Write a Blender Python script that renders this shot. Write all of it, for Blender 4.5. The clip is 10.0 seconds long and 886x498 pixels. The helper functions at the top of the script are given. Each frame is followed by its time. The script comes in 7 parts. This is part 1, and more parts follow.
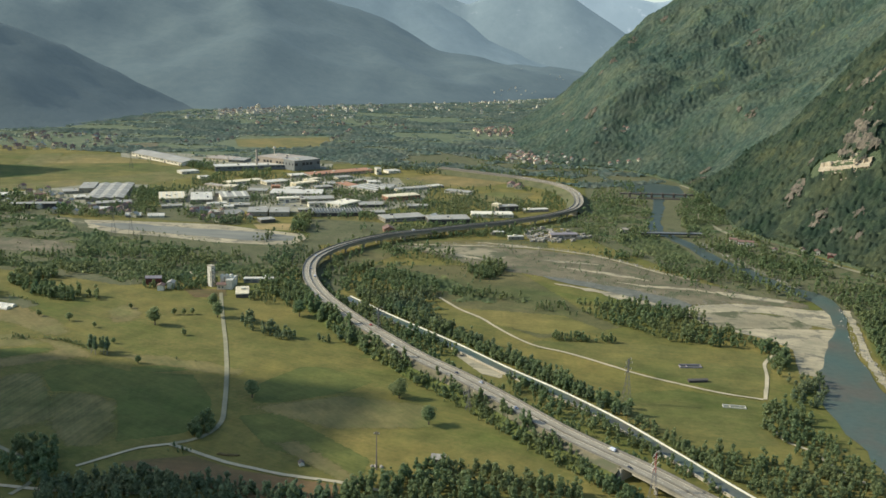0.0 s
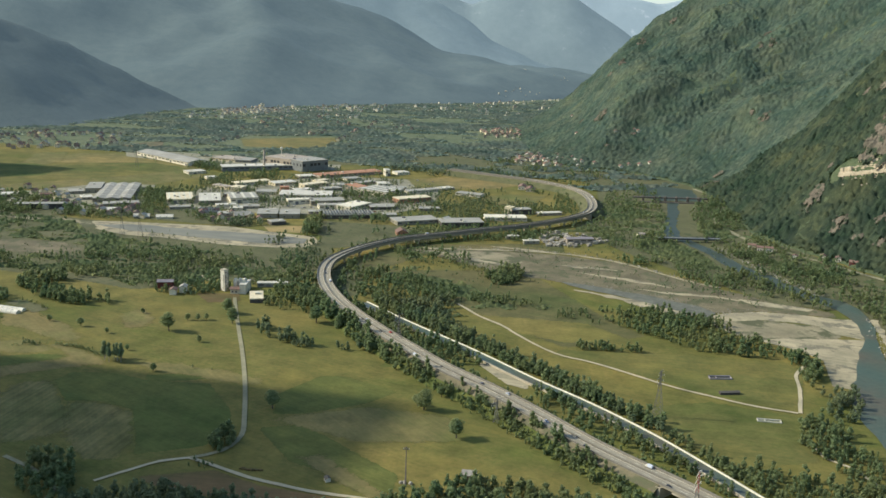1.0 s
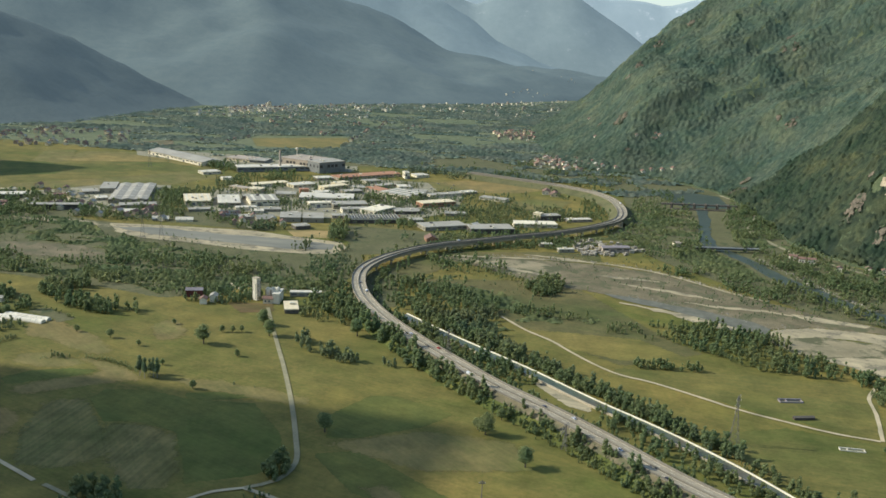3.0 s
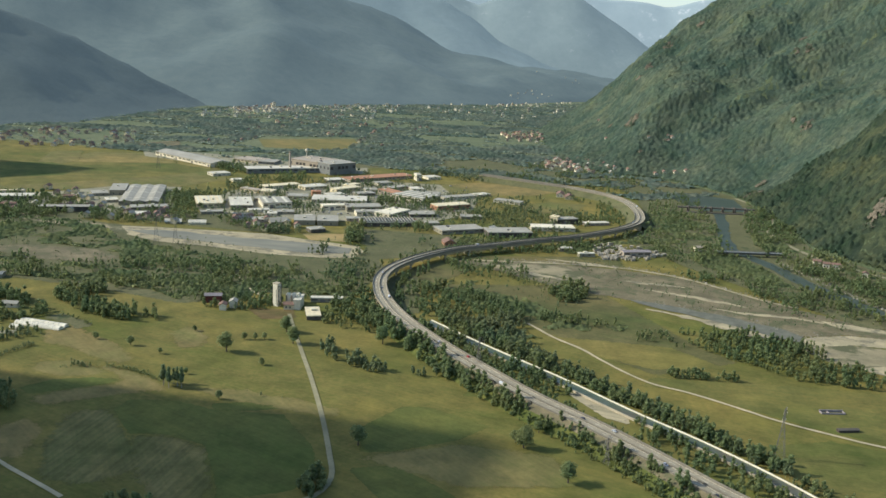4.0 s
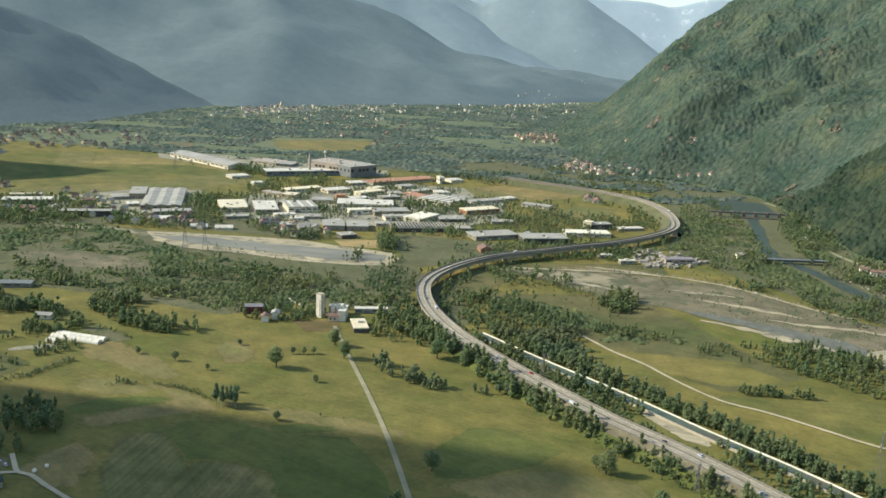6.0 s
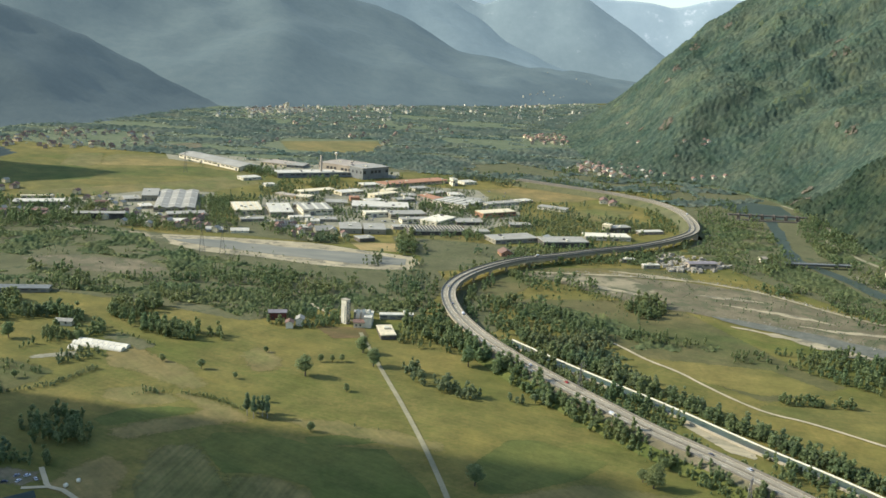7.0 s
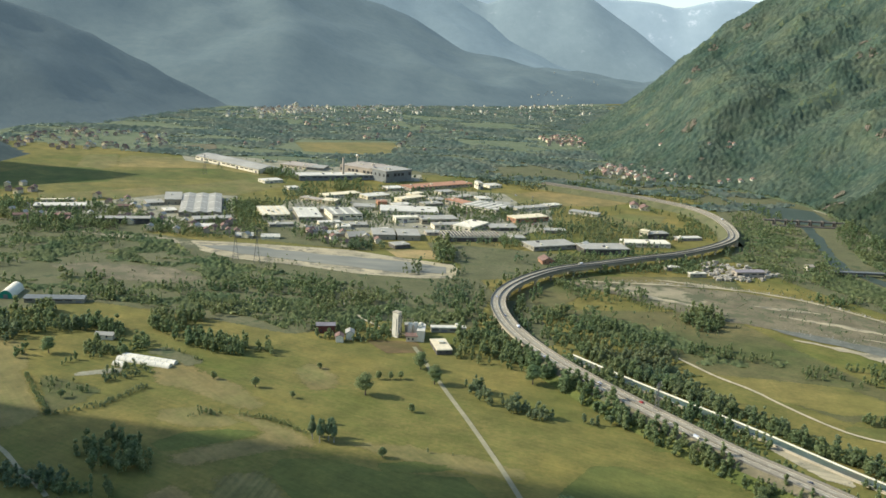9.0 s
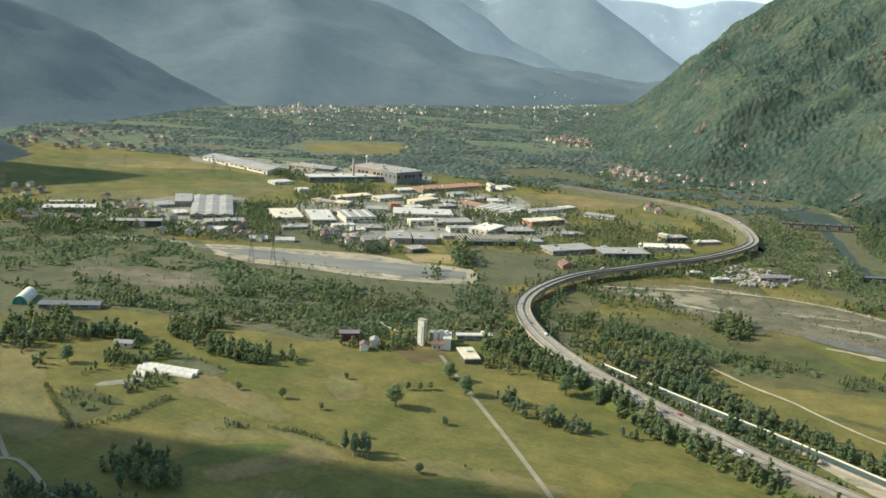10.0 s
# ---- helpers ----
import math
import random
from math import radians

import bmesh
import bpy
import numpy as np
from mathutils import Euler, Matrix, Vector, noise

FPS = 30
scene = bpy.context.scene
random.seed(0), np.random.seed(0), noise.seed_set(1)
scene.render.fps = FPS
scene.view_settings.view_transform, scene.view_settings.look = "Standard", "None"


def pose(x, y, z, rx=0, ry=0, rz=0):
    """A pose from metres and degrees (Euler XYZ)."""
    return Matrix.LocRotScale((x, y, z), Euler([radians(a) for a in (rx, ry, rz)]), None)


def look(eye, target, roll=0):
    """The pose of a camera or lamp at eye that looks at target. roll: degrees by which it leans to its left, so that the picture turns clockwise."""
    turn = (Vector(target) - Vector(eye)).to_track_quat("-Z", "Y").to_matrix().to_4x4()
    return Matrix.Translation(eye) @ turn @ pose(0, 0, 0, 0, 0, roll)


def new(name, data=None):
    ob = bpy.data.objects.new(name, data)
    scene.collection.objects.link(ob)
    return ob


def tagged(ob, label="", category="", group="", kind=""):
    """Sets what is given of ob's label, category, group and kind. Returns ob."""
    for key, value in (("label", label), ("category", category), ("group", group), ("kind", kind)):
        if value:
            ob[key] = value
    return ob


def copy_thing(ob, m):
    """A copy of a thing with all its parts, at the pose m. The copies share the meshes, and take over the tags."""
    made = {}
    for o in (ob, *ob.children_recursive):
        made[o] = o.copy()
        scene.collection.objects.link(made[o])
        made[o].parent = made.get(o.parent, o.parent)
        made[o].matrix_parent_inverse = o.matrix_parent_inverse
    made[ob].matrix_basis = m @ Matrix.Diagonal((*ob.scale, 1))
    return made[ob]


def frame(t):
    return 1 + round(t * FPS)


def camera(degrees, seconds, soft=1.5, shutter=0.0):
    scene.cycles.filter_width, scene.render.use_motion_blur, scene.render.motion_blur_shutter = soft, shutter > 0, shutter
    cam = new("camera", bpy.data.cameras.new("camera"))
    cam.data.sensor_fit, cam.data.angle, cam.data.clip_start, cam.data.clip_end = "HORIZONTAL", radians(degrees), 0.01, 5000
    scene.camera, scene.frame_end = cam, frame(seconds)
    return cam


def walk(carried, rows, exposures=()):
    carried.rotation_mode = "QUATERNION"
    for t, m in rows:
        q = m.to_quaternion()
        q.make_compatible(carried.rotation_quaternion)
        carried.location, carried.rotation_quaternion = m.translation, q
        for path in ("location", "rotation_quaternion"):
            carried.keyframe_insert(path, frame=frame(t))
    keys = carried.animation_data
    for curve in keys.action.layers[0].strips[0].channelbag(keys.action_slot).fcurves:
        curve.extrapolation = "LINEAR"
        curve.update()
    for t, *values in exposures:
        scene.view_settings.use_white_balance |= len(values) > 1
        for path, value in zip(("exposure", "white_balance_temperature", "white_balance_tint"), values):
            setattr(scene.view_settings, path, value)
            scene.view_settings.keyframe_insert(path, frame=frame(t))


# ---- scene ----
# the whole place is built at two thirds of its size, so that the far ranges stay within the camera's reach
PLAN = 1.5
cam = camera(52.0, 10.0, soft=1.55)
PATH = [
    (0, (-2.402, -4.132, 203.45), (-2.472, -2.186, 202.99), 1.4),
    (0.5, (-10.553, 3.616, 203.406), (-10.62, 5.561, 202.946), 1.6),
    (1, (-19.171, 11.419, 203.325), (-19.237, 13.365, 202.865), 1.8),
    (1.5, (-28.117, 19.09, 203.211), (-28.18, 21.035, 202.751), 2.0),
    (2, (-37.629, 26.805, 203.087), (-37.689, 28.751, 202.627), 2.2),
    (2.5, (-47.387, 34.325, 202.832), (-47.443, 36.271, 202.371), 2.4),
    (4, (-78.141, 56.232, 201.38), (-78.188, 58.178, 200.921), 2.7),
    (4.5, (-88.195, 62.826, 201.094), (-88.238, 64.772, 200.634), 2.7),
    (5, (-98.426, 69.183, 200.88), (-98.467, 71.129, 200.42), 2.7),
    (5.5, (-108.637, 75.559, 200.654), (-108.674, 77.505, 200.194), 2.8),
    (7, (-140.444, 94.93, 199.464), (-140.473, 96.877, 199.005), 3.0),
    (7.5, (-150.904, 101.32, 199.201), (-150.929, 103.267, 198.741), 3.1),
    (8, (-161.463, 107.972, 198.968), (-161.485, 109.919, 198.508), 3.1),
    (8.5, (-171.88, 114.482, 198.726), (-171.898, 116.428, 198.266), 3.2),
    (9, (-182.263, 121.337, 198.572), (-182.279, 123.283, 198.112), 3.2),
    (9.5, (-192.326, 128.609, 198.4), (-192.338, 130.555, 197.939), 3.3),
    (10, (-202.392, 136.104, 198.358), (-202.4, 138.05, 197.897), 3.4),
]
walk(cam, [(t, look(eye, target, roll)) for t, eye, target, roll in PATH], [(0.0, 0.5, 5620.0, 8.0), (4.5, 0.5, 5620.0, 8.0), (5.0, 0.74, 5620.0, 8.0), (10.0, 0.76, 5620.0, 8.0)])

# ---- sky and sun ----
SUN_TO = Vector((-1.0, 0.06, 0.64)).normalized()
world = bpy.data.worlds.new("sky")
world.use_nodes = True
scene.world = world
wn, wl = world.node_tree.nodes, world.node_tree.links
sky = wn.new("ShaderNodeTexSky")
sky.sky_type = "NISHITA"
sky.sun_disc = False
sky.sun_elevation = math.asin(SUN_TO.z)
sky.sun_rotation = math.atan2(SUN_TO.x, SUN_TO.y)
sky.dust_density = 1.2
wn["Background"].inputs["Strength"].default_value = 0.15
wl.new(sky.outputs[0], wn["Background"].inputs["Color"])
sun_data = bpy.data.lights.new("sun", "SUN")
sun_data.energy, sun_data.angle, sun_data.color = 3.25, radians(0.8), (1.0, 0.92, 0.77)
sun = new("sun", sun_data)
sun.matrix_world = look(SUN_TO * 3000, (0, 0, 0))



# ---- materials ----
def material(name, rough=0.8, metal=0.0):
    m = bpy.data.materials.new(name)
    m.use_nodes = True
    b = m.node_tree.nodes["Principled BSDF"]
    b.inputs["Roughness"].default_value, b.inputs["Metallic"].default_value = rough, metal
    b.inputs["Specular IOR Level"].default_value = 0.25
    return m, m.node_tree.nodes, m.node_tree.links, b


def rgb(c):
    return (*c, 1.0)


def noise_ramp(nodes, links, scale, stops, detail=6.0, rough=0.6, stretch=(1, 1, 1), turn=0.0):
    """A noise in world metres through a colour ramp."""
    geo, mp, spin = nodes.new("ShaderNodeNewGeometry"), nodes.new("ShaderNodeMapping"), nodes.new("ShaderNodeMapping")
    mp.inputs["Scale"].default_value = stretch
    spin.inputs["Rotation"].default_value = (0, 0, turn)
    n, r = nodes.new("ShaderNodeTexNoise"), nodes.new("ShaderNodeValToRGB")
    n.inputs["Scale"].default_value, n.inputs["Detail"].default_value, n.inputs["Roughness"].default_value = scale, detail, rough
    links.new(geo.outputs["Position"], spin.inputs["Vector"])
    links.new(spin.outputs["Vector"], mp.inputs["Vector"])
    links.new(mp.outputs["Vector"], n.inputs["Vector"])
    links.new(n.outputs[0], r.inputs["Fac"])
    ramp = r.color_ramp
    while len(ramp.elements) < len(stops):
        ramp.elements.new(0.5)
    for e, (p, c) in zip(ramp.elements, stops):
        e.position, e.color = p, rgb(c)
    return n, r


def mixed(nodes, links, a, b, factor, blend="MIX"):
    m = nodes.new("ShaderNodeMix")
    m.data_type, m.blend_type = "RGBA", blend
    for sock, v in ((m.inputs["Factor"], factor), (m.inputs["A"], a), (m.inputs["B"], b)):
        if hasattr(v, "is_linked"):
            links.new(v, sock)
        else:
            sock.default_value = v
    return m.outputs["Result"]


def bumped(nodes, links, b, height, strength, distance):
    bp = nodes.new("ShaderNodeBump")
    bp.inputs["Strength"].default_value, bp.inputs["Distance"].default_value = strength, distance
    links.new(height, bp.inputs["Height"])
    links.new(bp.outputs[0], b.inputs["Normal"])


def earth(name, c1, c2, c3, rough=0.95, big=0.012, fine=0.35, streak=None, spread=0.35, patch=None, rows=None, soft=0.012):
    """Ground cover: broad patches of two colours, finer mottling with a third, and small relief."""
    m, nodes, links, b = material(name, rough)
    b.inputs["Specular IOR Level"].default_value = 0.1
    _, r1 = noise_ramp(nodes, links, big, [(0.5 - spread / 2, c1), (0.5 + spread / 2, c2)], 5)
    n2, r2 = noise_ramp(nodes, links, fine, [(0.35, (0, 0, 0)), (0.72, (1, 1, 1))], 9, 0.75)
    out = mixed(nodes, links, r1.outputs[0], rgb(c3), r2.outputs[0])
    _, r3 = noise_ramp(nodes, links, 0.05, [(0.3, (0.72, 0.74, 0.7)), (0.7, (1.22, 1.18, 1.1))], 6, 0.65)
    out = mixed(nodes, links, out, r3.outputs[0], 1.0, "MULTIPLY")
    if streak:
        _, r4 = noise_ramp(nodes, links, 0.5, [(0.35, (0.93, 0.94, 0.93)), (0.65, (1.06, 1.05, 1.03))], 3, 0.5, (0.05, 1.2, 1), streak)
        _, r5 = noise_ramp(nodes, links, 0.006, [(0.34, (0.74, 0.88, 0.64)), (0.49, (1.05, 1.0, 0.9)), (0.62, (1.44, 1.23, 1.06))], 9, 0.7, (1, 1.8, 1), streak)
        out = mixed(nodes, links, out, r5.outputs[0], 1.0, "MULTIPLY")
        out = mixed(nodes, links, out, r4.outputs[0], 1.0, "MULTIPLY")
    if patch:
        _, r6 = noise_ramp(nodes, links, patch[1], [(patch[2], (0, 0, 0)), (patch[2] + 0.07, (1, 1, 1))], 8, 0.68)
        out = mixed(nodes, links, out, rgb(patch[0]), r6.outputs[0])
    if rows is not None:
        _, r7 = noise_ramp(nodes, links, 0.45, [(0.40, (0.86, 0.87, 0.86)), (0.60, (1.12, 1.1, 1.08))], 4, 0.55, (0.03, 1.0, 1), rows)
        out = mixed(nodes, links, out, r7.outputs[0], 1.0, "MULTIPLY")
    links.new(out, b.inputs["Base Color"])
    bumped(nodes, links, b, n2.outputs[0], 0.5, 0.4)
    # the cover thins out raggedly towards the edge of its plot
    edge, n8 = nodes.new("ShaderNodeAttribute"), noise_ramp(nodes, links, 0.16, [(0.22, (0, 0, 0)), (0.78, (1, 1, 1))], 10, 0.85)[1]
    edge.attribute_name = "margin"
    add, fade = nodes.new("ShaderNodeMath"), nodes.new("ShaderNodeMapRange")
    add.operation = "ADD"
    links.new(edge.outputs["Fac"], add.inputs[0]), links.new(n8.outputs[0], add.inputs[1])
    fade.inputs["From Min"].default_value, fade.inputs["From Max"].default_value = 1.5 - soft, 1.5 + soft
    links.new(add.outputs[0], fade.inputs["Value"])
    clear, blend = nodes.new("ShaderNodeBsdfTransparent"), nodes.new("ShaderNodeMixShader")
    links.new(fade.outputs[0], blend.inputs["Fac"]), links.new(b.outputs[0], blend.inputs[1]), links.new(clear.outputs[0], blend.inputs[2])
    links.new(blend.outputs[0], nodes["Material Output"].inputs["Surface"])
    return m


GRASS = earth("meadow_grass", (0.146, 0.137, 0.039), (0.218, 0.177, 0.06), (0.112, 0.118, 0.031), streak=0.5)
COVER = {
    "bank": earth("dry_olive_grass", (0.126, 0.116, 0.05), (0.17, 0.145, 0.066), (0.088, 0.096, 0.038), streak=0.4),
    "scrub": earth("scrub_grass", (0.135, 0.128, 0.055), (0.19, 0.165, 0.08), (0.095, 0.10, 0.042), big=0.02, patch=((0.075, 0.085, 0.034), 0.05, 0.56)),
    "hay": earth("hay_stubble", (0.178, 0.158, 0.062), (0.225, 0.186, 0.078), (0.145, 0.138, 0.048), streak=0.9),
    "tan": earth("tan_dry_grass", (0.205, 0.166, 0.07), (0.25, 0.198, 0.086), (0.15, 0.138, 0.05), big=0.03, streak=0.8),
    "green": earth("green_grass", (0.132, 0.134, 0.04), (0.192, 0.164, 0.058), (0.102, 0.112, 0.033), streak=0.2),
    "deep": earth("deep_green_grass", (0.105, 0.122, 0.034), (0.145, 0.15, 0.044), (0.09, 0.105, 0.03), streak=0.6),
    "brown": earth("ploughed_soil", (0.17, 0.115, 0.055), (0.21, 0.15, 0.075), (0.14, 0.105, 0.05), streak=0.1),
    "plough": earth("harvested_soil", (0.138, 0.134, 0.05), (0.182, 0.16, 0.072), (0.122, 0.122, 0.042), big=0.025, spread=0.25, streak=1.1, rows=1.75),
    "straw": earth("golden_stubble", (0.31, 0.238, 0.105), (0.37, 0.285, 0.135), (0.25, 0.2, 0.085), streak=0.4),
    "yard": earth("yard_asphalt", (0.30, 0.265, 0.175), (0.44, 0.385, 0.255), (0.17, 0.16, 0.085), big=0.04),
    "gravel": earth("river_gravel", (0.40, 0.33, 0.195), (0.52, 0.43, 0.255), (0.33, 0.275, 0.165), big=0.03, fine=0.8, patch=((0.22, 0.19, 0.115), 0.075, 0.52), rows=0.35),
    # muted green of the far floor, with haze put into the colour
    "far": earth("hazed_valley_grass", (0.14, 0.158, 0.078), (0.205, 0.205, 0.105), (0.115, 0.135, 0.07), big=0.008, patch=((0.125, 0.145, 0.066), 0.02, 0.55)),
    "shoal": earth("patchy_river_gravel", (0.31, 0.25, 0.145), (0.44, 0.365, 0.22), (0.23, 0.20, 0.11), big=0.03, fine=0.8, patch=((0.12, 0.115, 0.055), 0.03, 0.47)),
    "bare": earth("dry_river_bed", (0.185, 0.15, 0.085), (0.26, 0.208, 0.122), (0.13, 0.115, 0.058), big=0.025, fine=0.5, patch=((0.125, 0.12, 0.056), 0.06, 0.5)),
    "track": earth("dirt_track", (0.50, 0.41, 0.245), (0.56, 0.46, 0.28), (0.42, 0.35, 0.205), fine=0.6),
    "lane": earth("worn_asphalt_lane", (0.31, 0.27, 0.15), (0.36, 0.31, 0.175), (0.25, 0.225, 0.125), fine=0.6),
}


def foliage(name, dark, light, tint=False, broad=None, grain=0.9, depth=0.28):
    """Leaves: each clump or tree its own green, with fine mottling."""
    m, nodes, links, b = material(name, 0.75)
    b.inputs["Specular IOR Level"].default_value = 0.15
    src = nodes.new("ShaderNodeAttribute" if tint else "ShaderNodeNewGeometry")
    if tint:
        src.attribute_name = "tint"
    ramp = nodes.new("ShaderNodeValToRGB")
    ramp.color_ramp.elements[0].color, ramp.color_ramp.elements[1].color = rgb(dark), rgb(light)
    links.new(src.outputs["Fac" if tint else "Random Per Island"], ramp.inputs["Fac"])
    n, r = noise_ramp(nodes, links, grain, [(0.3, (1 - depth, 1 - depth * 0.95, 1 - depth * 0.98)), (0.72, (1 + depth * 0.9, 1 + depth * 0.8, 1 + depth * 0.6))], 6, 0.75)
    out = mixed(nodes, links, ramp.outputs[0], r.outputs[0], 1.0, "MULTIPLY")
    _, r2 = noise_ramp(nodes, links, 0.02, [(0.35, (0.85, 0.95, 0.9)), (0.7, (1.2, 1.08, 0.95))], 3)
    out = mixed(nodes, links, out, r2.outputs[0], 1.0, "MULTIPLY")
    if broad:
        _, r3 = noise_ramp(nodes, links, broad, [(0.36, (0.66, 0.74, 0.68)), (0.5, (0.95, 0.97, 0.95)), (0.66, (1.22, 1.16, 0.99))], 6, 0.62)
        out = mixed(nodes, links, out, r3.outputs[0], 1.0, "MULTIPLY")
    links.new(out, b.inputs["Base Color"])
    bumped(nodes, links, b, n.outputs[0], 0.8, 0.5)
    thin, blend = nodes.new("ShaderNodeBsdfTranslucent"), nodes.new("ShaderNodeMixShader")
    links.new(out, thin.inputs["Color"])
    blend.inputs["Fac"].default_value = 0.6
    links.new(b.outputs[0], blend.inputs[1]), links.new(thin.outputs[0], blend.inputs[2])
    links.new(blend.outputs[0], nodes["Material Output"].inputs["Surface"])
    return m


LEAVES = foliage("tree_leaves", (0.163, 0.203, 0.09), (0.345, 0.38, 0.172))
LEAVES_PALE = foliage("willow_leaves", (0.16, 0.2, 0.105), (0.33, 0.36, 0.19))
# far leaves lightened towards grey: haze painted into the green
LEAVES_FAR = foliage("hazed_far_leaves", (0.172, 0.215, 0.155), (0.3, 0.345, 0.235))
# leaf greens shifted towards blue to imitate haze on the mountainside
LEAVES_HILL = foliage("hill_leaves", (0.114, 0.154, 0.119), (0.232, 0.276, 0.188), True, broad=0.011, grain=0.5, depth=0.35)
# near spur: darker trees, with the slope's shade painted into the leaf colour
LEAVES_DARK = foliage("shaded_spur_leaves", (0.068, 0.092, 0.062), (0.14, 0.17, 0.095), True, broad=0.02, grain=0.5, depth=0.35)
LEAVES_SCRUB = foliage("scrub_leaves", (0.17, 0.2, 0.09), (0.33, 0.355, 0.162), True, broad=0.03, grain=0.9, depth=0.35)
# the same painted haze in the woods of the far valley
LEAVES_VALLEY = foliage("hazed_forest_leaves", (0.195, 0.23, 0.188), (0.315, 0.35, 0.272), True, broad=0.012, grain=0.5, depth=0.3)
BARK, _n, _l, _b = material("bark", 0.9)
_b.inputs["Base Color"].default_value = (0.09, 0.07, 0.05, 1)


def plain(name, c, rough=0.6, metal=0.0, scale=0.4, vary=0.18, bump=0.0):
    """A painted, plastered or metal surface with slight mottling and grime."""
    m, nodes, links, b = material(name, rough, metal)
    b.inputs["Specular IOR Level"].default_value = 0.12
    n, r = noise_ramp(nodes, links, scale, [(0.3, tuple(v * (1 - vary) for v in c)), (0.7, tuple(min(1, v * (1 + vary * 0.5)) for v in c))], 6, 0.65)
    _, r2 = noise_ramp(nodes, links, 0.06, [(0.35, (0.88, 0.87, 0.85)), (0.65, (1.06, 1.05, 1.03))], 4)
    links.new(mixed(nodes, links, r.outputs[0], r2.outputs[0], 1.0, "MULTIPLY"), b.inputs["Base Color"])
    if bump:
        bumped(nodes, links, b, n.outputs[0], 0.5, bump)
    return m


WATER, _n, _l, _b = material("river_water", 0.3)
_b.inputs["Base Color"].default_value = (0.055, 0.115, 0.115, 1)
_b.inputs["Specular IOR Level"].default_value = 0.1
_nn, _r = noise_ramp(_n, _l, 0.25, [(0.3, (0.083, 0.1, 0.066)), (0.7, (0.112, 0.128, 0.084))], 6)
_, _r2 = noise_ramp(_n, _l, 0.022, [(0.38, (1.25, 0.95, 0.92)), (0.5, (1.0, 1.0, 1.0)), (0.64, (0.87, 1.0, 1.06))], 5, 0.6)
_l.new(mixed(_n, _l, _r.outputs[0], _r2.outputs[0], 1.0, "MULTIPLY"), _b.inputs["Base Color"])
bumped(_n, _l, _b, _nn.outputs[0], 0.35, 0.4)
WATER_GREY, _n, _l, _b = material("shallow_water", 0.8)
_b.inputs["Specular IOR Level"].default_value = 0.05
_nn, _r = noise_ramp(_n, _l, 0.03, [(0.3, (0.17, 0.165, 0.12)), (0.7, (0.29, 0.262, 0.175))], 7, 0.6, (0.5, 2, 1))
_l.new(_r.outputs[0], _b.inputs["Base Color"])
bumped(_n, _l, _b, _nn.outputs[0], 0.2, 0.3)
WATER_DEEP, _n, _l, _b = material("slow_river_water", 0.35)
_b.inputs["Specular IOR Level"].default_value = 0.1
_nn, _r = noise_ramp(_n, _l, 0.08, [(0.3, (0.05, 0.066, 0.046)), (0.7, (0.085, 0.10, 0.066))], 6)
_l.new(_r.outputs[0], _b.inputs["Base Color"])
bumped(_n, _l, _b, _nn.outputs[0], 0.3, 0.3)
STREAM = plain("grey_stream_water", (0.17, 0.165, 0.115), 0.95, scale=0.15, vary=0.3, bump=0.1)
CONCRETE = plain("concrete", (0.48, 0.40, 0.255), 0.85, bump=0.05)
ASPHALT = plain("motorway_asphalt", (0.35, 0.297, 0.192), 0.9, scale=0.8)
WHITE_STONE = plain("pale_concrete", (0.88, 0.78, 0.53), 0.8)
RAIL = plain("weathered_rail_steel", (0.24, 0.21, 0.15), 0.7)
STEEL = plain("weathered_steel", (0.2, 0.185, 0.16), 0.65, 0.4)
WHITE = plain("white_paint", (0.80, 0.71, 0.50), 0.6)


# ---- mesh helpers ----
def mesh_from(name, verts, faces, mat, smooth=False):
    """A mesh from arrays: faces of one size in a 2D array, or a list of lists."""
    me = bpy.data.meshes.new(name)
    if isinstance(faces, np.ndarray):
        k, v = faces.shape[1], np.asarray(verts, np.float32)
        me.vertices.add(len(v)), me.loops.add(faces.size), me.polygons.add(len(faces))
        me.vertices.foreach_set("co", v.ravel())
        me.loops.foreach_set("vertex_index", faces.astype(np.int32).ravel())
        me.polygons.foreach_set("loop_start", np.arange(0, faces.size, k, dtype=np.int32))
        me.update(calc_edges=True)
    else:
        me.from_pydata(verts, [], faces)
        me.update()
    me.polygons.foreach_set("use_smooth", np.full(len(me.polygons), bool(smooth)))
    for mm in mat if isinstance(mat, (list, tuple)) else [mat]:
        me.materials.append(mm)
    return me


def part(name, me, parent, label=""):
    """Links a mesh, or a bmesh already turned to a mesh, as one part under a thing."""
    ob = new(name, me)
    ob.parent = parent
    return tagged(ob, label)


def smooth_line(pts, step):
    """A Catmull-Rom curve through plan points, sampled every step metres."""
    p = np.array(pts, float)
    p = np.vstack([2 * p[0] - p[1], p, 2 * p[-1] - p[-2]])
    out = []
    for i in range(1, len(p) - 2):
        a, b, c, d = p[i - 1 : i + 3]
        n = max(2, int(np.linalg.norm(c - b) / step))
        t = np.linspace(0, 1, n, endpoint=False)[:, None]
        out.append(0.5 * (2 * b + (c - a) * t + (2 * a - 5 * b + 4 * c - d) * t**2 + (3 * b - a - 3 * c + d) * t**3))
    return np.vstack(out + [p[-2][None]])


def side_ways(line):
    d = np.gradient(line[:, :2], axis=0)
    d /= np.linalg.norm(d, axis=1)[:, None]
    return np.stack([d[:, 1], -d[:, 0]], 1)


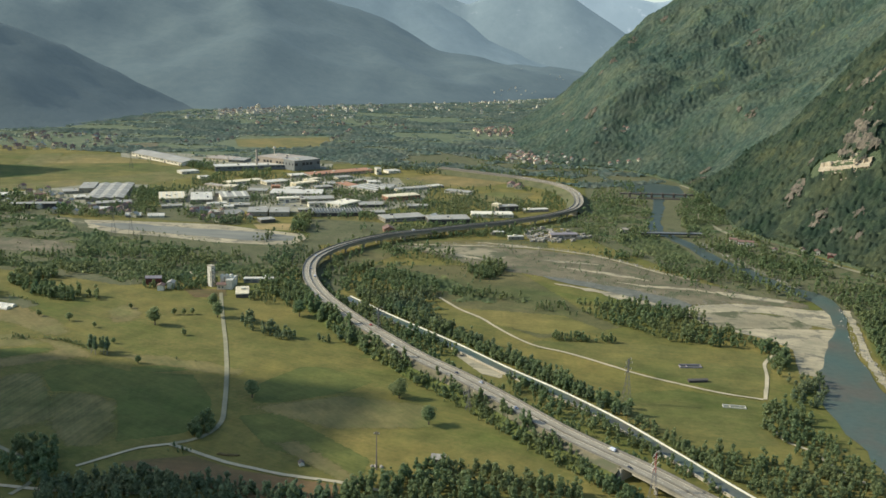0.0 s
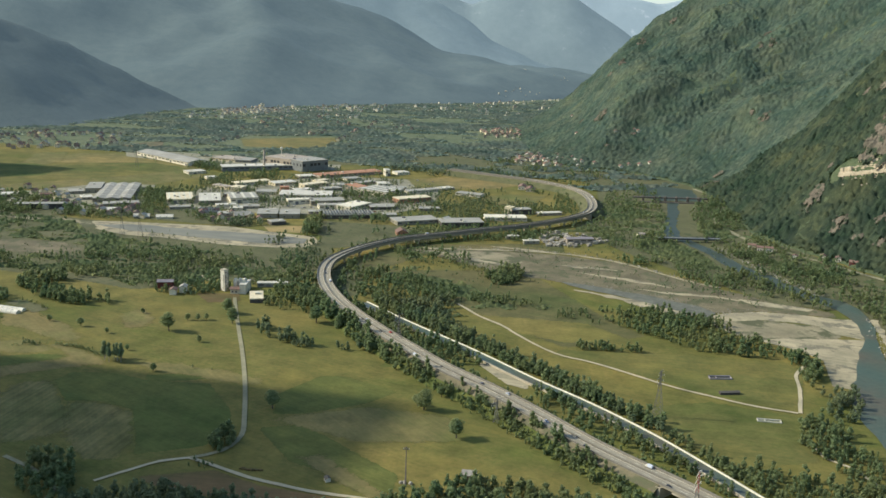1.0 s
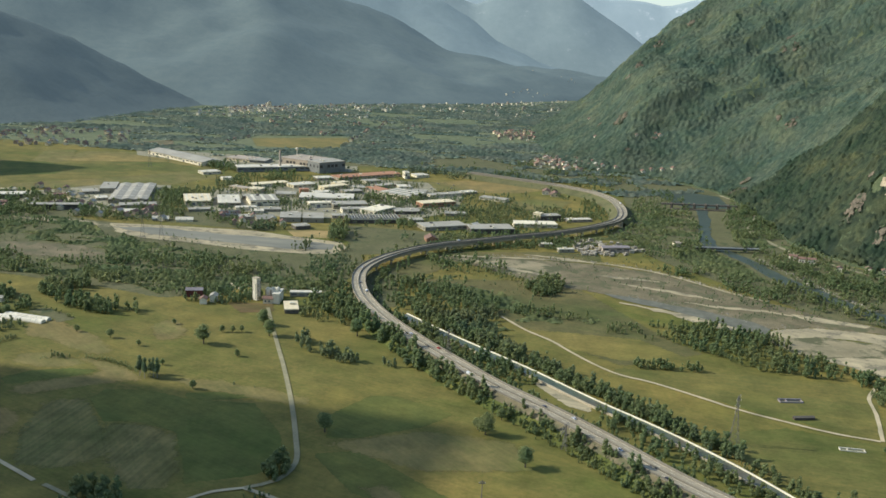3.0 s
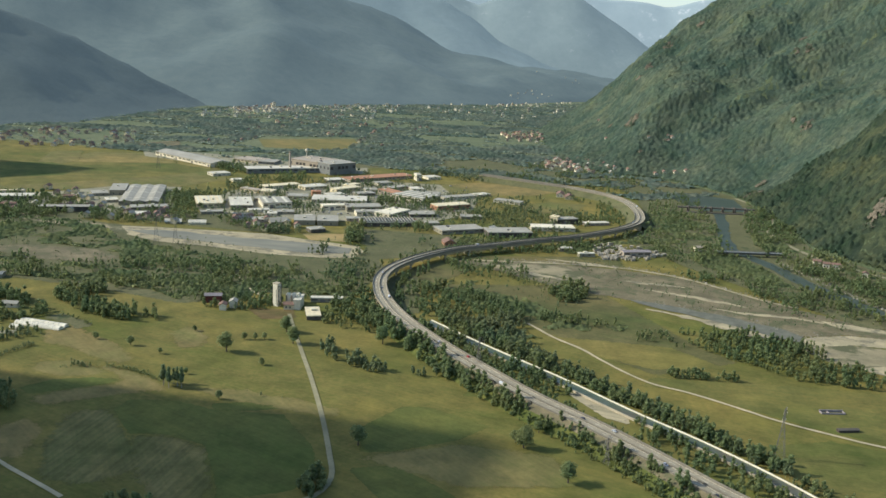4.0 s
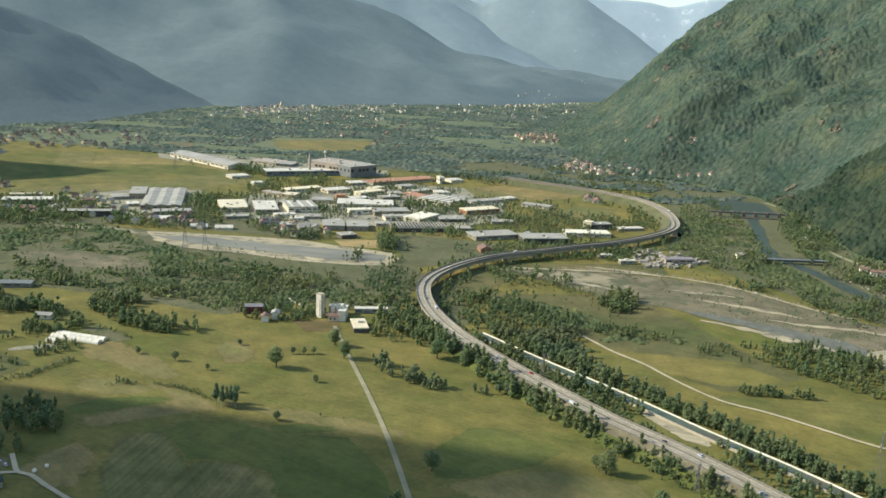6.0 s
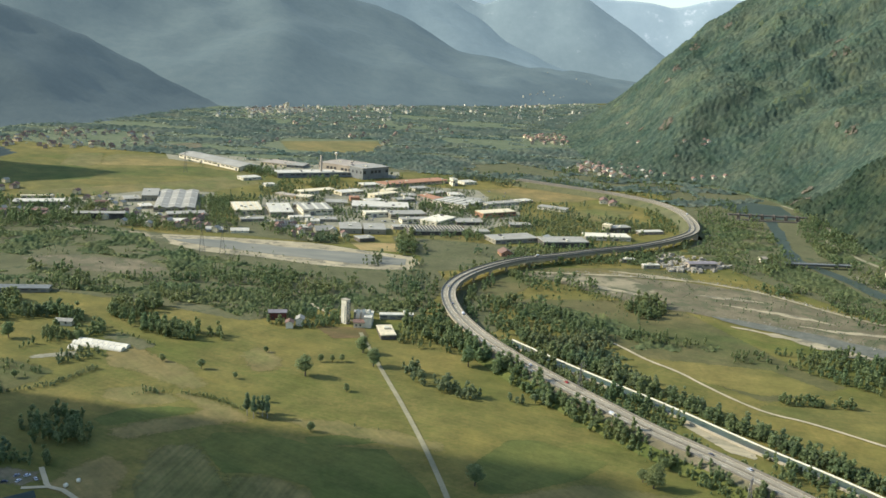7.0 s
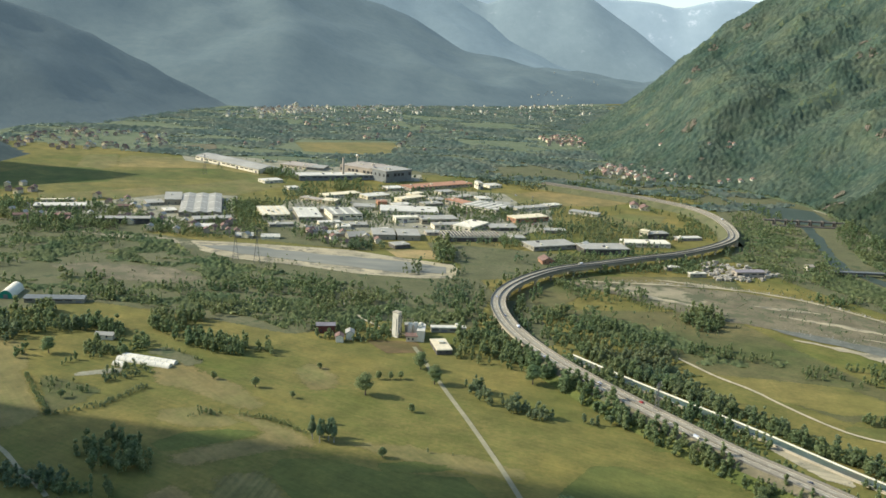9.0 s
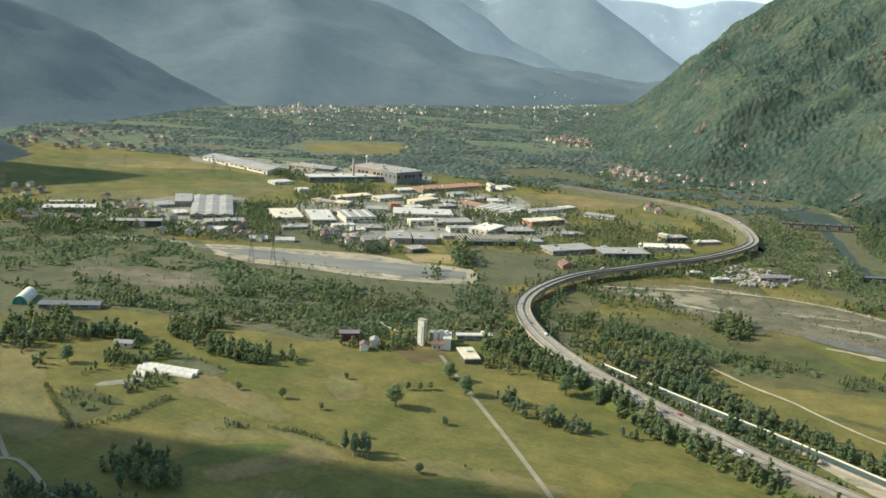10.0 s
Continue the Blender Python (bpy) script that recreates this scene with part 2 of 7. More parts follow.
def sweep(line, section, closed=True):
    """Sweeps a section of (across, up) points along a plan line; gives verts and quads."""
    n, k = side_ways(line), len(section)
    verts = [(line[i, 0] + n[i, 0] * a, line[i, 1] + n[i, 1] * a, (line[i, 2] if line.shape[1] > 2 else 0) + u) for i in range(len(line)) for a, u in section]
    faces = [[i * k + j, i * k + (j + 1) % k, (i + 1) * k + (j + 1) % k, (i + 1) * k + j] for i in range(len(line) - 1) for j in range(k if closed else k - 1)]
    return np.array(verts), np.array(faces)


def ribbon(name, pts, width, z, mat, label, category, wobble=0.0, step=6, taper=None):
    """A flat strip on the ground: a road, track or stream."""
    line = smooth_line(pts, step)
    n = side_ways(line)
    w = np.full(len(line), width / 2.0) if taper is None else np.interp(np.linspace(0, 1, len(line)), np.linspace(0, 1, len(taper)), np.array(taper) / 2.0)
    rng = np.random.default_rng(abs(int(line[0, 0] * 7 + line[0, 1])) + 3)
    lo, hi = (w * (1 + wobble * rng.uniform(-1, 1, len(line))) for _ in range(2))
    verts = np.vstack([np.c_[line + n * hi[:, None], np.full(len(line), z)], np.c_[line - n * lo[:, None], np.full(len(line), z)]])
    k = len(line)
    faces = np.array([[i, i + 1, k + i + 1, k + i] for i in range(k - 1)])
    return tagged(new(name, mesh_from(name, verts, faces, mat)), label, category, kind="structure")


def inside(poly, x, y):
    hit = np.zeros(np.shape(x), bool)
    p = np.array(poly, float)
    for (x1, y1), (x2, y2) in zip(p, np.roll(p, -1, 0)):
        if y1 != y2:
            hit ^= ((y1 > y) != (y2 > y)) & (x < (x2 - x1) * (y - y1) / (y2 - y1) + x1)
    return hit


def ragged(poly, step, amount, seed):
    """The outline of a plot with an uneven edge."""
    rng = np.random.default_rng(seed)
    out, p = [], np.array(poly, float)
    for a, b in zip(p, np.roll(p, -1, 0)):
        n = max(1, int(np.linalg.norm(b - a) / step))
        for t in np.arange(n) / n:
            out.append(a + (b - a) * t + (rng.normal(0, amount, 2) if t else rng.normal(0, amount * 0.4, 2)))
    return out


# ---- the valley floor ----
def graded(lo, hi, near_lo, near_hi, fine, coarse):
    return np.unique(np.r_[np.arange(lo, near_lo, coarse), np.arange(near_lo, near_hi, fine), np.arange(near_hi, hi + 1, coarse)])


gx, gy = graded(-6000, 6000, -900, 600, 30, 300), graded(-1500, 7500, 300, 2600, 30, 300)
GX, GY = np.meshgrid(gx, gy)
gv = np.c_[GX.ravel(), GY.ravel(), np.zeros(GX.size)]
gi = np.arange(GX.size).reshape(GX.shape)
gf = np.stack([gi[:-1, :-1], gi[:-1, 1:], gi[1:, 1:], gi[1:, :-1]], -1).reshape(-1, 4)
tagged(new("ground", mesh_from("ground", gv, gf, GRASS)), "broad valley floor of patchy green and straw meadows", "ground", kind="structure")

field_count = 0
EDGE = {"gravel": 3.0, "shoal": 8.0, "bare": 12.0, "scrub": 10.0, "bank": 10.0, "yard": 5.0, "straw": 2.5, "brown": 3.5, "far": 30.0, "plough": 18.0, "deep": 4.0, "hay": 11.0, "tan": 14.0}


def foot_distance(poly, x, y):
    """Distance of plan points from a broken line."""
    d = np.full(np.shape(x), 1e9)
    p = np.array(poly, float)
    for a, b in zip(p[:-1], p[1:]):
        ab = b - a
        t = np.clip(((x - a[0]) * ab[0] + (y - a[1]) * ab[1]) / max(ab @ ab, 1e-9), 0, 1)
        d = np.minimum(d, np.hypot(x - a[0] - t * ab[0], y - a[1] - t * ab[1]))
    return d



def field(kind, label, poly):
    """A plot of one cover laid over the ground, with an uneven edge."""
    global field_count
    field_count += 1
    p = np.array(poly, float)
    z = 0.02 + 0.0024 * field_count
    reach = EDGE.get(kind, 8.0)
    lo, hi = p.min(0) - reach, p.max(0) + reach
    step = max(3.0, (hi - lo).max() / 90)
    reach = max(reach, step * 1.2)
    X, Y = np.meshgrid(np.arange(lo[0], hi[0] + step, step), np.arange(lo[1], hi[1] + step, step))
    d = foot_distance(poly + poly[:1], X, Y)
    margin = 1 - np.where(inside(poly, X, Y), d, -d) / reach
    idx = np.arange(X.size).reshape(X.shape)
    f = np.stack([idx[:-1, :-1], idx[:-1, 1:], idx[1:, 1:], idx[1:, :-1]], -1).reshape(-1, 4)
    f = f[(margin.ravel()[f] < 1.5).any(1)]
    used, f = np.unique(f, return_inverse=True)
    me = mesh_from("field", np.c_[X.ravel(), Y.ravel(), np.full(X.size, z)][used], f.reshape(-1, 4), COVER[kind])
    me.attributes.new("margin", "FLOAT", "POINT").data.foreach_set("value", margin.ravel()[used].clip(0, 3).astype(np.float32))
    tagged(new({"gravel": "gravel_bank", "shoal": "gravel_bank", "bare": "dry_river_bed", "yard": "yard"}.get(kind, "field"), me), label, {"gravel": "gravel", "shoal": "gravel", "bare": "gravel", "yard": "yard"}.get(kind, "field"), kind="structure")


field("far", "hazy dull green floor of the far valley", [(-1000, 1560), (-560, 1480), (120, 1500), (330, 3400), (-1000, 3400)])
field('bank', 'dry olive-brown meadow beside the motorway bend', [(-113, 781), (29, 800), (88, 653), (106, 628), (46, 596), (24, 619), (-28, 684)])
field('scrub', 'rough scrubby grass beneath the riverside trees', [(-629, 976), (-536, 988), (-442, 947), (-163, 883), (-145, 819), (-164, 726), (-234, 731), (-283, 691), (-347, 715), (-431, 736), (-494, 704)])
field('green', 'sun-dried olive meadow beside the river', [(34, 577), (60, 572), (118, 527), (169, 502), (197, 567), (190, 583), (131, 591), (42, 592)])
field('green', 'green mown meadow beside the canal', [(73, 497), (122, 511), (167, 495), (159, 438), (116, 427), (90, 463)])
field('green', 'short green meadow with a dirt track', [(-18, 662), (16, 659), (67, 651), (96, 614), (47, 606), (16, 624)])
field('deep', 'slightly darker green band of meadow', [(-128, 449), (-105, 455), (-50, 403), (-52, 385), (-76, 397), (-104, 413)])
field('deep', 'small darker green patch of meadow', [(-68, 563), (-51, 572), (-43, 560), (-58, 546), (-75, 545)])
field('brown', 'bare brown ploughed field beside a track', [(-172, 390), (-147, 397), (-137, 400), (-112, 387), (-61, 376), (-60, 364), (-105, 361), (-130, 375), (-156, 381)])
field('plough', 'dull harvested field with faint rows', [(-281, 492), (-263, 500), (-239, 467), (-222, 437), (-238, 420), (-262, 420), (-277, 460)])
field('plough', 'pale harvested plot with faint rows', [(-239, 468), (-223, 472), (-200, 461), (-186, 424), (-188, 405), (-203, 405), (-219, 424)])
field('tan', 'tan dry strip between two meadows', [(-308, 509), (-297, 520), (-276, 532), (-269, 541), (-280, 551), (-291, 558), (-286, 562), (-263, 550), (-248, 539), (-241, 530), (-257, 524), (-281, 510), (-300, 500)])
field('deep', 'green wedge of meadow beside the tan strip', [(-312, 513), (-276, 534), (-272, 541), (-289, 542), (-308, 536), (-321, 522)])
field('hay', 'pale mown patch of meadow', [(-329, 561), (-308, 568), (-284, 551), (-289, 545), (-308, 541), (-327, 548)])
field('tan', 'broad tan slope of dry meadow', [(-352, 619), (-336, 631), (-321, 615), (-298, 601), (-276, 574), (-280, 566), (-296, 571), (-323, 589), (-341, 594)])
field('tan', 'tan dry blotch below the farm', [(-271, 628), (-260, 644), (-243, 619), (-244, 601), (-256, 599)])
field('hay', 'golden field enclosed by hedges', [(-472, 659), (-442, 648), (-420, 608), (-422, 603), (-384, 545), (-394, 528), (-412, 537)])
field('bank', 'olive field enclosed by hedges', [(-408, 596), (-395, 594), (-368, 582), (-370, 566), (-382, 546)])
field('deep', 'dark green meadow beside the harvested field', [(-256, 514), (-231, 516), (-211, 507), (-170, 505), (-148, 470), (-141, 440), (-150, 424), (-180, 412), (-186, 430), (-200, 464), (-223, 474), (-241, 472), (-260, 500)])
field('deep', 'long green plot beside the lane', [(-212, 514), (-183, 522), (-169, 514), (-192, 507), (-207, 506)])
field('hay', 'pale dry band of meadow beside the lane', [(-228, 534), (-196, 536), (-183, 529), (-166, 527), (-142, 516), (-141, 507), (-165, 510), (-182, 516), (-206, 522)])
field('tan', 'brown dry ground beside the farm yard', [(-306, 474), (-297, 482), (-284, 470), (-281, 440), (-293, 438), (-312, 452)])
field('bare', 'cluttered earth yard of the farm', [(-344, 465), (-323, 463), (-318, 456), (-321, 450), (-336, 451)])
field('bank', 'dry olive grass inside the viaduct bend', [(-120, 830), (-98, 862), (-66, 888), (20, 905), (70, 905), (70, 875), (-20, 872), (-60, 850), (-90, 800), (-112, 770), (-125, 790)])
field('scrub', 'rough scrubby ground beside the viaduct', [(-150, 800), (-116, 800), (-108, 700), (-128, 690), (-150, 722)])
field('deep', 'darker green mown patch of meadow', [(-127, 496), (-108, 525), (-93, 526), (-60, 505), (-75, 487), (-108, 469), (-124, 466)])
field('hay', 'pale mown meadow beside the motorway', [(-124, 460), (-76, 481), (-29, 474), (-21, 443), (-72, 437)])
field('tan', 'pale dry patch in the meadow', [(-101, 417), (-91, 421), (-78, 409), (-52, 382), (-62, 381), (-81, 397)])
field('straw', 'golden straw field beside the works', [(-176, 955), (-131, 960), (-105, 922), (-138, 921), (-168, 926)])
field('hay', 'olive plot below the sawtooth hall', [(-180, 995), (-133, 1001), (-129, 974), (-178, 968)])
field('hay', 'yellow-green meadow below the hills', [(-659, 1446), (-556, 1452), (-439, 1341), (-399, 1250), (-442, 1169), (-544, 1159), (-626, 1073), (-692, 1202), (-677, 1312)])
field('green', 'light green meadow below the hills', [(-709, 1192), (-686, 1320), (-511, 1368), (-440, 1321), (-510, 1225), (-637, 1120)])
field('green', 'small light green meadow', [(-690, 1319), (-718, 1439), (-674, 1441), (-640, 1340)])
field('straw', 'yellow strip in the meadow before the town', [(-431, 1651), (-306, 1763), (-299, 1700), (-413, 1599)])
field('hay', 'broad pale meadow before the town', [(-465, 1711), (-298, 1785), (-274, 1662), (-314, 1598), (-430, 1598)])
field('bare', 'bare pale earth beyond the long hall', [(-641, 1566), (-585, 1632), (-558, 1545), (-603, 1511)])
field('straw', 'golden straw field beside the river', [(-243, 947), (-199, 952), (-192, 918), (-230, 919)])
field('straw', 'pale field beside the works', [(-81, 1317), (22, 1311), (18, 1250), (-61, 1232)])
field('green', 'light green meadow before the villages', [(-123, 1531), (-59, 1571), (21, 1503), (-5, 1439), (-101, 1471)])
field('tan', 'olive hay meadow behind the works', [(-124, 1290), (-61, 1329), (9, 1312), (43, 1272), (3, 1239), (-63, 1228), (-115, 1230)])
field('hay', 'golden hay field inside the motorway bend', [(-12, 1170), (28, 1200), (75, 1196), (55, 1143), (7, 1114), (-8, 1135)])
field('scrub', 'rough ground between pool and motorway', [(-205, 985), (-120, 975), (-40, 960), (-60, 905), (-120, 870), (-172, 850), (-172, 905), (-195, 930)])
field('scrub', 'rough brown ground below the works', [(-583, 946), (-504, 954), (-427, 974), (-354, 953), (-297, 943), (-252, 937), (-280, 1008), (-353, 1023), (-442, 1020), (-547, 990)])
field('hay', 'pale yellow hay plot below the village', [(-687, 1313), (-718, 1421), (-681, 1451), (-644, 1352), (-649, 1305)])
# this darker plot paints the shadow lying on the western field
field('deep', 'dark green plot painting a shadow on the meadow', [(-752, 1240), (-735, 1297), (-669, 1319), (-613, 1279), (-607, 1216), (-662, 1183), (-697, 1130)])
field('hay', 'long pale strip of mown hay', [(-631, 1118), (-587, 1156), (-444, 1258), (-429, 1227), (-530, 1131), (-606, 1092)])
field('green', 'light green strip of meadow', [(-609, 1210), (-531, 1297), (-454, 1294), (-508, 1227), (-575, 1177)])
field('green', 'bright green meadow among the trees', [(166, 1102), (196, 1124), (171, 1027), (148, 1010)])
field('yard', 'grey asphalt and gravel yards of the works', [(-292, 1237), (-230, 1300), (-116, 1293), (-100, 1225), (-64, 1190), (-73, 1087), (-110, 1045), (-172, 1020), (-259, 1010), (-315, 1030), (-351, 1013), (-385, 1046), (-372, 1169)])
field('yard', 'grey yards around the sheds', [(-638, 1068), (-566, 1099), (-507, 1166), (-436, 1172), (-405, 1035), (-430, 1000), (-539, 995), (-614, 1014)])
field('yard', 'grey yards around the long works hall', [(-606, 1506), (-403, 1471), (-235, 1456), (-224, 1356), (-381, 1329), (-574, 1425)])
field('brown', 'bare brown yard beside the concrete plant', [(-235, 689), (-201, 691), (-195, 671), (-219, 665)])
field('scrub', 'dark garden beds beside the polytunnels', [(-364, 642), (-356, 654), (-325, 634), (-332, 622), (-340, 630)])
field('yard', 'grey gravel strip beside the nursery hedge', [(-390, 598), (-391, 604), (-368, 616), (-367, 608)])
field('gravel', 'pale grey river gravel', [(-424, 937), (-388, 940), (-331, 938), (-275, 936), (-227, 917), (-180, 903), (-172, 880), (-180, 856), (-207, 850), (-258, 854), (-314, 870), (-369, 880), (-403, 901)])
field('shoal', 'patchy gravel upstream of the pool', [(-640, 985), (-560, 985), (-480, 950), (-424, 937), (-403, 905), (-470, 925), (-560, 958)])
field('bare', 'bare brown earth among the scrub', [(-510, 827), (-471, 842), (-410, 838), (-377, 815), (-388, 793), (-454, 797)])
field('bare', 'grey-brown dry river bed with sparse scrub', [(-90, 868), (-3, 872), (60, 866), (116, 843), (160, 793), (187, 766), (235, 724), (262, 708), (265, 691), (206, 701), (164, 690), (121, 729), (76, 753), (48, 770), (18, 782), (-12, 803), (-45, 834)])
field('shoal', 'pale gravel of the dry river bed', [(-69, 864), (3, 866), (30, 844), (24, 822), (-13, 815), (-45, 842)])
field('shoal', 'patchy gravel between two arms of the river', [(156, 675), (200, 678), (240, 668), (249, 644), (238, 636), (200, 633), (179, 628), (166, 645)])
field('gravel', 'pale sunlit gravel bank of the river', [(162, 682), (177, 692), (206, 700), (236, 696), (262, 688), (284, 690), (276, 655), (262, 640), (246, 650), (240, 668), (225, 675), (200, 678), (172, 670)])
field('gravel', 'pale gravel bank beside the river bend', [(183, 629), (201, 635), (238, 638), (272, 640), (258, 604), (238, 570), (218, 540), (205, 545), (216, 591), (211, 602), (199, 617)])
field('gravel', 'thin pale gravel strip in the river bed', [(197, 735), (214, 730), (234, 721), (253, 713), (246, 706), (227, 712), (206, 719)])
field('gravel', 'pale gravel along the far river bank', [(239, 842), (260, 827), (270, 803), (267, 780), (254, 792), (245, 811)])
field('gravel', 'pale gravel spit on the far river bank', [(267, 791), (279, 787), (289, 764), (280, 752), (268, 769)])
field('gravel', 'small pale gravel spit below the trees', [(295, 785), (304, 781), (311, 763), (299, 746), (292, 757)])
field('gravel', 'pale gravel bar below the river bridge', [(199, 934), (212, 944), (229, 917), (218, 898), (204, 908)])
field('gravel', 'sandy gravel bank beside the canal', [(-15, 561), (3, 555), (18, 533), (17, 517), (4, 525)])
field('gravel', 'pale gravel island below the weir', [(223, 1170), (255, 1184), (241, 1133), (220, 1118)])
field('deep', 'green undergrowth below the riverside trees', [(296, 690), (330, 690), (310, 560), (290, 500), (270, 430), (250, 440), (257, 520), (270, 590)])
field('scrub', 'rough scrubby ground along the river', [(164, 1439), (401, 1427), (289, 988), (361, 785), (282, 599), (289, 707), (226, 724), (174, 810), (132, 883), (90, 987), (134, 1095)])
field('scrub', 'dull scrubby ground below the villages', [(-257, 1413), (-79, 1439), (130, 1361), (159, 1247), (164, 1439), (52, 1628), (-253, 1622)])


# ---- water ----
def pool(name, poly, z, mat, label, category="river"):
    edge = ragged(poly, 10, 1.2, 77)
    bm = bmesh.new()
    f = bm.faces.new([bm.verts.new((x, y, z)) for x, y in edge])
    f.normal_update()
    if f.normal.z < 0:
        f.normal_flip()
    bmesh.ops.triangulate(bm, faces=[f])
    me = bpy.data.meshes.new(name)
    bm.to_mesh(me)
    bm.free()
    me.materials.append(mat)
    return tagged(new(name, me), label, category, kind="structure")


pool("river", [(198, 350), (202, 435), (200, 455), (201, 473), (202, 497), (205, 519), (218, 549), (243, 600), (259, 632), (272, 675), (272, 697), (270, 716), (286, 737), (290, 718), (288, 699), (283, 676), (269, 633), (260, 596), (253, 563), (249, 540), (246, 514), (240, 440), (236, 350)], 0.40, WATER, "turquoise river flowing between gravel banks")
pool("river_reach", [(270, 714), (262, 730), (252, 746), (243, 781), (230, 803), (221, 835), (215, 866), (209, 904), (200, 935), (187, 971), (194, 1019), (216, 1110), (228, 1180), (244, 1180), (230, 1110), (208, 1022), (203, 974), (216, 931), (227, 894), (233, 859), (242, 825), (254, 802), (263, 765), (274, 750), (287, 736)], 0.405, WATER_DEEP, "dark upper reach of the river below the weir")
ribbon("gravel_shore", [(66, 742), (93, 726), (114, 710), (134, 692), (150, 682)], 9, 0.34, COVER["gravel"], "pale gravel shore of a side stream", "gravel", 0.6, taper=[2, 8, 12, 14, 6])
pool("side_stream", [(57, 766), (76, 760), (99, 748), (121, 736), (142, 721), (162, 706), (171, 692), (163, 678), (149, 687), (134, 699), (110, 721), (93, 734), (70, 749)], 0.38, STREAM, "narrow grey side stream in the river bed", "stream")
pool("pool_water", [(-415, 922), (-367, 927), (-308, 915), (-258, 908), (-214, 901), (-185, 892), (-184, 870), (-219, 864), (-262, 872), (-318, 886), (-369, 898)], 0.38, WATER_GREY, "grey shallow river pool between gravel shores")
pool("weir_water", [(215, 1195), (280, 1195), (285, 1290), (228, 1330), (190, 1320)], 0.38, WATER_DEEP, "still green water held behind the weir")


STREAKS = [[(59, 824), (87, 818), (100, 816), (112, 812)], [(-53, 860), (-27, 838), (1, 821), (19, 812)], [(-2, 890), (29, 882), (48, 875), (62, 868)], [(73, 800), (107, 785), (135, 771), (150, 760)], [(120, 752), (150, 742), (180, 738), (200, 728)]]

# ---- roads ----
HIGHWAY = [(129, 331), (102, 363), (82, 388), (46, 428), (17, 468), (-7, 499), (-35, 531), (-55, 559), (-77, 591), (-101, 629.5), (-122, 670), (-137, 712), (-144, 752), (-143, 785), (-133, 818), (-113, 853), (-85, 885), (-50, 909), (-8, 939), (33, 966), (74, 1003), (107, 1045), (121, 1085), (126, 1140), (122, 1190), (105, 1235), (66, 1278), (35, 1300), (-60, 1360)]
line = smooth_line(HIGHWAY, 6)
deck = np.c_[line, np.full(len(line), 7.0)]
motorway = tagged(new("motorway"), "grey dual carriageway curving across the valley on a viaduct", "motorway", kind="structure")
for off in (-2.8, 2.8):
    v, f = sweep(deck, [(off - 2.5, -1.0), (off - 2.5, 0), (off + 2.5, 0), (off + 2.5, -1.0)])
    part("carriageway", mesh_from("carriageway", v, f, ASPHALT), motorway)
ribbon("field_lane", [(-202, 680), (-190, 640), (-176, 595), (-165, 560), (-150, 508), (-139, 464), (-134, 438), (-139, 420), (-152, 411)], 2.7, 0.38, COVER["lane"], "narrow pale asphalt lane across the meadows", "lane")
ribbon("dirt_track", [(-152, 411), (-165, 406), (-175, 397), (-188, 384)], 2.1, 0.36, COVER["track"], "pale dirt track along the field edge", "track", 0.15)
ribbon("dirt_track", [(-152, 411), (-138, 404), (-119, 394), (-104, 389), (-89, 384), (-62, 379), (-40, 372)], 2.4, 0.35, COVER["track"], "pale dirt track along the brown field", "track", 0.15)
ribbon("dirt_track", [(-240, 404), (-233, 400), (-216, 389), (-201, 372), (-205, 355)], 2.4, 0.34, COVER["lane"], "pale lane beside the dark trees", "track", 0.1)
ribbon("dirt_track", [(-240, 364), (-214, 363), (-197, 361), (-173, 360), (-140, 362)], 2.4, 0.33, COVER["track"], "pale dirt track below the trees", "track", 0.1)
ribbon("dirt_track", [(-440, 508), (-412, 509), (-394, 511), (-386, 507), (-375, 496), (-365, 484), (-356, 477), (-346, 466)], 2.4, 0.34, COVER["lane"], "pale lane curving past the fields", "track", 0.1)
ribbon("dirt_track", [(-418, 545), (-405, 525), (-396, 512)], 2.2, 0.335, COVER["lane"], "pale lane joining another lane", "track", 0.1)
ribbon("dirt_track", [(-322, 467), (-316, 457), (-311, 450), (-304, 448), (-294, 440), (-280, 430), (-262, 418), (-246, 407)], 2.3, 0.345, COVER["track"], "pale dirt track leading from the farm", "track", 0.1)
ribbon("dirt_track", [(-322, 447.5), (-311, 450)], 2.2, 0.35, COVER["track"], "short pale drive of the farm", "track", 0.1)
ribbon("dirt_track", [(-29, 688), (-12, 658), (4, 638), (18, 612), (38, 583), (60, 569), (80, 553), (102, 534), (124, 520), (148, 507), (169, 500)], 2.2, 0.36, COVER["track"], "pale dirt track across the river meadow", "track", 0.2)
ribbon("gravel_shore", [(290, 690), (278, 640), (266, 596), (256, 554), (252, 520), (246, 450)], 5, 0.42, COVER["gravel"], "thin pale gravel shore of the river", "gravel", 0.5)
for _pts in STREAKS:
    ribbon("gravel_streak", _pts, 6, 0.33, COVER["gravel"], "pale gravel streak across the dry river bed", "gravel", 0.6, taper=[1.5, 6, 7, 2])
ribbon("dirt_track", [(206, 590), (200, 580), (188, 561), (182, 536), (170, 500)], 2.2, 0.35, COVER["track"], "pale dirt track beside the river trees", "track", 0.2)
ribbon("dirt_track", [(162, 455), (164, 442), (174, 432), (178, 415), (190, 395)], 2.1, 0.34, COVER["track"], "pale dirt track through the bushes", "track", 0.2)
ribbon("gravel_road", [(-70, 871), (-8, 874), (31, 874), (64, 870), (91, 860), (116, 845), (139, 821), (160, 795), (177, 778), (190, 766)], 4.0, 0.36, COVER["gravel"], "pale gravel road along the dry river bed", "track", 0.3)
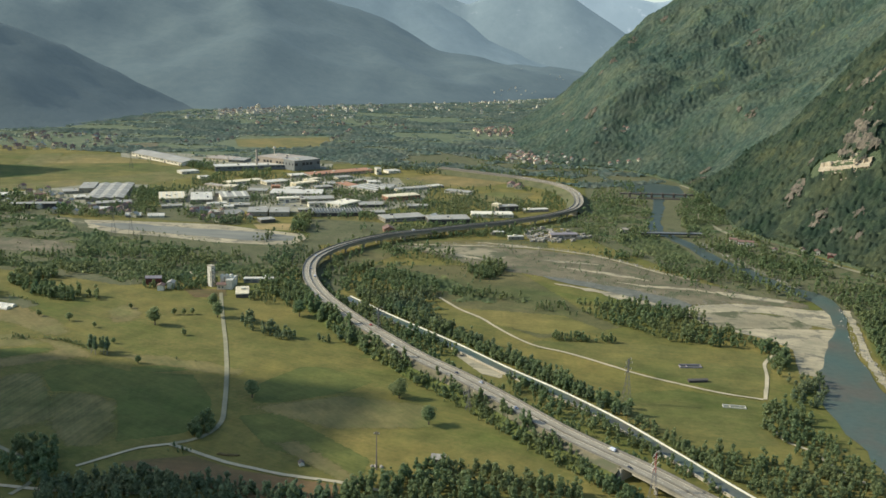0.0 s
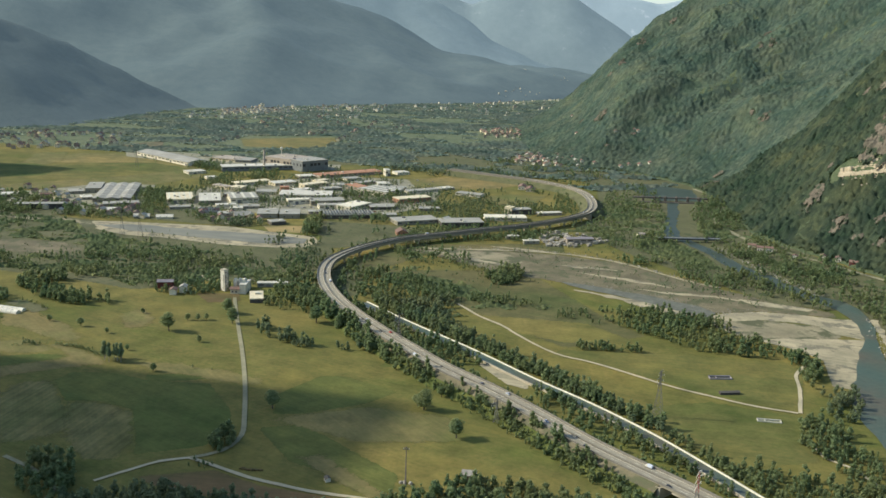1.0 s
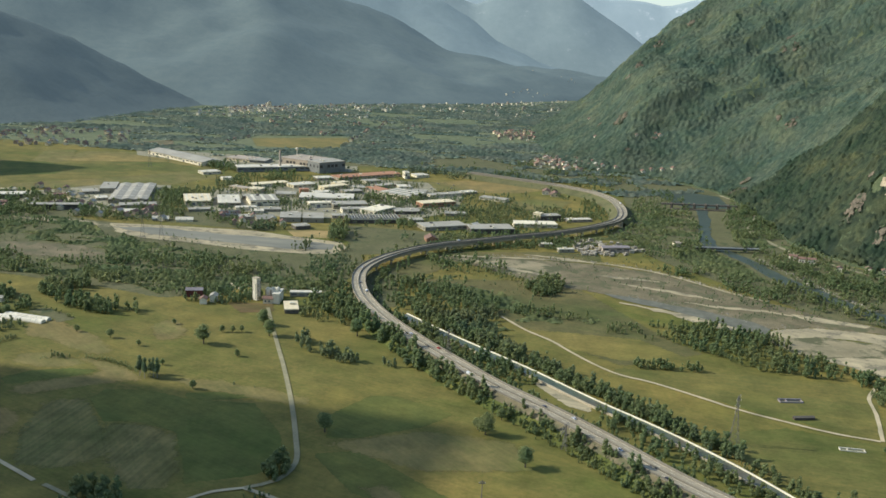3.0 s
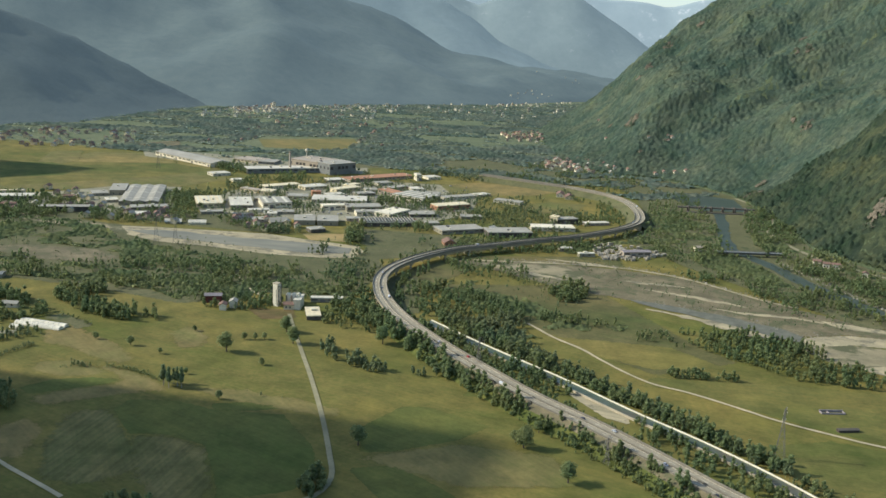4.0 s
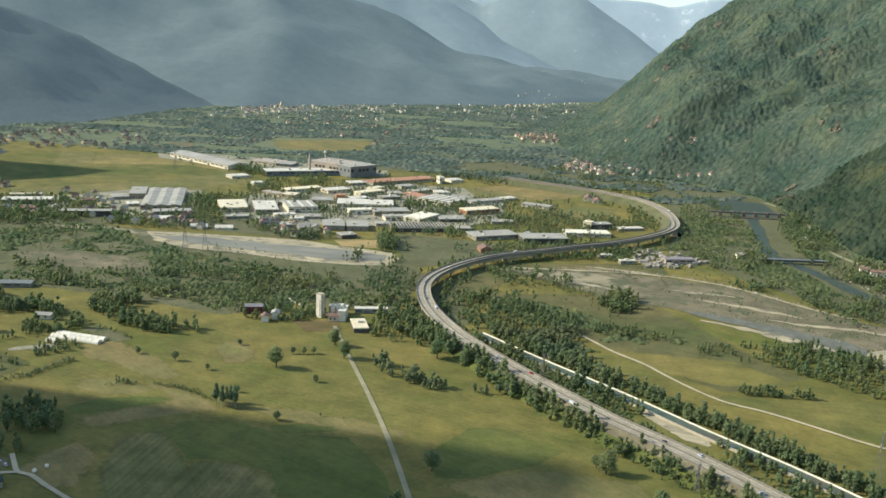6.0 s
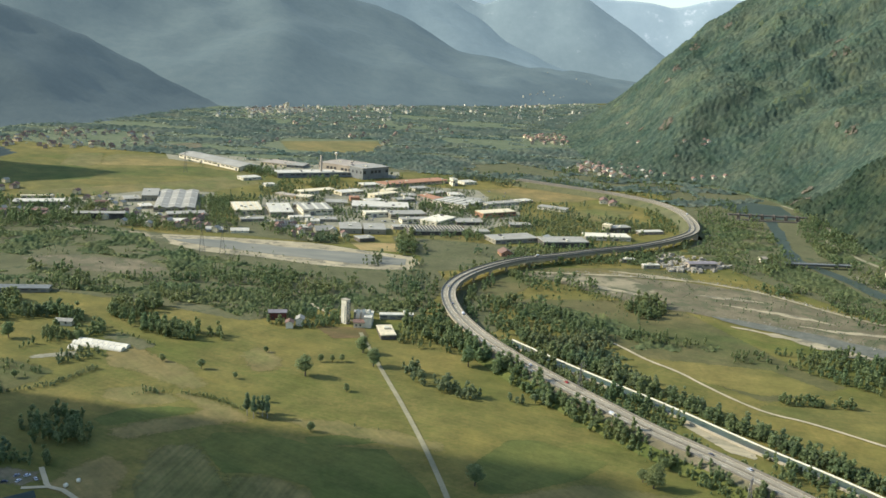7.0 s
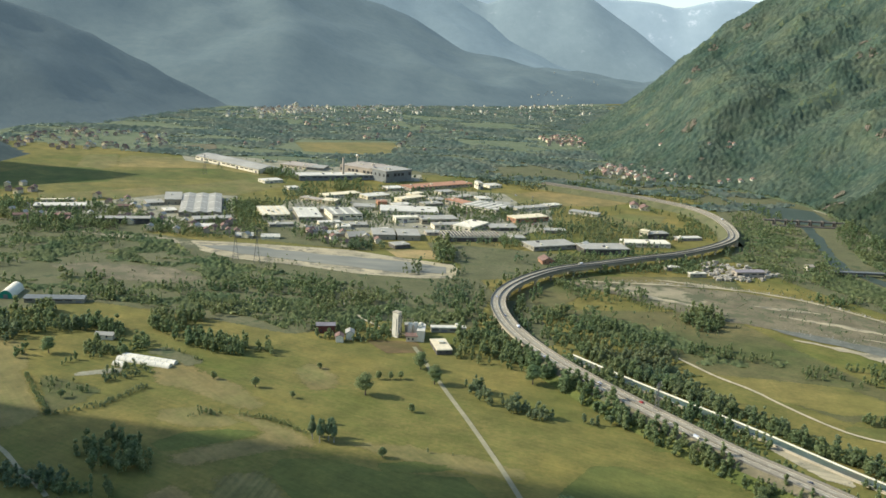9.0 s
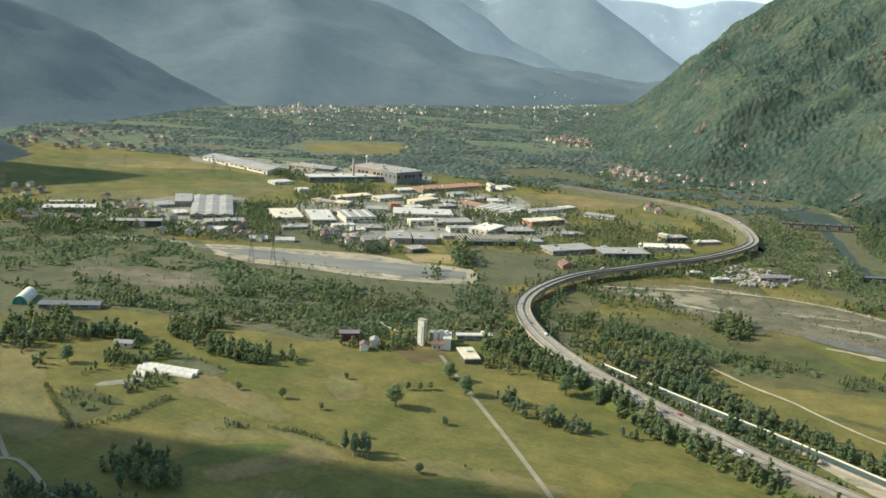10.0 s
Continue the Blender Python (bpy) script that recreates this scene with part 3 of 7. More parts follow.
ribbon("dirt_track", [(-262, 770), (-245, 740), (-232, 722), (-205, 700)], 2.4, 0.36, COVER["track"], "pale dirt track through the scrub", "track", 0.3)

# canal with its pale wall
CANAL = [(-99, 680), (-62, 634), (-16, 581), (21, 534), (52, 498), (80, 460), (103, 422), (122, 389), (146, 350)]
wall_line = smooth_line(CANAL, 8)
n = side_ways(wall_line)
canal = tagged(new("canal"), "straight water channel with a pale concrete wall", "canal", kind="structure")
wl3 = np.c_[wall_line, np.zeros(len(wall_line))]
v, f = sweep(wl3, [(-0.5, 0), (-0.45, 1.6), (0.4, 1.6), (0.45, 0)])
part("wall", mesh_from("wall", v, f, WHITE_STONE), canal)
v, f = sweep(wl3, [(0.42, 1.05), (7.4, 1.05)], closed=False)
part("water", mesh_from("water", v, f, WATER), canal)
v, f = sweep(wl3, [(7.3, 0), (7.4, 1.35), (8.1, 1.35), (8.2, 0)])
part("bank_wall", mesh_from("bank_wall", v, f, CONCRETE), canal)


# ---- mountains ----
def fractal(x, y, scale, octaves=5, seed=0.0, ridged=False):
    out = np.empty(np.size(x))
    for i, (a, b) in enumerate(zip(np.ravel(x), np.ravel(y))):
        v, amp, fr = 0.0, 1.0, 1.0 / scale
        for _ in range(octaves):
            s = noise.noise((a * fr, b * fr, seed))
            v += amp * ((1 - abs(s) * 2) if ridged else s)
            amp, fr = amp * 0.5, fr * 2.05
        out[i] = v
    return out.reshape(np.shape(x))


def hill_height(foot, close, x, y, slope, top, rough, seed, gully):
    """Height of a mountainside that rises from its foot line; slope may change along y."""
    d = foot_distance(foot, x, y)
    d = np.where(inside(foot + close, x, y), d, -d)
    if not np.isscalar(slope):
        slope = np.interp(y, slope[0], slope[1])
    h = fractal(x, y, 360, 6, seed, True)
    h -= h.mean()
    g = fractal(x, y, 90, 4, seed + 5)
    rise = np.maximum(d, 0)
    z = slope * rise * (1 - 0.5 * np.exp(-rise / 90)) + np.minimum(rise, 260) / 260 * rough * h + np.minimum(rise, 90) / 90 * 8 * g
    cut = fractal(x * 0.28 + y * 0.12, y * 1.05 - x * 0.3, 210, 4, seed + 11, True)
    cut -= cut.mean()
    z = z + np.minimum(rise, 160) / 160 * gully * cut
    z = np.where(z > top, top + (z - top) * 0.25, z)
    return np.where(d > 0, np.maximum(z, 0.02 * rise), -3.0)


def hillside(name, foot, close, xs, ys, slope, top, rough, seed, mat, label, gully=0.0):
    X, Y = np.meshgrid(xs, ys)
    Z = hill_height(foot, close, X, Y, slope, top, rough, seed, gully)
    idx = np.arange(X.size).reshape(X.shape)
    f = np.stack([idx[:-1, :-1], idx[:-1, 1:], idx[1:, 1:], idx[1:, :-1]], -1).reshape(-1, 4)
    f = f[(Z.ravel()[f] > -2.5).any(1)]
    ob = tagged(new(name, mesh_from(name, np.c_[X.ravel(), Y.ravel(), Z.ravel()], f, mat, True)), label, "mountain", kind="structure")
    return ob, X, Y, Z


def hill_cover(name, green, pale, rock, rock_from, haze=None, fine=0.06, relief=1.0):
    m, nodes, links, b = material(name, 0.9)
    b.inputs["Specular IOR Level"].default_value = 0.05
    n1, r1 = noise_ramp(nodes, links, fine, [(0.35, green), (0.68, pale)], 8, 0.72)
    _, r2 = noise_ramp(nodes, links, 0.012, [(rock_from, (0, 0, 0)), (rock_from + 0.08, (1, 1, 1))], 8, 0.7)
    out = mixed(nodes, links, r1.outputs[0], rgb(rock), r2.outputs[0])
    _, r3 = noise_ramp(nodes, links, 0.006, [(0.3, (0.9, 0.92, 0.93)), (0.7, (1.1, 1.08, 1.05))], 5)
    out = mixed(nodes, links, out, r3.outputs[0], 1.0, "MULTIPLY")
    links.new(out, b.inputs["Base Color"])
    # emission imitates lit haze in front of the slope
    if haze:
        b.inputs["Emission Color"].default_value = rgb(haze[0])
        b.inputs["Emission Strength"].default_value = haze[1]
    bumped(nodes, links, b, n1.outputs[0], relief, 6.0)
    return m


HILL = hill_cover("wooded_slope", (0.085, 0.105, 0.05), (0.13, 0.145, 0.065), (0.24, 0.195, 0.135), 0.66)
# the shaded ranges are a backdrop, haze painted in as paler colour and emission
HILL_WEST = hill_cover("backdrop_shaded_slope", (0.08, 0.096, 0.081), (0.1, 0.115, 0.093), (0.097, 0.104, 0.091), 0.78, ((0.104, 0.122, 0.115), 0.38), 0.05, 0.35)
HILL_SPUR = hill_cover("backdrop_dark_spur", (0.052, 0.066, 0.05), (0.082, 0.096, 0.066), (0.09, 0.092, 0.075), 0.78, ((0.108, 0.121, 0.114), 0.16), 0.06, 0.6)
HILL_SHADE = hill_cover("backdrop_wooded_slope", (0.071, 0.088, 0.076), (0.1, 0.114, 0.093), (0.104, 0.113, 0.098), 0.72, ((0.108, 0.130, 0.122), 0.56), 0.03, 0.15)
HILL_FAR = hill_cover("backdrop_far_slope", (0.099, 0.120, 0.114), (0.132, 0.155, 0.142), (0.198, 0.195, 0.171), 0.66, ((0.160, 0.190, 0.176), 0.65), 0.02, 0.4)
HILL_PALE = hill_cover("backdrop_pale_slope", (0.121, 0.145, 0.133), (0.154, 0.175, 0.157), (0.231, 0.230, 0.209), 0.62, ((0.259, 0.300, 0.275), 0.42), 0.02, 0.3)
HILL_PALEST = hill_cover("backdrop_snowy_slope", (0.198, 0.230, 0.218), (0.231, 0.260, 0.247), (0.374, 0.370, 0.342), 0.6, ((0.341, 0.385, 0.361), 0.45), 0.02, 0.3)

FOOT_R = [(430, 250), (410, 600), (385, 740), (345, 850), (288, 980), (298, 1200), (290, 1330), (225, 1440), (130, 1480), (90, 1560), (72, 1700), (66, 1830), (58, 2050), (120, 2350), (700, 2650), (1700, 2900)]
CLOSE_R = [(1700, 250)]
EAST_SLOPE = ([850, 980, 1200, 1330, 1450, 1600, 1720, 1850, 2000, 2300], [1.0, 1.12, 0.95, 0.82, 0.70, 0.64, 0.66, 0.80, 0.80, 0.70])
hill_r, RX, RY, RZ = hillside("mountain_east", FOOT_R, CLOSE_R, np.arange(40, 1660, 14.0), np.arange(240, 2900, 14.0), EAST_SLOPE, 620, 30, 1.3, HILL, "steep green wooded mountainside with pale rock outcrops", 24.0)
FOOT_L = [(-1500, 1560), (-960, 1640), (-960, 1720), (-850, 1830), (-800, 2110), (-735, 2390), (-900, 2600), (-2600, 2800)]
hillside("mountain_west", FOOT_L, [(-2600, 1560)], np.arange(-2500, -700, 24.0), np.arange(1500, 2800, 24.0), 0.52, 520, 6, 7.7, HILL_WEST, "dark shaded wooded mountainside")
FOOT_S = [(-1000, 1000), (-800, 1250), (-790, 1400), (-960, 1600), (-1500, 1640)]
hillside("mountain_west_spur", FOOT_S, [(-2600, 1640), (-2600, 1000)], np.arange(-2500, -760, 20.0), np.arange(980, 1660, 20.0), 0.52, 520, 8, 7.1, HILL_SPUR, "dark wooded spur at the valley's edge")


def ridge(name, crest, front, back, rough, seed, mat, label, step=45, power=0.9):
    """A distant range: falls from an uneven crest to the valley on both sides."""
    c = np.array(crest, float)
    s = np.r_[0, np.cumsum(np.hypot(*np.diff(c[:, :2], axis=0).T))]
    u = np.arange(0, s[-1], step)
    cx, cy, cz = (np.interp(u, s, c[:, i]) for i in range(3))
    v = np.r_[np.linspace(-1, 0, 26), np.linspace(0, 1, 8)[1:]]
    U, V = np.meshgrid(np.arange(len(u)), v, indexing="ij")
    if not np.isscalar(front):
        front = np.interp(cx, front[0], front[1])[U]
    X, Y = cx[U], cy[U] + np.where(V < 0, V * front, V * back)
    drop = 1 - np.abs(V)
    h = fractal(X, Y, 700, 6, seed, True)
    Z = cz[U] * drop ** power + (h - 0.6) * rough * np.minimum(1, 4 * drop * (np.abs(V) + 0.12)) - 4 * (np.abs(V) > 0.99)
    idx = np.arange(U.size).reshape(U.shape)
    f = np.stack([idx[:-1, :-1], idx[:-1, 1:], idx[1:, 1:], idx[1:, :-1]], -1).reshape(-1, 4)[:, ::-1].copy()
    return tagged(new(name, mesh_from(name, np.c_[X.ravel(), Y.ravel(), Z.ravel()], f, mat, True)), label, "mountain", kind="structure")


# ridge added out of view to throw the shadow on the near meadows
ridge("mountain_spur", [(-590, 552, 0), (-730, 551, 250), (-880, 550, 440), (-1060, 548, 645), (-1120, 548, 666), (-1230, 544, 650), (-1730, 530, 640), (-2230, 530, 680)], 900, 45, 20, 4.4, HILL, "unseen wooded ridge added to shade the near meadows", 20, 0.32)
# another unseen ridge, added so its shadow falls on the western field
ridge("mountain_west_ridge", [(-930, 1320, 20), (-1000, 1318, 190), (-1100, 1315, 322), (-1250, 1310, 410), (-1700, 1300, 560), (-2300, 1300, 640)], 270, 30, 12, 6.4, HILL_SPUR, "unseen wooded ridge added to shade the western field", 20, 0.35)
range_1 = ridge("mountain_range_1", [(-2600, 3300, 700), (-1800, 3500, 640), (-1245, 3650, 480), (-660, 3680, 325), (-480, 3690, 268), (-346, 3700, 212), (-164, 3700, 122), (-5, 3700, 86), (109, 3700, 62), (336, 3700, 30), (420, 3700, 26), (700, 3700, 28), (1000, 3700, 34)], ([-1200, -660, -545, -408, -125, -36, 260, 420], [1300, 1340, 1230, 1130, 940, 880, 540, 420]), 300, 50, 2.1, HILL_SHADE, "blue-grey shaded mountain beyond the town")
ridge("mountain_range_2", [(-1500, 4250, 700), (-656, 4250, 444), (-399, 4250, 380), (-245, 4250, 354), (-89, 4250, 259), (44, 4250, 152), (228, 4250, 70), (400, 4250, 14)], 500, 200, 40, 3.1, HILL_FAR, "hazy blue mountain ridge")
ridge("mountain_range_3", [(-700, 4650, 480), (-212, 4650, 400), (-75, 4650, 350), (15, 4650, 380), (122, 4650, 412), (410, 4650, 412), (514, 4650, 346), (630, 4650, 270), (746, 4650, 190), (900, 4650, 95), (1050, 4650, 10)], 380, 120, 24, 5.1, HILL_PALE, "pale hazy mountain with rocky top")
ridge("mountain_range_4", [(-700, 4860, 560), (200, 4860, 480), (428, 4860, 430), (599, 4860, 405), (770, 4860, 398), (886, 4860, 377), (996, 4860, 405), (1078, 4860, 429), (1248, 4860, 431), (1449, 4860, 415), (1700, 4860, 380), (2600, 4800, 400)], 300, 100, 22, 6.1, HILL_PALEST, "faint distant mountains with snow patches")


# ---- buildings ----
PAINT = {
    "grey": plain("grey_cladding", (0.33, 0.29, 0.19), 0.6), "dark": plain("dark_cladding", (0.13, 0.112, 0.082), 0.95), "tan": plain("tan_render", (0.44, 0.36, 0.25), 0.85),
    "cream": plain("cream_render", (0.77, 0.64, 0.38), 0.8), "white": plain("white_render", (0.82, 0.715, 0.48), 0.8), "slatewall": plain("blue_grey_cladding", (0.25, 0.245, 0.205), 0.55),
    "rust": plain("rust_orange_sheet", (0.44, 0.23, 0.12), 0.8), "green": plain("green_sheet", (0.05, 0.27, 0.16), 0.5),
    "red": plain("dark_red_boards", (0.15, 0.055, 0.04), 0.85), "stone": plain("rough_stone", (0.38, 0.33, 0.24), 0.95, vary=0.35, bump=0.2), "pale": plain("pale_roof_sheet", (0.68, 0.6, 0.42), 0.55),
    "slate": plain("slate_grey_roof", (0.40, 0.36, 0.262), 0.75), "tile": plain("red_roof_tiles", (0.25, 0.155, 0.105), 0.85, vary=0.3), "purple": plain("purple_grey_roof", (0.30, 0.255, 0.225), 0.7),
    "teal": plain("teal_roof_sheet", (0.065, 0.078, 0.06), 0.9), "glass": plain("greenhouse_glass", (0.2, 0.2, 0.165), 0.7),
}
PANE = plain("dark_window_glass", (0.07, 0.066, 0.056), 0.3)
DOOR = plain("roller_door_paint", (0.22, 0.20, 0.165), 0.5)
SKYLIGHT = plain("translucent_roof_strip", (0.72, 0.64, 0.42), 0.4)


def box(x0, x1, y0, y1, z0, z1):
    v = np.array([(x, y, z) for z in (z0, z1) for x, y in ((x0, y0), (x1, y0), (x1, y1), (x0, y1))], float)
    return v, np.array([(3, 2, 1, 0), (4, 5, 6, 7), (0, 1, 5, 4), (1, 2, 6, 5), (2, 3, 7, 6), (3, 0, 4, 7)])


def joined(pieces):
    vs, fs, at = [], [], 0
    for v, f in pieces:
        vs.append(v), fs.append(np.asarray(f) + at)
        at += len(v)
    return np.vstack(vs), np.vstack(fs)


def prism(outline, y0, y1):
    """A closed outline in x and z drawn out along y; caps as fans of quads."""
    k, o = len(outline), np.array(outline, float)
    v = np.vstack([np.c_[o[:, 0], np.full(k, y0), o[:, 1]], np.c_[o[:, 0], np.full(k, y1), o[:, 1]]])
    f = [[j, j + k, (j + 1) % k + k, (j + 1) % k] for j in range(k)]
    return v, [list(range(k))] + [[k + k - 1 - j for j in range(k)]] + f


def roof_shell(x0, x1, y0, y1, z, rise, thick=0.35, over=0.5, sides=2):
    """A gabled or arched roof sheet with thickness, its ridge along y."""
    if sides == 2:
        top = [(x0 - over, z - over * rise / (x1 - x0) * 2), ((x0 + x1) / 2, z + rise), (x1 + over, z - over * rise / (x1 - x0) * 2)]
    else:
        top = [((x0 + x1) / 2 - (x1 - x0) / 2 * math.cos(a), z + rise * math.sin(a)) for a in np.linspace(0, math.pi, sides + 1)]
    outline = top + [(x, h - thick) for x, h in reversed(top)]
    k = len(outline)
    v, f = prism(outline, y0 - over, y1 + over)
    n = len(top)
    caps = [[s + j, s + j + 1, s + k - 2 - j, s + k - 1 - j] for s in (0, k) for j in range(n - 1)]
    return v, f[2:] + caps


BUILT = []


def hall(kind, x, y, turn, wide, deep, high, wall, roof, label, bays=1, lights=0):
    """A building: walls, roof, doors, windows; its corner at x, y, its front along its own x axis."""
    BUILT.append((x, y, turn, wide, deep))
    small = wide < 24 and high < 7.5
    ob = tagged(new("farm_building" if small and kind == "gable" else "industrial_hall"), label, "farm building" if small and kind == "gable" else "industrial hall", "buildings of the valley")
    ob.matrix_basis = pose(x, y, 0, 0, 0, turn)
    seed = np.random.default_rng(abs(int(x * 13 + y * 7)))
    W, R = PAINT[wall], PAINT[roof]
    ridge_x = deep >= wide or kind in ("naves", "saw", "barrel")
    if kind == "flat":
        v, f = joined([box(0, wide, 0, deep, -0.3, high)])
        part("wall", mesh_from("wall", v, f, W), ob)
        v, f = joined([box(-0.25, wide + 0.25, -0.25, deep + 0.25, high, high + 0.7), box(0.6, wide - 0.6, 0.6, deep - 0.6, high + 0.7, high + 0.75)])
        part("roof", mesh_from("roof", v, f, R), ob)
        for k in range(lights):
            v, f = box(wide * (k + 0.35) / lights, wide * (k + 0.65) / lights, 1.2, deep - 1.2, high + 0.752, high + 0.86)
            part("skylight", mesh_from("skylight", v, f, SKYLIGHT), ob)
        for k in range(max(1, int(wide * deep / 420))):
            cx, cy = seed.uniform(2, max(2.1, wide - 5)), seed.uniform(2, max(2.1, deep - 5))
            v, f = box(cx, cx + seed.uniform(1.5, 3.5), cy, cy + seed.uniform(1.5, 4), high + 0.76, high + seed.uniform(1.3, 2.2))
            part("roof_vent", mesh_from("roof_vent", v, f, STEEL if k % 2 else SKYLIGHT), ob)
    elif kind == "barrel":
        outline = [(wide / 2 - wide / 2 * math.cos(a), high * math.sin(a)) for a in np.linspace(0, math.pi, 15)]
        for y0, y1 in ((0, 0.4), (deep - 0.4, deep)):
            v, f = prism(outline, y0, y1)
            part("end_wall", mesh_from("end_wall", v.tolist(), f, W), ob)
        v, f = roof_shell(0, wide, 0, deep, 0, high, 0.25, 0.15, 14)
        part("roof", mesh_from("roof", v.tolist(), f, R), ob)
    elif kind == "saw":
        v, f = box(0, wide, 0, deep, -0.3, high)
        part("wall", mesh_from("wall", v, f, W), ob)
        step = wide / bays
        for k in range(bays):
            x0 = k * step
            v, f = prism([(x0, high), (x0 + 0.15, high + 2.4), (x0 + step * 0.95, high + 0.3), (x0 + step * 0.95, high)], 0.1, deep - 0.1)
            part("roof_tooth", mesh_from("roof_tooth", v.tolist(), f, R), ob)
            v, f = box(x0 - 0.12, x0 - 0.02, 0.6, deep - 0.6, high + 0.4, high + 2.0)
            part("skylight", mesh_from("skylight", v, f, PANE), ob)
    else:
        n = bays
        span = wide / n if ridge_x else deep
        pieces, rise = [], span * (0.09 if not small else 0.24)
        for k in range(n):
            outline = [(k * span, -0.3), ((k + 1) * span, -0.3), ((k + 1) * span, high), ((k + 0.5) * span, high + rise), (k * span, high)]
            v, f = prism(outline, 0, deep if ridge_x else wide)
            sv, sf = roof_shell(k * span, (k + 1) * span, 0, deep if ridge_x else wide, high + 0.4, rise, 0.35, 0.6 if n == 1 else 0.05)
            if not ridge_x:
                v, sv = (np.c_[q[:, 1], deep - q[:, 0], q[:, 2]] for q in (v, sv))
            part("wall", mesh_from("wall", v.tolist(), f, W), ob)
            part("roof", mesh_from("roof", sv.tolist(), sf, R), ob)
            for j in range(lights if n == 1 else 3):
                along = ((j + 0.5) / (lights if n == 1 else 3)) * (deep if ridge_x else wide)
                for side in (0, 1):
                    a0, a1 = (0.12, 0.44) if side == 0 else (0.56, 0.88)
                    z0, z1 = (high + 0.4 + rise * (2 * q if q < 0.5 else 2 - 2 * q) + 0.03 for q in (a0, a1))
                    q = np.array([(k * span + a0 * span, along - 0.8, z0), (k * span + a1 * span, along - 0.8, z1), (k * span + a1 * span, along + 0.8, z1), (k * span + a0 * span, along + 0.8, z0)])
                    v = np.vstack([q, q + (0, 0, 0.12)])
                    if not ridge_x:
                        v = np.c_[v[:, 1], deep - v[:, 0], v[:, 2]]
                    part("skylight", mesh_from("skylight", v, np.array([(3, 2, 1, 0), (4, 5, 6, 7), (0, 1, 5, 4), (1, 2, 6, 5), (2, 3, 7, 6), (3, 0, 4, 7)]), SKYLIGHT), ob)
    if kind == "barrel":
        v, f = box(wide * 0.35, wide * 0.65, -0.12, -0.02, 0, high * 0.5)
        part("door", mesh_from("door", v, f, DOOR), ob)
        return ob
    # windows and doors on the front and on the west end
    if small:
        for k in range(2):
            v, f = box(wide * (0.25 + 0.4 * k) - 0.6, wide * (0.25 + 0.4 * k) + 0.6, -0.07, -0.01, 1.2, 2.7)
            part("window", mesh_from("window", v, f, PANE), ob)
        v, f = box(-0.07, -0.01, deep * 0.4, deep * 0.4 + 1.2, 0, 2.1)
        part("door", mesh_from("door", v, f, DOOR), ob)
        return ob
    count = int(min(14, max(2, wide / 6)))
    for k in range(count):
        c = (k + 0.5) * wide / count
        if k % 4 == 1:
            v, f = box(c - 2, c + 2, -0.08, -0.01, 0, min(4.2, high * 0.7))
            part("door", mesh_from("door", v, f, DOOR), ob)
        else:
            v, f = box(c - wide / count * 0.36, c + wide / count * 0.36, -0.08, -0.01, high * 0.52, high * 0.78)
            part("window", mesh_from("window", v, f, PANE), ob)
    for k in range(int(min(8, max(1, deep / 8)))):
        c = (k + 0.5) * deep / int(min(8, max(1, deep / 8)))
        v, f = box(-0.08, -0.01, c - 1.6, c + 1.6, high * 0.5, high * 0.74)
        part("window", mesh_from("window", v, f, PANE), ob)
    return ob


hall("naves", -465, 1038, 14, 43, 109, 4.5, "grey", "slate", "long grey three-nave workshop with pale ribbed roofs", bays=3)
hall("flat", -442, 1014, 24, 39, 15, 3.1, "grey", "slate", "low grey front wing of the three-nave workshop")
hall("flat", -498, 1096, 16, 18, 46, 5.5, "grey", "slate", "grey flat-roofed workshop beside the three-nave hall")
hall("flat", -513, 1084, 28, 18, 21, 2.7, "grey", "slate", "low grey workshop with a flat roof")
hall("flat", -483, 1050, 30, 13, 16, 2.6, "grey", "pale", "small grey shed beside the workshop")
hall("flat", -436, 982, 15, 23, 15, 2.4, "dark", "pale", "long dark shed with a pale roof")
hall("flat", -380, 1048, 20, 30, 48, 4.4, "cream", "cream", "cream industrial hall with a striped pale roof", lights=5)
hall("flat", -365, 1013, 22, 25, 9, 2.4, "grey", "slate", "low grey annex of the cream hall")
hall("flat", -342, 1048, 17, 25, 52, 4.4, "grey", "pale", "grey warehouse with a pale striped roof", lights=4)
hall("flat", -309, 1064, 21, 33, 39, 5.7, "white", "slate", "white-walled warehouse with a slate-grey roof", lights=3)
hall("flat", -318, 1035, 23, 23, 10, 2.5, "white", "pale", "low white annex with a pale roof")
hall("flat", -334, 1152, -12, 16, 17, 4.1, "cream", "cream", "cream workshop with a bright wall")
hall("flat", -334, 1185, 41, 51, 15, 3.5, "white", "cream", "long white workshop with a cream roof edge")
hall("flat", -362, 1168, -27, 28, 11, 3.5, "cream", "tan", "cream works building with a tan roof")
hall("flat", -387, 1231, 34, 15, 13, 2.2, "white", "pale", "small white shed beside the meadow")
hall("flat", -424, 1267, 40, 26, 18, 3.1, "white", "pale", "small white hall beside the meadow")
hall("gable", -563, 1442, -41, 151, 36, 5.4, "white", "slate", "very long white hall with a grey roof")
hall("flat", -435, 1419, -21, 44, 34, 3.5, "cream", "tan", "tan hall with a flat roof")
hall("flat", -394, 1403, -8, 25, 30, 3.4, "slatewall", "slate", "grey hall with a flat roof")
hall("flat", -386, 1305, 24, 112, 25, 6.3, "slatewall", "pale", "long hall with a white roof and dark window band")
hall("flat", -342, 1375, -30, 77, 49, 14.0, "tan", "tan", "tall tan mill building with a flat roof")
hall("flat", -274, 1327, 45, 46, 35, 15.0, "slatewall", "slate", "tall blue-grey mill block with a flat roof")
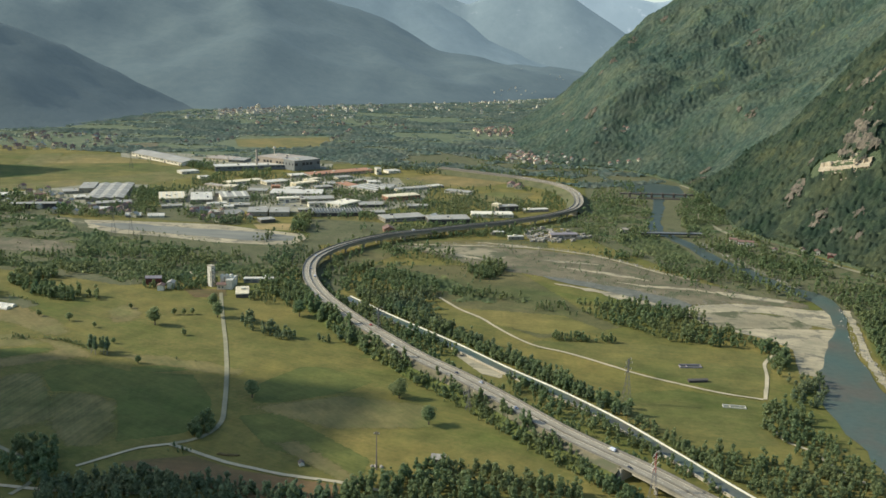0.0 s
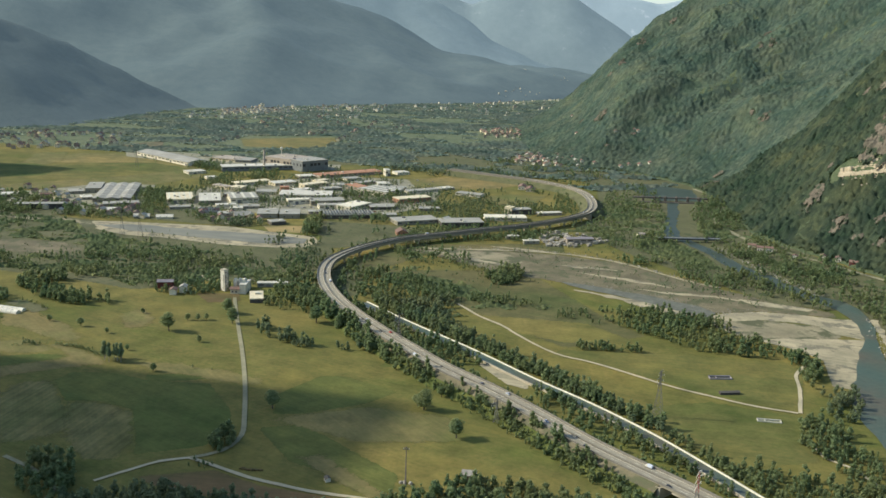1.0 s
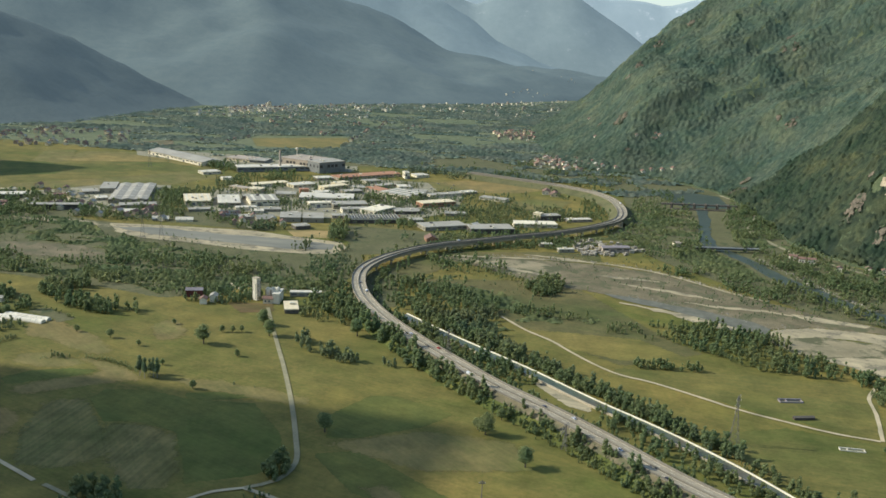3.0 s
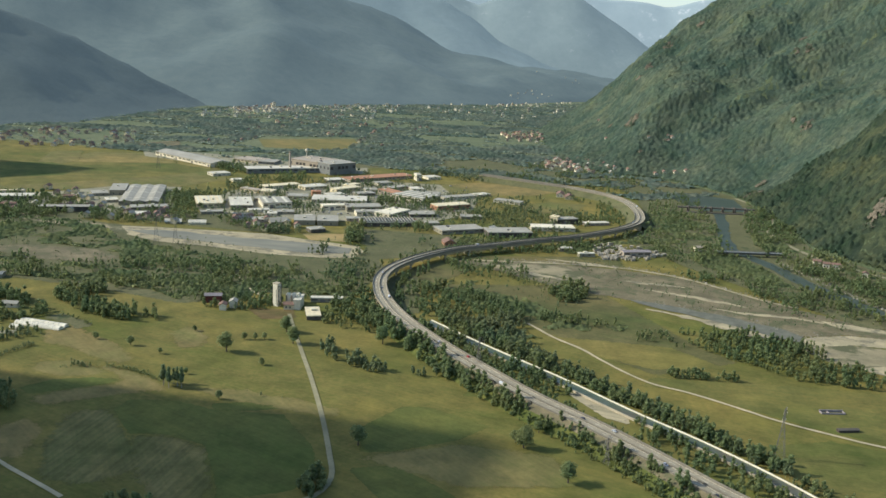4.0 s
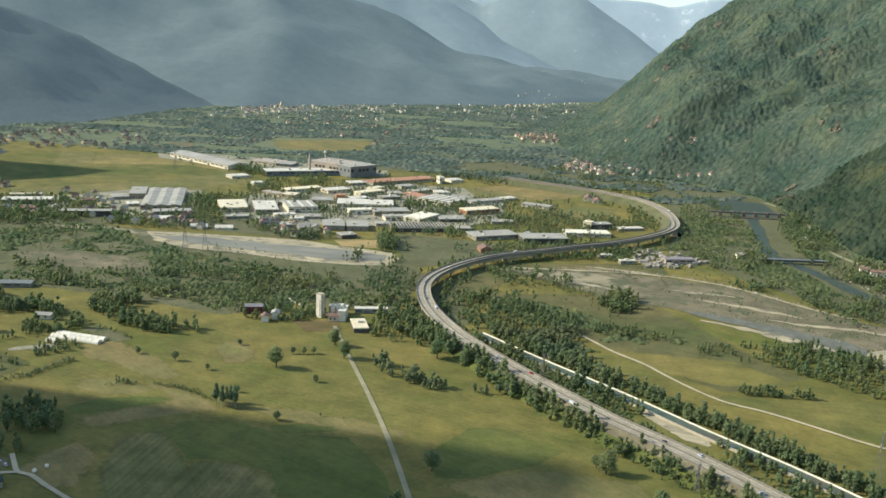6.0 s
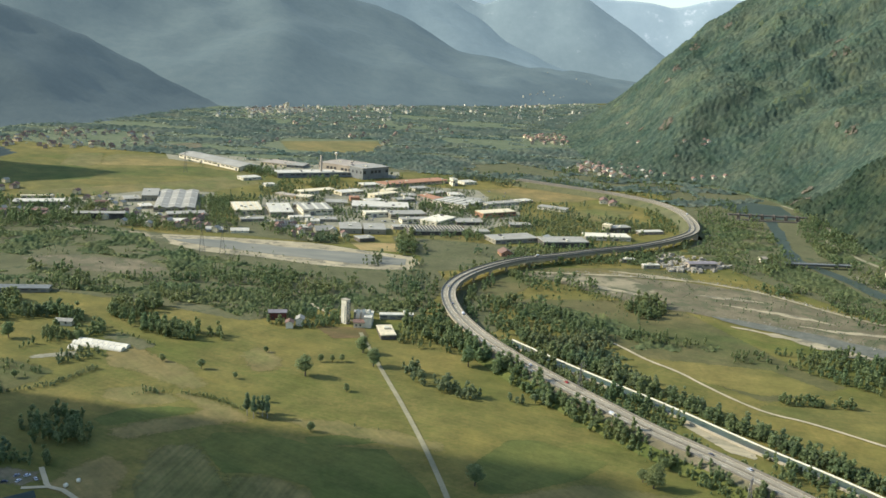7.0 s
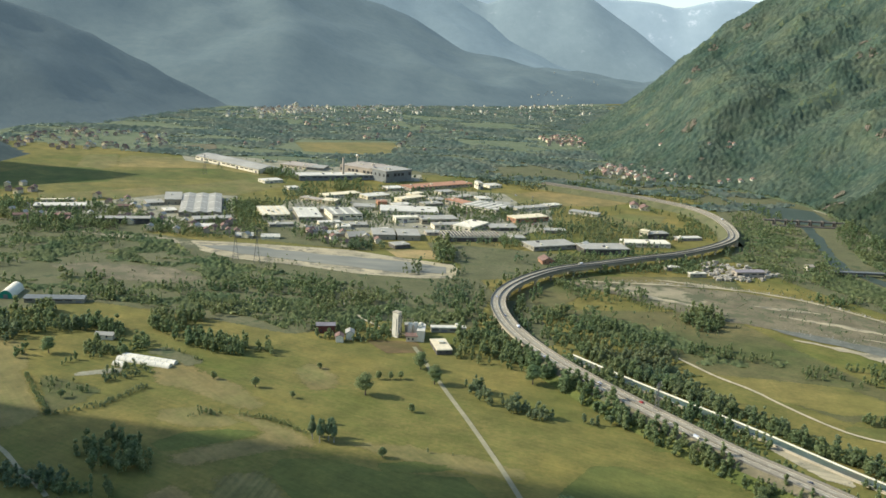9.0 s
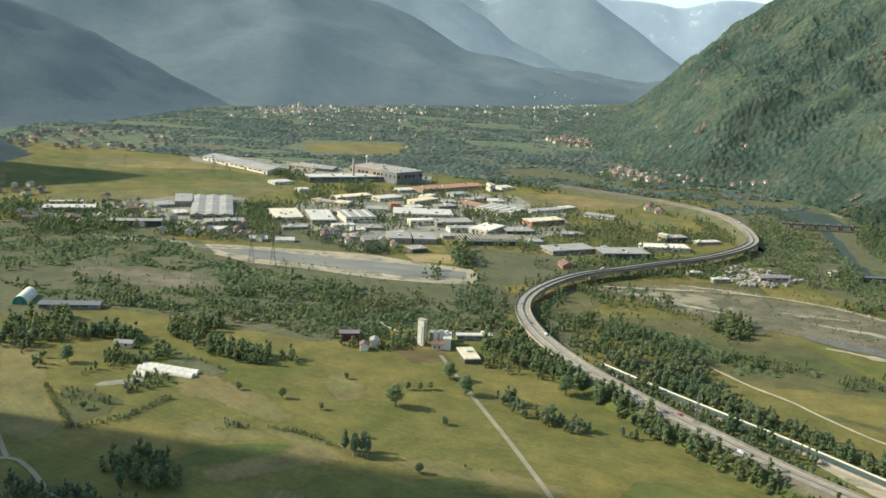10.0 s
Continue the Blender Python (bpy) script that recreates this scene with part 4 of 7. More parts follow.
hall("gable", -386, 958, 14, 16, 9, 2.1, "grey", "pale", "small grey shed with a pale roof")
hall("gable", -362, 960, 12, 17, 8, 2.1, "white", "pale", "small white shed with a bright roof")
hall("flat", -258, 984, 10, 22, 30, 4.6, "grey", "slate", "grey warehouse with a slate roof")
hall("flat", -234, 987, 9, 22, 30, 4.6, "grey", "slate", "grey warehouse beside a similar one")
hall("flat", -298, 1021, 15, 14, 13, 2.4, "white", "pale", "small white workshop with a pale roof")
hall("saw", -323, 988, 14, 20, 24, 2.4, "white", "slate", "small shed with a striped sawtooth roof", bays=7)
hall("flat", -234, 949, 32, 16, 13, 3.3, "dark", "slate", "dark shed beside the straw field")
hall("flat", -303, 987, 14, 17, 15, 2.3, "tan", "slate", "low tan shed among the trees")
hall("gable", -281, 978, 23, 18, 14, 2.9, "grey", "slate", "grey shed among the trees")
hall("flat", -237, 1273, 39, 104, 24, 3.8, "tan", "rust", "long low hall with a brown roof")
hall("flat", -243, 1183, 47, 40, 13, 4.9, "cream", "cream", "cream hall with a bright parapet")
hall("flat", -232, 1216, 59, 25, 10, 5.0, "cream", "cream", "cream block with a flat roof")
hall("flat", -269, 1155, 16, 11, 12, 5.5, "rust", "rust", "small workshop with red walls")
hall("flat", -192, 1198, -46, 31, 16, 5.6, "tan", "rust", "tan brick works building")
hall("flat", -172, 1171, -34, 48, 38, 5.5, "white", "slate", "white hall with a long row of windows", lights=5)
hall("flat", -262, 1112, 6, 65, 33, 3.9, "white", "pale", "long white hall with a pale flat roof")
hall("flat", -242, 1071, 22, 29, 11, 5.0, "white", "white", "white-fronted hall with a dark opening")
hall("flat", -214, 1069, 20, 41, 21, 5.0, "grey", "slate", "long grey hall with a flat roof")
hall("flat", -200, 1047, 20, 31, 13, 4.3, "white", "slate", "white-fronted hall with a grey flat roof")
hall("flat", -162, 1041, 60, 39, 22, 4.8, "white", "white", "bright white hall with a white roof")
hall("flat", -141, 1056, 15, 30, 20, 3.1, "dark", "slate", "dark grey hall with a flat roof")
hall("saw", -189, 993, 14, 60, 24, 4.0, "dark", "pale", "wide dark hall with a many-toothed sawtooth roof", bays=18)
hall("flat", -112, 1103, 32, 45, 17, 5.1, "rust", "cream", "hall with orange walls and a cream roof")
hall("flat", -105, 1175, 35, 48, 14, 2.8, "white", "slate", "low white hall with a grey roof")
hall("flat", -45, 1180, -24, 35, 15, 2.8, "white", "slate", "white hall with a blue-grey roof")
hall("flat", -102, 973, 26, 49, 24, 3.9, "grey", "slate", "grey workshop with a slate roof")
hall("flat", -54, 971, 13, 47, 25, 5.1, "dark", "slate", "dark grey workshop beside the motorway")
hall("gable", -57, 994, -32, 7, 11, 5.2, "white", "pale", "small white workshop with a gable end")
hall("flat", -7, 1017, 7, 48, 18, 3.6, "white", "white", "bright white hall beside the motorway")
hall("flat", 16, 1062, -26, 9, 9, 8.1, "cream", "cream", "tall cream tower block of the works")
hall("flat", 25, 1058, 21, 25, 13, 5.6, "dark", "slate", "dark low wing of the works")
hall("gable", -98, 923, 13, 11, 13, 3.2, "rust", "tile", "shed with red walls and a red roof")
hall("flat", 56, 1059, 20, 30, 9, 2.5, "tan", "pale", "pinkish low shed beside the motorway")
hall("flat", -150, 1316, 18, 7, 16, 8.5, "white", "pale", "slim white silo house of the works")
hall("flat", -134, 1331, 32, 20, 18, 3.1, "white", "pale", "small white workshop beside the silo house")
hall("flat", -294, 1129, 7, 24, 19, 3.4, "white", "slate", "white workshop with a slate roof")
hall("flat", -285, 1195, 39, 33, 19, 3.6, "cream", "pale", "cream workshop beside the long halls")
hall("flat", -266, 1264, 29, 23, 18, 3.0, "tan", "pale", "tan workshop behind the long halls")
hall("flat", -208, 1202, 17, 16, 17, 2.8, "white", "slate", "small white shop with a slate roof")
hall("flat", -137, 1198, -4, 23, 18, 2.8, "cream", "slate", "cream workshop with a slate roof")
hall("flat", -248, 1149, 35, 23, 14, 3.4, "white", "pale", "white workshop between the long halls")
hall("flat", -198, 1258, 39, 24, 15, 3.0, "white", "slate", "small white hall beside the long low hall")
hall("flat", -176, 1228, 44, 28, 13, 2.9, "tan", "slate", "tan workshop beside the long low hall")
hall("flat", -151, 1227, 17, 17, 18, 2.9, "white", "pale", "white shop beside the tan field")
hall("flat", -214, 1167, 34, 25, 15, 3.4, "grey", "slate", "grey workshop beside the trees")
hall("flat", -329, 1104, -3, 11, 14, 3.3, "tan", "slate", "small tan workshop between the warehouses")
hall("flat", -286, 1034, 15, 18, 13, 2.4, "grey", "slate", "low grey workshop in the yard")
hall("flat", -255, 1017, 28, 13, 9, 2.4, "white", "pale", "small white hut in the yard")
hall("flat", -207, 1017, 14, 15, 12, 2.4, "tan", "slate", "small tan store beside the sawtooth hall")
hall("flat", -122, 1015, 14, 16, 12, 2.4, "grey", "slate", "small grey store by the motorway")
hall("flat", -64, 1211, 39, 21, 13, 2.1, "tan", "pale", "small tan house beside the field")
hall("gable", 39, 1241, -7, 10, 19, 3.7, "white", "tile", "white farmhouse in the straw fields")
hall("gable", 49, 1227, -4, 12, 18, 2.9, "cream", "tile", "cream farmhouse in the straw fields")
hall("flat", -84, 1061, 7, 24, 13, 2.5, "tan", "slate", "low tan workshop beside the yard")
hall("flat", -611, 1027, 18, 50, 17, 4.7, "grey", "pale", "long low shed with a pale roof")
hall("flat", -619, 1061, 18, 33, 5, 4.7, "white", "cream", "long white-roofed shed beside other sheds")
hall("gable", -529, 984, 14, 50, 11, 5.5, "dark", "slate", "wide dark-roofed barn beside other sheds")
hall("gable", -610, 982, 17, 13, 5, 4.7, "tan", "tile", "house with a red tiled roof")
hall("gable", -578, 994, 9, 18, 5, 4.7, "tan", "tile", "house with a red tiled roof")
hall("gable", -533, 1052, 18, 12, 5, 4.7, "tan", "tile", "house with a red tiled roof")
hall("barrel", -499, 731, 8, 10, 24, 6.0, "green", "white", "arched hangar with a green end wall")
hall("gable", -478, 725, 9, 40, 9, 3.0, "grey", "glass", "long low greenhouse with a grey glass roof")
hall("gable", -268, 696, 11, 12, 5, 5.5, "red", "purple", "farm barn with a dark red wall and grey-brown roof")
hall("gable", -243, 694, -174, 5, 7, 4.7, "white", "slate", "small white farmhouse beside other sheds")
hall("gable", -249, 687, -172, 5, 6, 3.9, "white", "tile", "white farm cottage beside other sheds")
hall("gable", -208, 690, 2, 7, 5, 3.9, "cream", "tile", "cream cottage beside the concrete plant")
hall("flat", -210, 707, 1, 13, 5, 5.5, "slatewall", "slate", "blue-grey shed of the concrete plant")
hall("flat", -196, 706, -180, 5, 15, 7.0, "white", "pale", "white silo house of the concrete plant")
hall("flat", -192, 712, 8, 24, 5, 3, "grey", "pale", "long low grey wall shed")
# closed box: its dark walls stand in for the shade inside an open front
hall("flat", -187, 668, 14, 10, 21, 2.8, "dark", "cream", "shed with a broad cream roof, its open front painted dark as shade")
hall("gable", -402, 660, -0, 11, 5, 3.1, "white", "slate", "small white farm sheds beneath trees")
hall("flat", 32, 906, 13, 16, 5, 3.1, "grey", "pale", "pale-roofed shed beside the stone yard")
hall("flat", 15, 925, 13, 13, 5, 3.1, "grey", "pale", "pale low shed beside the road")
hall("gable", 76, 916, 13, 28, 9, 4.7, "tan", "purple", "stone-yard shed with a purple-grey roof")
hall("gable", 155, 958, 13, 7, 5, 3.9, "white", "tan", "small white house among trees")
hall("gable", 260, 922, -14, 7, 5, 4.7, "white", "tile", "small house at the foot of the mountain")
hall("gable", 266, 913, -19, 6, 5, 4.7, "white", "tile", "small house at the foot of the mountain")
hall("gable", 274, 911, -14, 7, 5, 4.7, "white", "tile", "small house at the foot of the mountain")
hall("gable", 290, 881, -25, 5, 5, 4.7, "white", "tile", "small house at the foot of the mountain")
hall("gable", 332, 880, -19, 5, 5, 4.7, "white", "tile", "small house at the foot of the mountain")
hall("gable", 339, 865, -31, 7, 5, 4.7, "red", "tile", "small house at the foot of the mountain")
hall("gable", 319, 886, -22, 5, 5, 4.7, "white", "tile", "small house at the foot of the mountain")
hall("gable", -20, 401, -7, 6, 5, 3.1, "stone", "stone", "small ruined stone hut among trees")
hall("gable", -321, 428, 38, 13, 5, 3.1, "grey", "teal", "farm shed with a dark teal roof")


# ---- villages ----
# meadows that stay clear of trees
OPEN = [[(-124, 1290), (-61, 1329), (9, 1312), (43, 1272), (3, 1239), (-63, 1228), (-115, 1230)],
        [(-714, 1244), (-677, 1312), (-600, 1420), (-556, 1420), (-439, 1341), (-399, 1250), (-442, 1169), (-544, 1159), (-626, 1073)],
        [(-112, 1310), (-27, 1328), (29, 1283), (41, 1233), (-37, 1198), (-91, 1254)],
        [(-2, 1205), (88, 1201), (74, 1144), (3, 1128)],
        [(-483, 1625), (-463, 1760), (-293, 1805), (-291, 1621), (-417, 1562)],
        [(-123, 1531), (-59, 1571), (21, 1503), (-5, 1439), (-101, 1471)],
        [(-420, 784), (-388, 770), (-353, 730), (-339, 712), (-370, 720), (-388, 746), (-428, 770)],
        [(-428, 733), (-411, 741), (-389, 726), (-378, 692), (-396, 706), (-407, 722)],
        [(-450, 713), (-432, 717), (-400, 703), (-376, 683), (-377, 677), (-398, 688), (-416, 696), (-426, 687), (-438, 692)],
        [(-631, 1118), (-687, 1313), (-681, 1451), (-454, 1294), (-429, 1227), (-530, 1131)]]


def house_kind(wide, deep, high, wall, roof):
    ob = tagged(new("house"), "small village house with pale walls and pitched roof", "house", "village houses")
    v, f = prism([(0, -3), (wide, -3), (wide, high), (wide / 2, high + wide * 0.3), (0, high)], 0, deep)
    part("wall", mesh_from("wall", v.tolist(), f, PAINT[wall]), ob)
    v, f = roof_shell(0, wide, 0, deep, high + 0.3, wide * 0.3, 0.3, 0.5)
    part("roof", mesh_from("roof", v.tolist(), f, PAINT[roof]), ob)
    for k in range(2):
        v, f = box(-0.06, -0.01, deep * (0.2 + 0.45 * k), deep * (0.2 + 0.45 * k) + 1.3, high * 0.5, high * 0.5 + 1.5)
        part("window", mesh_from("window", v, f, PANE), ob)
    return ob


HOUSES = [house_kind(6, 8, 4, "white", "tile"), house_kind(6.5, 9, 4.8, "cream", "tile"), house_kind(6, 7, 4, "cream", "slate"), house_kind(8, 13, 5, "cream", "pale"), house_kind(5.5, 7, 4, "tan", "tile"), house_kind(8, 9, 9, "cream", "pale")]
first = [True] * len(HOUSES)


def settle(kind, x, y, z, turn):
    BUILT.append((x, y, turn, 9, 11))
    m = pose(x, y, z, 0, 0, turn)
    if first[kind]:
        HOUSES[kind].matrix_basis, first[kind] = m, False
    else:
        copy_thing(HOUSES[kind], m)


def village(poly, count, kinds, seed, slope=False):
    r = np.random.default_rng(seed)
    p = np.array(poly, float)
    done = 0
    while done < count:
        x, y = r.uniform(p[:, 0].min(), p[:, 0].max()), r.uniform(p[:, 1].min(), p[:, 1].max())
        if inside(poly, np.array([x]), np.array([y]))[0] and not any(inside(plot, np.array([x]), np.array([y]))[0] for plot in OPEN):
            z = max(0.0, RZ[int((y - 240) / 14), int((x - 40) / 14)]) if slope and x > 50 and y < 2880 else 0
            settle(kinds[r.integers(len(kinds))], x, y, z, r.uniform(-25, 25))
            done += 1


HAMLETS = [[(-905, 1500), (-800, 1440), (-700, 1480), (-640, 1560), (-700, 1720), (-860, 1700)],
           [(-30, 1860), (75, 1870), (70, 2060), (0, 2060)],
           [(20, 1510), (60, 1620), (150, 1620), (160, 1480), (90, 1468)]]
village(HAMLETS[0], 80, [0, 1, 4, 4, 2], 6)
village(HAMLETS[1], 44, [0, 1, 4, 4], 4, True)
village(HAMLETS[2], 56, [0, 0, 2, 4], 5, True)
village([(-560, 1500), (-200, 1700), (-80, 2100), (-500, 2100)], 36, [4, 4, 1], 7)
village([(170, 1560), (330, 1420), (345, 1440), (200, 1600)], 9, [0, 4], 8, True)
village([(-482, 1008), (-405, 1020), (-377, 957), (-426, 950), (-463, 964)], 12, [4, 4, 2], 9)
village([(-335, 1003), (-310, 1004), (-251, 990), (-242, 942), (-294, 945), (-336, 979)], 12, [4, 2, 0], 12)
village([(-760, 1130), (-520, 1030), (-500, 1080), (-700, 1180)], 16, [4, 1, 2], 10)
village([(-640, 1015), (-560, 1012), (-470, 1030), (-470, 960), (-560, 962)], 16, [4, 1, 2], 13)


RANGE = np.array([tuple(v.co) for v in range_1.data.vertices])


def range_height(x, y):
    """Height of the nearest far range under a plan point."""
    d = np.hypot(RANGE[:, 0] - x, RANGE[:, 1] - y)
    near = np.argsort(d)[:4]
    return float(np.average(RANGE[near, 2], weights=1 / (d[near] + 1))) if d[near[0]] < 60 else 0.0


def far_town(seed):
    """Houses of the towns at the valley's far end, too far off to be told apart."""
    ob = tagged(new("far_town"), "far town of small pale houses with pitched roofs", "town", kind="stuff")
    r = np.random.default_rng(seed)
    walls, roofs = {"tan": [], "white": []}, {"tile": [], "slate": []}
    for poly, count in (([(120, 3330), (300, 3300), (320, 3360), (150, 3370)], 9), ([(20, 2990), (60, 3090), (200, 3210), (200, 3150), (90, 3010)], 16), ([(90, 3300), (110, 3330), (70, 3340)], 2), ([(-690, 2300), (-660, 2330), (-610, 2310), (-630, 2260)], 22),
                        ([(-680, 2300), (-560, 2440), (-430, 2540), (-271, 2640), (-270, 2400), (-539, 2257), (-638, 2172)], 150), ([(-680, 2250), (-560, 2370), (-500, 2330), (-620, 2180)], 90),
                        ([(-120, 2740), (0, 2840), (240, 3120), (240, 2960), (0, 2740)], 60), ([(-250, 2500), (60, 2350), (200, 2700), (-160, 2800)], 40), ([(-700, 2050), (-300, 2150), (-300, 2300), (-700, 2200)], 50)):
        p, done = np.array(poly, float), 0
        while done < count:
            x, y = r.uniform(p[:, 0].min(), p[:, 0].max()), r.uniform(p[:, 1].min(), p[:, 1].max())
            if not inside(poly, np.array([x]), np.array([y]))[0]:
                continue
            z = max(0.0, range_height(x, y))
            big = r.uniform() < 0.18
            small = 0.62 if y > 2900 else 1.0
            wide, deep, high, a = small * r.uniform(3.4, 5) * (1.9 if big else 1), small * r.uniform(4, 7), small * r.uniform(2.4, 4) * (2.0 if big else 1), r.uniform(-0.5, 0.5)
            turn = np.array([(math.cos(a), math.sin(a), 0), (-math.sin(a), math.cos(a), 0), (0, 0, 1)])
            v, f = box(0, wide, 0, deep, -4, high)
            walls["tan" if r.uniform() < 0.15 else "white"].append((v @ turn + (x, y, z), f))
            rise = wide * 0.3
            v = np.array([(-0.4, -0.4, high), (wide + 0.4, -0.4, high), (wide + 0.4, deep + 0.4, high), (-0.4, deep + 0.4, high), (wide / 2, -0.4, high + rise), (wide / 2, deep + 0.4, high + rise)])
            f = np.array([(0, 4, 5, 3), (1, 2, 5, 4), (0, 1, 4, 4), (2, 3, 5, 5), (0, 3, 2, 1)])
            roofs["tile" if r.uniform() < 0.22 else "slate"].append((v @ turn + (x, y, z), [[q for n, q in enumerate(e) if q not in e[:n]] for e in f.tolist()]))
            BUILT.append((x, y, 0, 9, 11))
            done += 1
    for k, pieces in walls.items():
        part("walls", mesh_from("walls", *joined(pieces), PAINT[k]), ob)
    for k, pieces in roofs.items():
        verts, faces = [], []
        for v, f in pieces:
            faces += [[q + len(verts) for q in e] for e in f]
            verts += v.tolist()
        part("roofs", mesh_from("roofs", verts, faces, PAINT[k]), ob)


far_town(1)


WORKS = [(-430, 1010), (-300, 990), (-120, 985), (30, 1010), (70, 1060), (60, 1180), (-60, 1280), (-250, 1310), (-330, 1200), (-430, 1120)]


# ---- trees ----
def icosahedron():
    p = (1 + 5**0.5) / 2
    v = np.array([(-1, p, 0), (1, p, 0), (-1, -p, 0), (1, -p, 0), (0, -1, p), (0, 1, p), (0, -1, -p), (0, 1, -p), (p, 0, -1), (p, 0, 1), (-p, 0, -1), (-p, 0, 1)]) / (1 + p * p) ** 0.5
    f = np.array([(0, 11, 5), (0, 5, 1), (0, 1, 7), (0, 7, 10), (0, 10, 11), (1, 5, 9), (5, 11, 4), (11, 10, 2), (10, 7, 6), (7, 1, 8), (3, 9, 4), (3, 4, 2), (3, 2, 6), (3, 6, 8), (3, 8, 9), (4, 9, 5), (2, 4, 11), (6, 2, 10), (8, 6, 7), (9, 8, 1)])
    return v, f


ICO_V, ICO_F = icosahedron()
OCT_V = np.array([(1, 0, 0), (0, 1, 0), (-1, 0, 0), (0, -1, 0), (0, 0, 1), (0, 0, -1)], float)
OCT_F = np.array([(0, 1, 4), (1, 2, 4), (2, 3, 4), (3, 0, 4), (1, 0, 5), (2, 1, 5), (3, 2, 5), (0, 3, 5)])


def crown_arrays(rng, flecks, height, spread, base, leaf, lobes=5, body=True):
    """A crown of small leaf sprays over several rounded limbs' ends, round a dense inner body."""
    at = rng.uniform(0, 2 * math.pi, lobes)
    up = np.sort(rng.uniform(0.12, 0.86, lobes))
    up[-1] = 0.84
    wide = spread * (0.5 + 0.6 * np.sin(math.pi * (0.15 + 0.75 * up)))
    off = wide * rng.uniform(0.1, 0.55, lobes)
    off[-1] *= 0.3
    centre = np.c_[np.cos(at) * off, np.sin(at) * off, base + up * (height - base)]
    size = np.c_[wide * rng.uniform(0.55, 0.85, lobes), wide * rng.uniform(0.55, 0.85, lobes), np.minimum((height - base) * rng.uniform(0.16, 0.26, lobes), (1.02 - up) * (height - base) + spread * 0.1)]
    pick = rng.choice(lobes, flecks, p=size[:, 0] ** 2 / (size[:, 0] ** 2).sum())
    out = rng.normal(0, 1, (flecks, 3))
    out /= np.linalg.norm(out, axis=1)[:, None]
    out[:, 2] = np.where(rng.uniform(0, 1, flecks) < 0.6, np.abs(out[:, 2]), out[:, 2])
    p = centre[pick] + out * size[pick] * rng.uniform(0.8, 1.12, (flecks, 1))
    facing = out + rng.normal(0, 0.45, (flecks, 3)) + (0, 0, 0.25)
    facing /= np.linalg.norm(facing, axis=1)[:, None]
    u = np.cross(facing, rng.normal(0, 1, (flecks, 3)))
    u /= np.linalg.norm(u, axis=1)[:, None]
    w = np.cross(facing, u)
    r = leaf * rng.uniform(0.6, 1.4, (flecks, 1))
    v = np.stack([p + u * r, p - u * r * 0.6 + w * r * 0.9, p - u * r * 0.5 - w * r * 0.9], 1).reshape(-1, 3)
    f = np.arange(3 * flecks).reshape(-1, 3)
    vs, fs = [v], [f]
    if body:
        for c, q in zip(centre, size):
            vs.append(OCT_V * q * rng.uniform(0.8, 1.0, (6, 1)) * 0.92 + c)
            fs.append(OCT_F + sum(len(a) for a in vs[:-1]))
    v = np.vstack(vs)
    v[:, 2] = v[:, 2].clip(base * 0.4)
    return v, np.vstack(fs)


def trunk_arrays(height, r, sides=5):
    ang = np.arange(sides) * 2 * math.pi / sides
    ring = np.c_[np.cos(ang), np.sin(ang)]
    v = np.vstack([np.c_[ring * r * k, np.full(sides, z)] for k, z in ((1.3, -0.2), (0.9, height * 0.35), (0.45, height))])
    f = [(j, (j + 1) % sides, sides + (j + 1) % sides, sides + j) for j in range(sides)]
    f = np.array(f + [tuple(sides + q for q in e) for e in f])
    return v, np.vstack([f[:, [0, 1, 2]], f[:, [0, 2, 3]]])


def wood_kinds(flecks, n, seed, trunk, wide, leaf, lobes):
    """Tree shapes one metre high."""
    rng = np.random.default_rng(seed)
    out = []
    for _ in range(n):
        v, f = crown_arrays(rng, flecks, 1.0, rng.uniform(*wide), rng.uniform(0.06, 0.16), leaf, lobes)
        if trunk:
            tv, tf = trunk_arrays(0.5, 0.025, 3)
            f = np.vstack([f, tf + len(v)])
            v = np.vstack([v, tv])
        out.append((v, f))
    return out


KINDS = [wood_kinds(80, 24, 11, True, (0.13, 0.27), 0.072, 5), wood_kinds(36, 20, 12, False, (0.13, 0.27), 0.095, 3), wood_kinds(14, 16, 13, False, (0.2, 0.36), 0.14, 2)]


def planted(name, x, y, z, heights, kinds, rng, mat, label, category):
    """Many trees as one mesh of leaf clumps."""
    vs, fs, at = [], [], 0
    for i in range(len(x)):
        v, f = kinds[rng.integers(len(kinds))]
        a, s = rng.uniform(0, 2 * math.pi), heights[i]
        c, d = math.cos(a) * s * rng.uniform(0.85, 1.2), math.sin(a) * s * rng.uniform(0.85, 1.2)
        vs.append(np.c_[v[:, 0] * c - v[:, 1] * d + x[i], v[:, 0] * d + v[:, 1] * c + y[i], v[:, 2] * s + z[i]])
        fs.append(f + at)
        at += len(v)
    if not vs:
        return None
    return tagged(new(name, mesh_from(name, np.vstack(vs), np.vstack(fs), mat, True)), label, category, kind="stuff")


wood_count = 0
def free_of_buildings(x, y, gap=1.5):
    ok = np.ones(len(x), bool)
    for bx, by, turn, wide, deep in BUILT:
        c, s = math.cos(radians(turn)), math.sin(radians(turn))
        u, v = (x - bx) * c + (y - by) * s, -(x - bx) * s + (y - by) * c
        ok &= ~((u > -gap) & (u < wide + gap) & (v > -gap) & (v < deep + gap))
    return ok


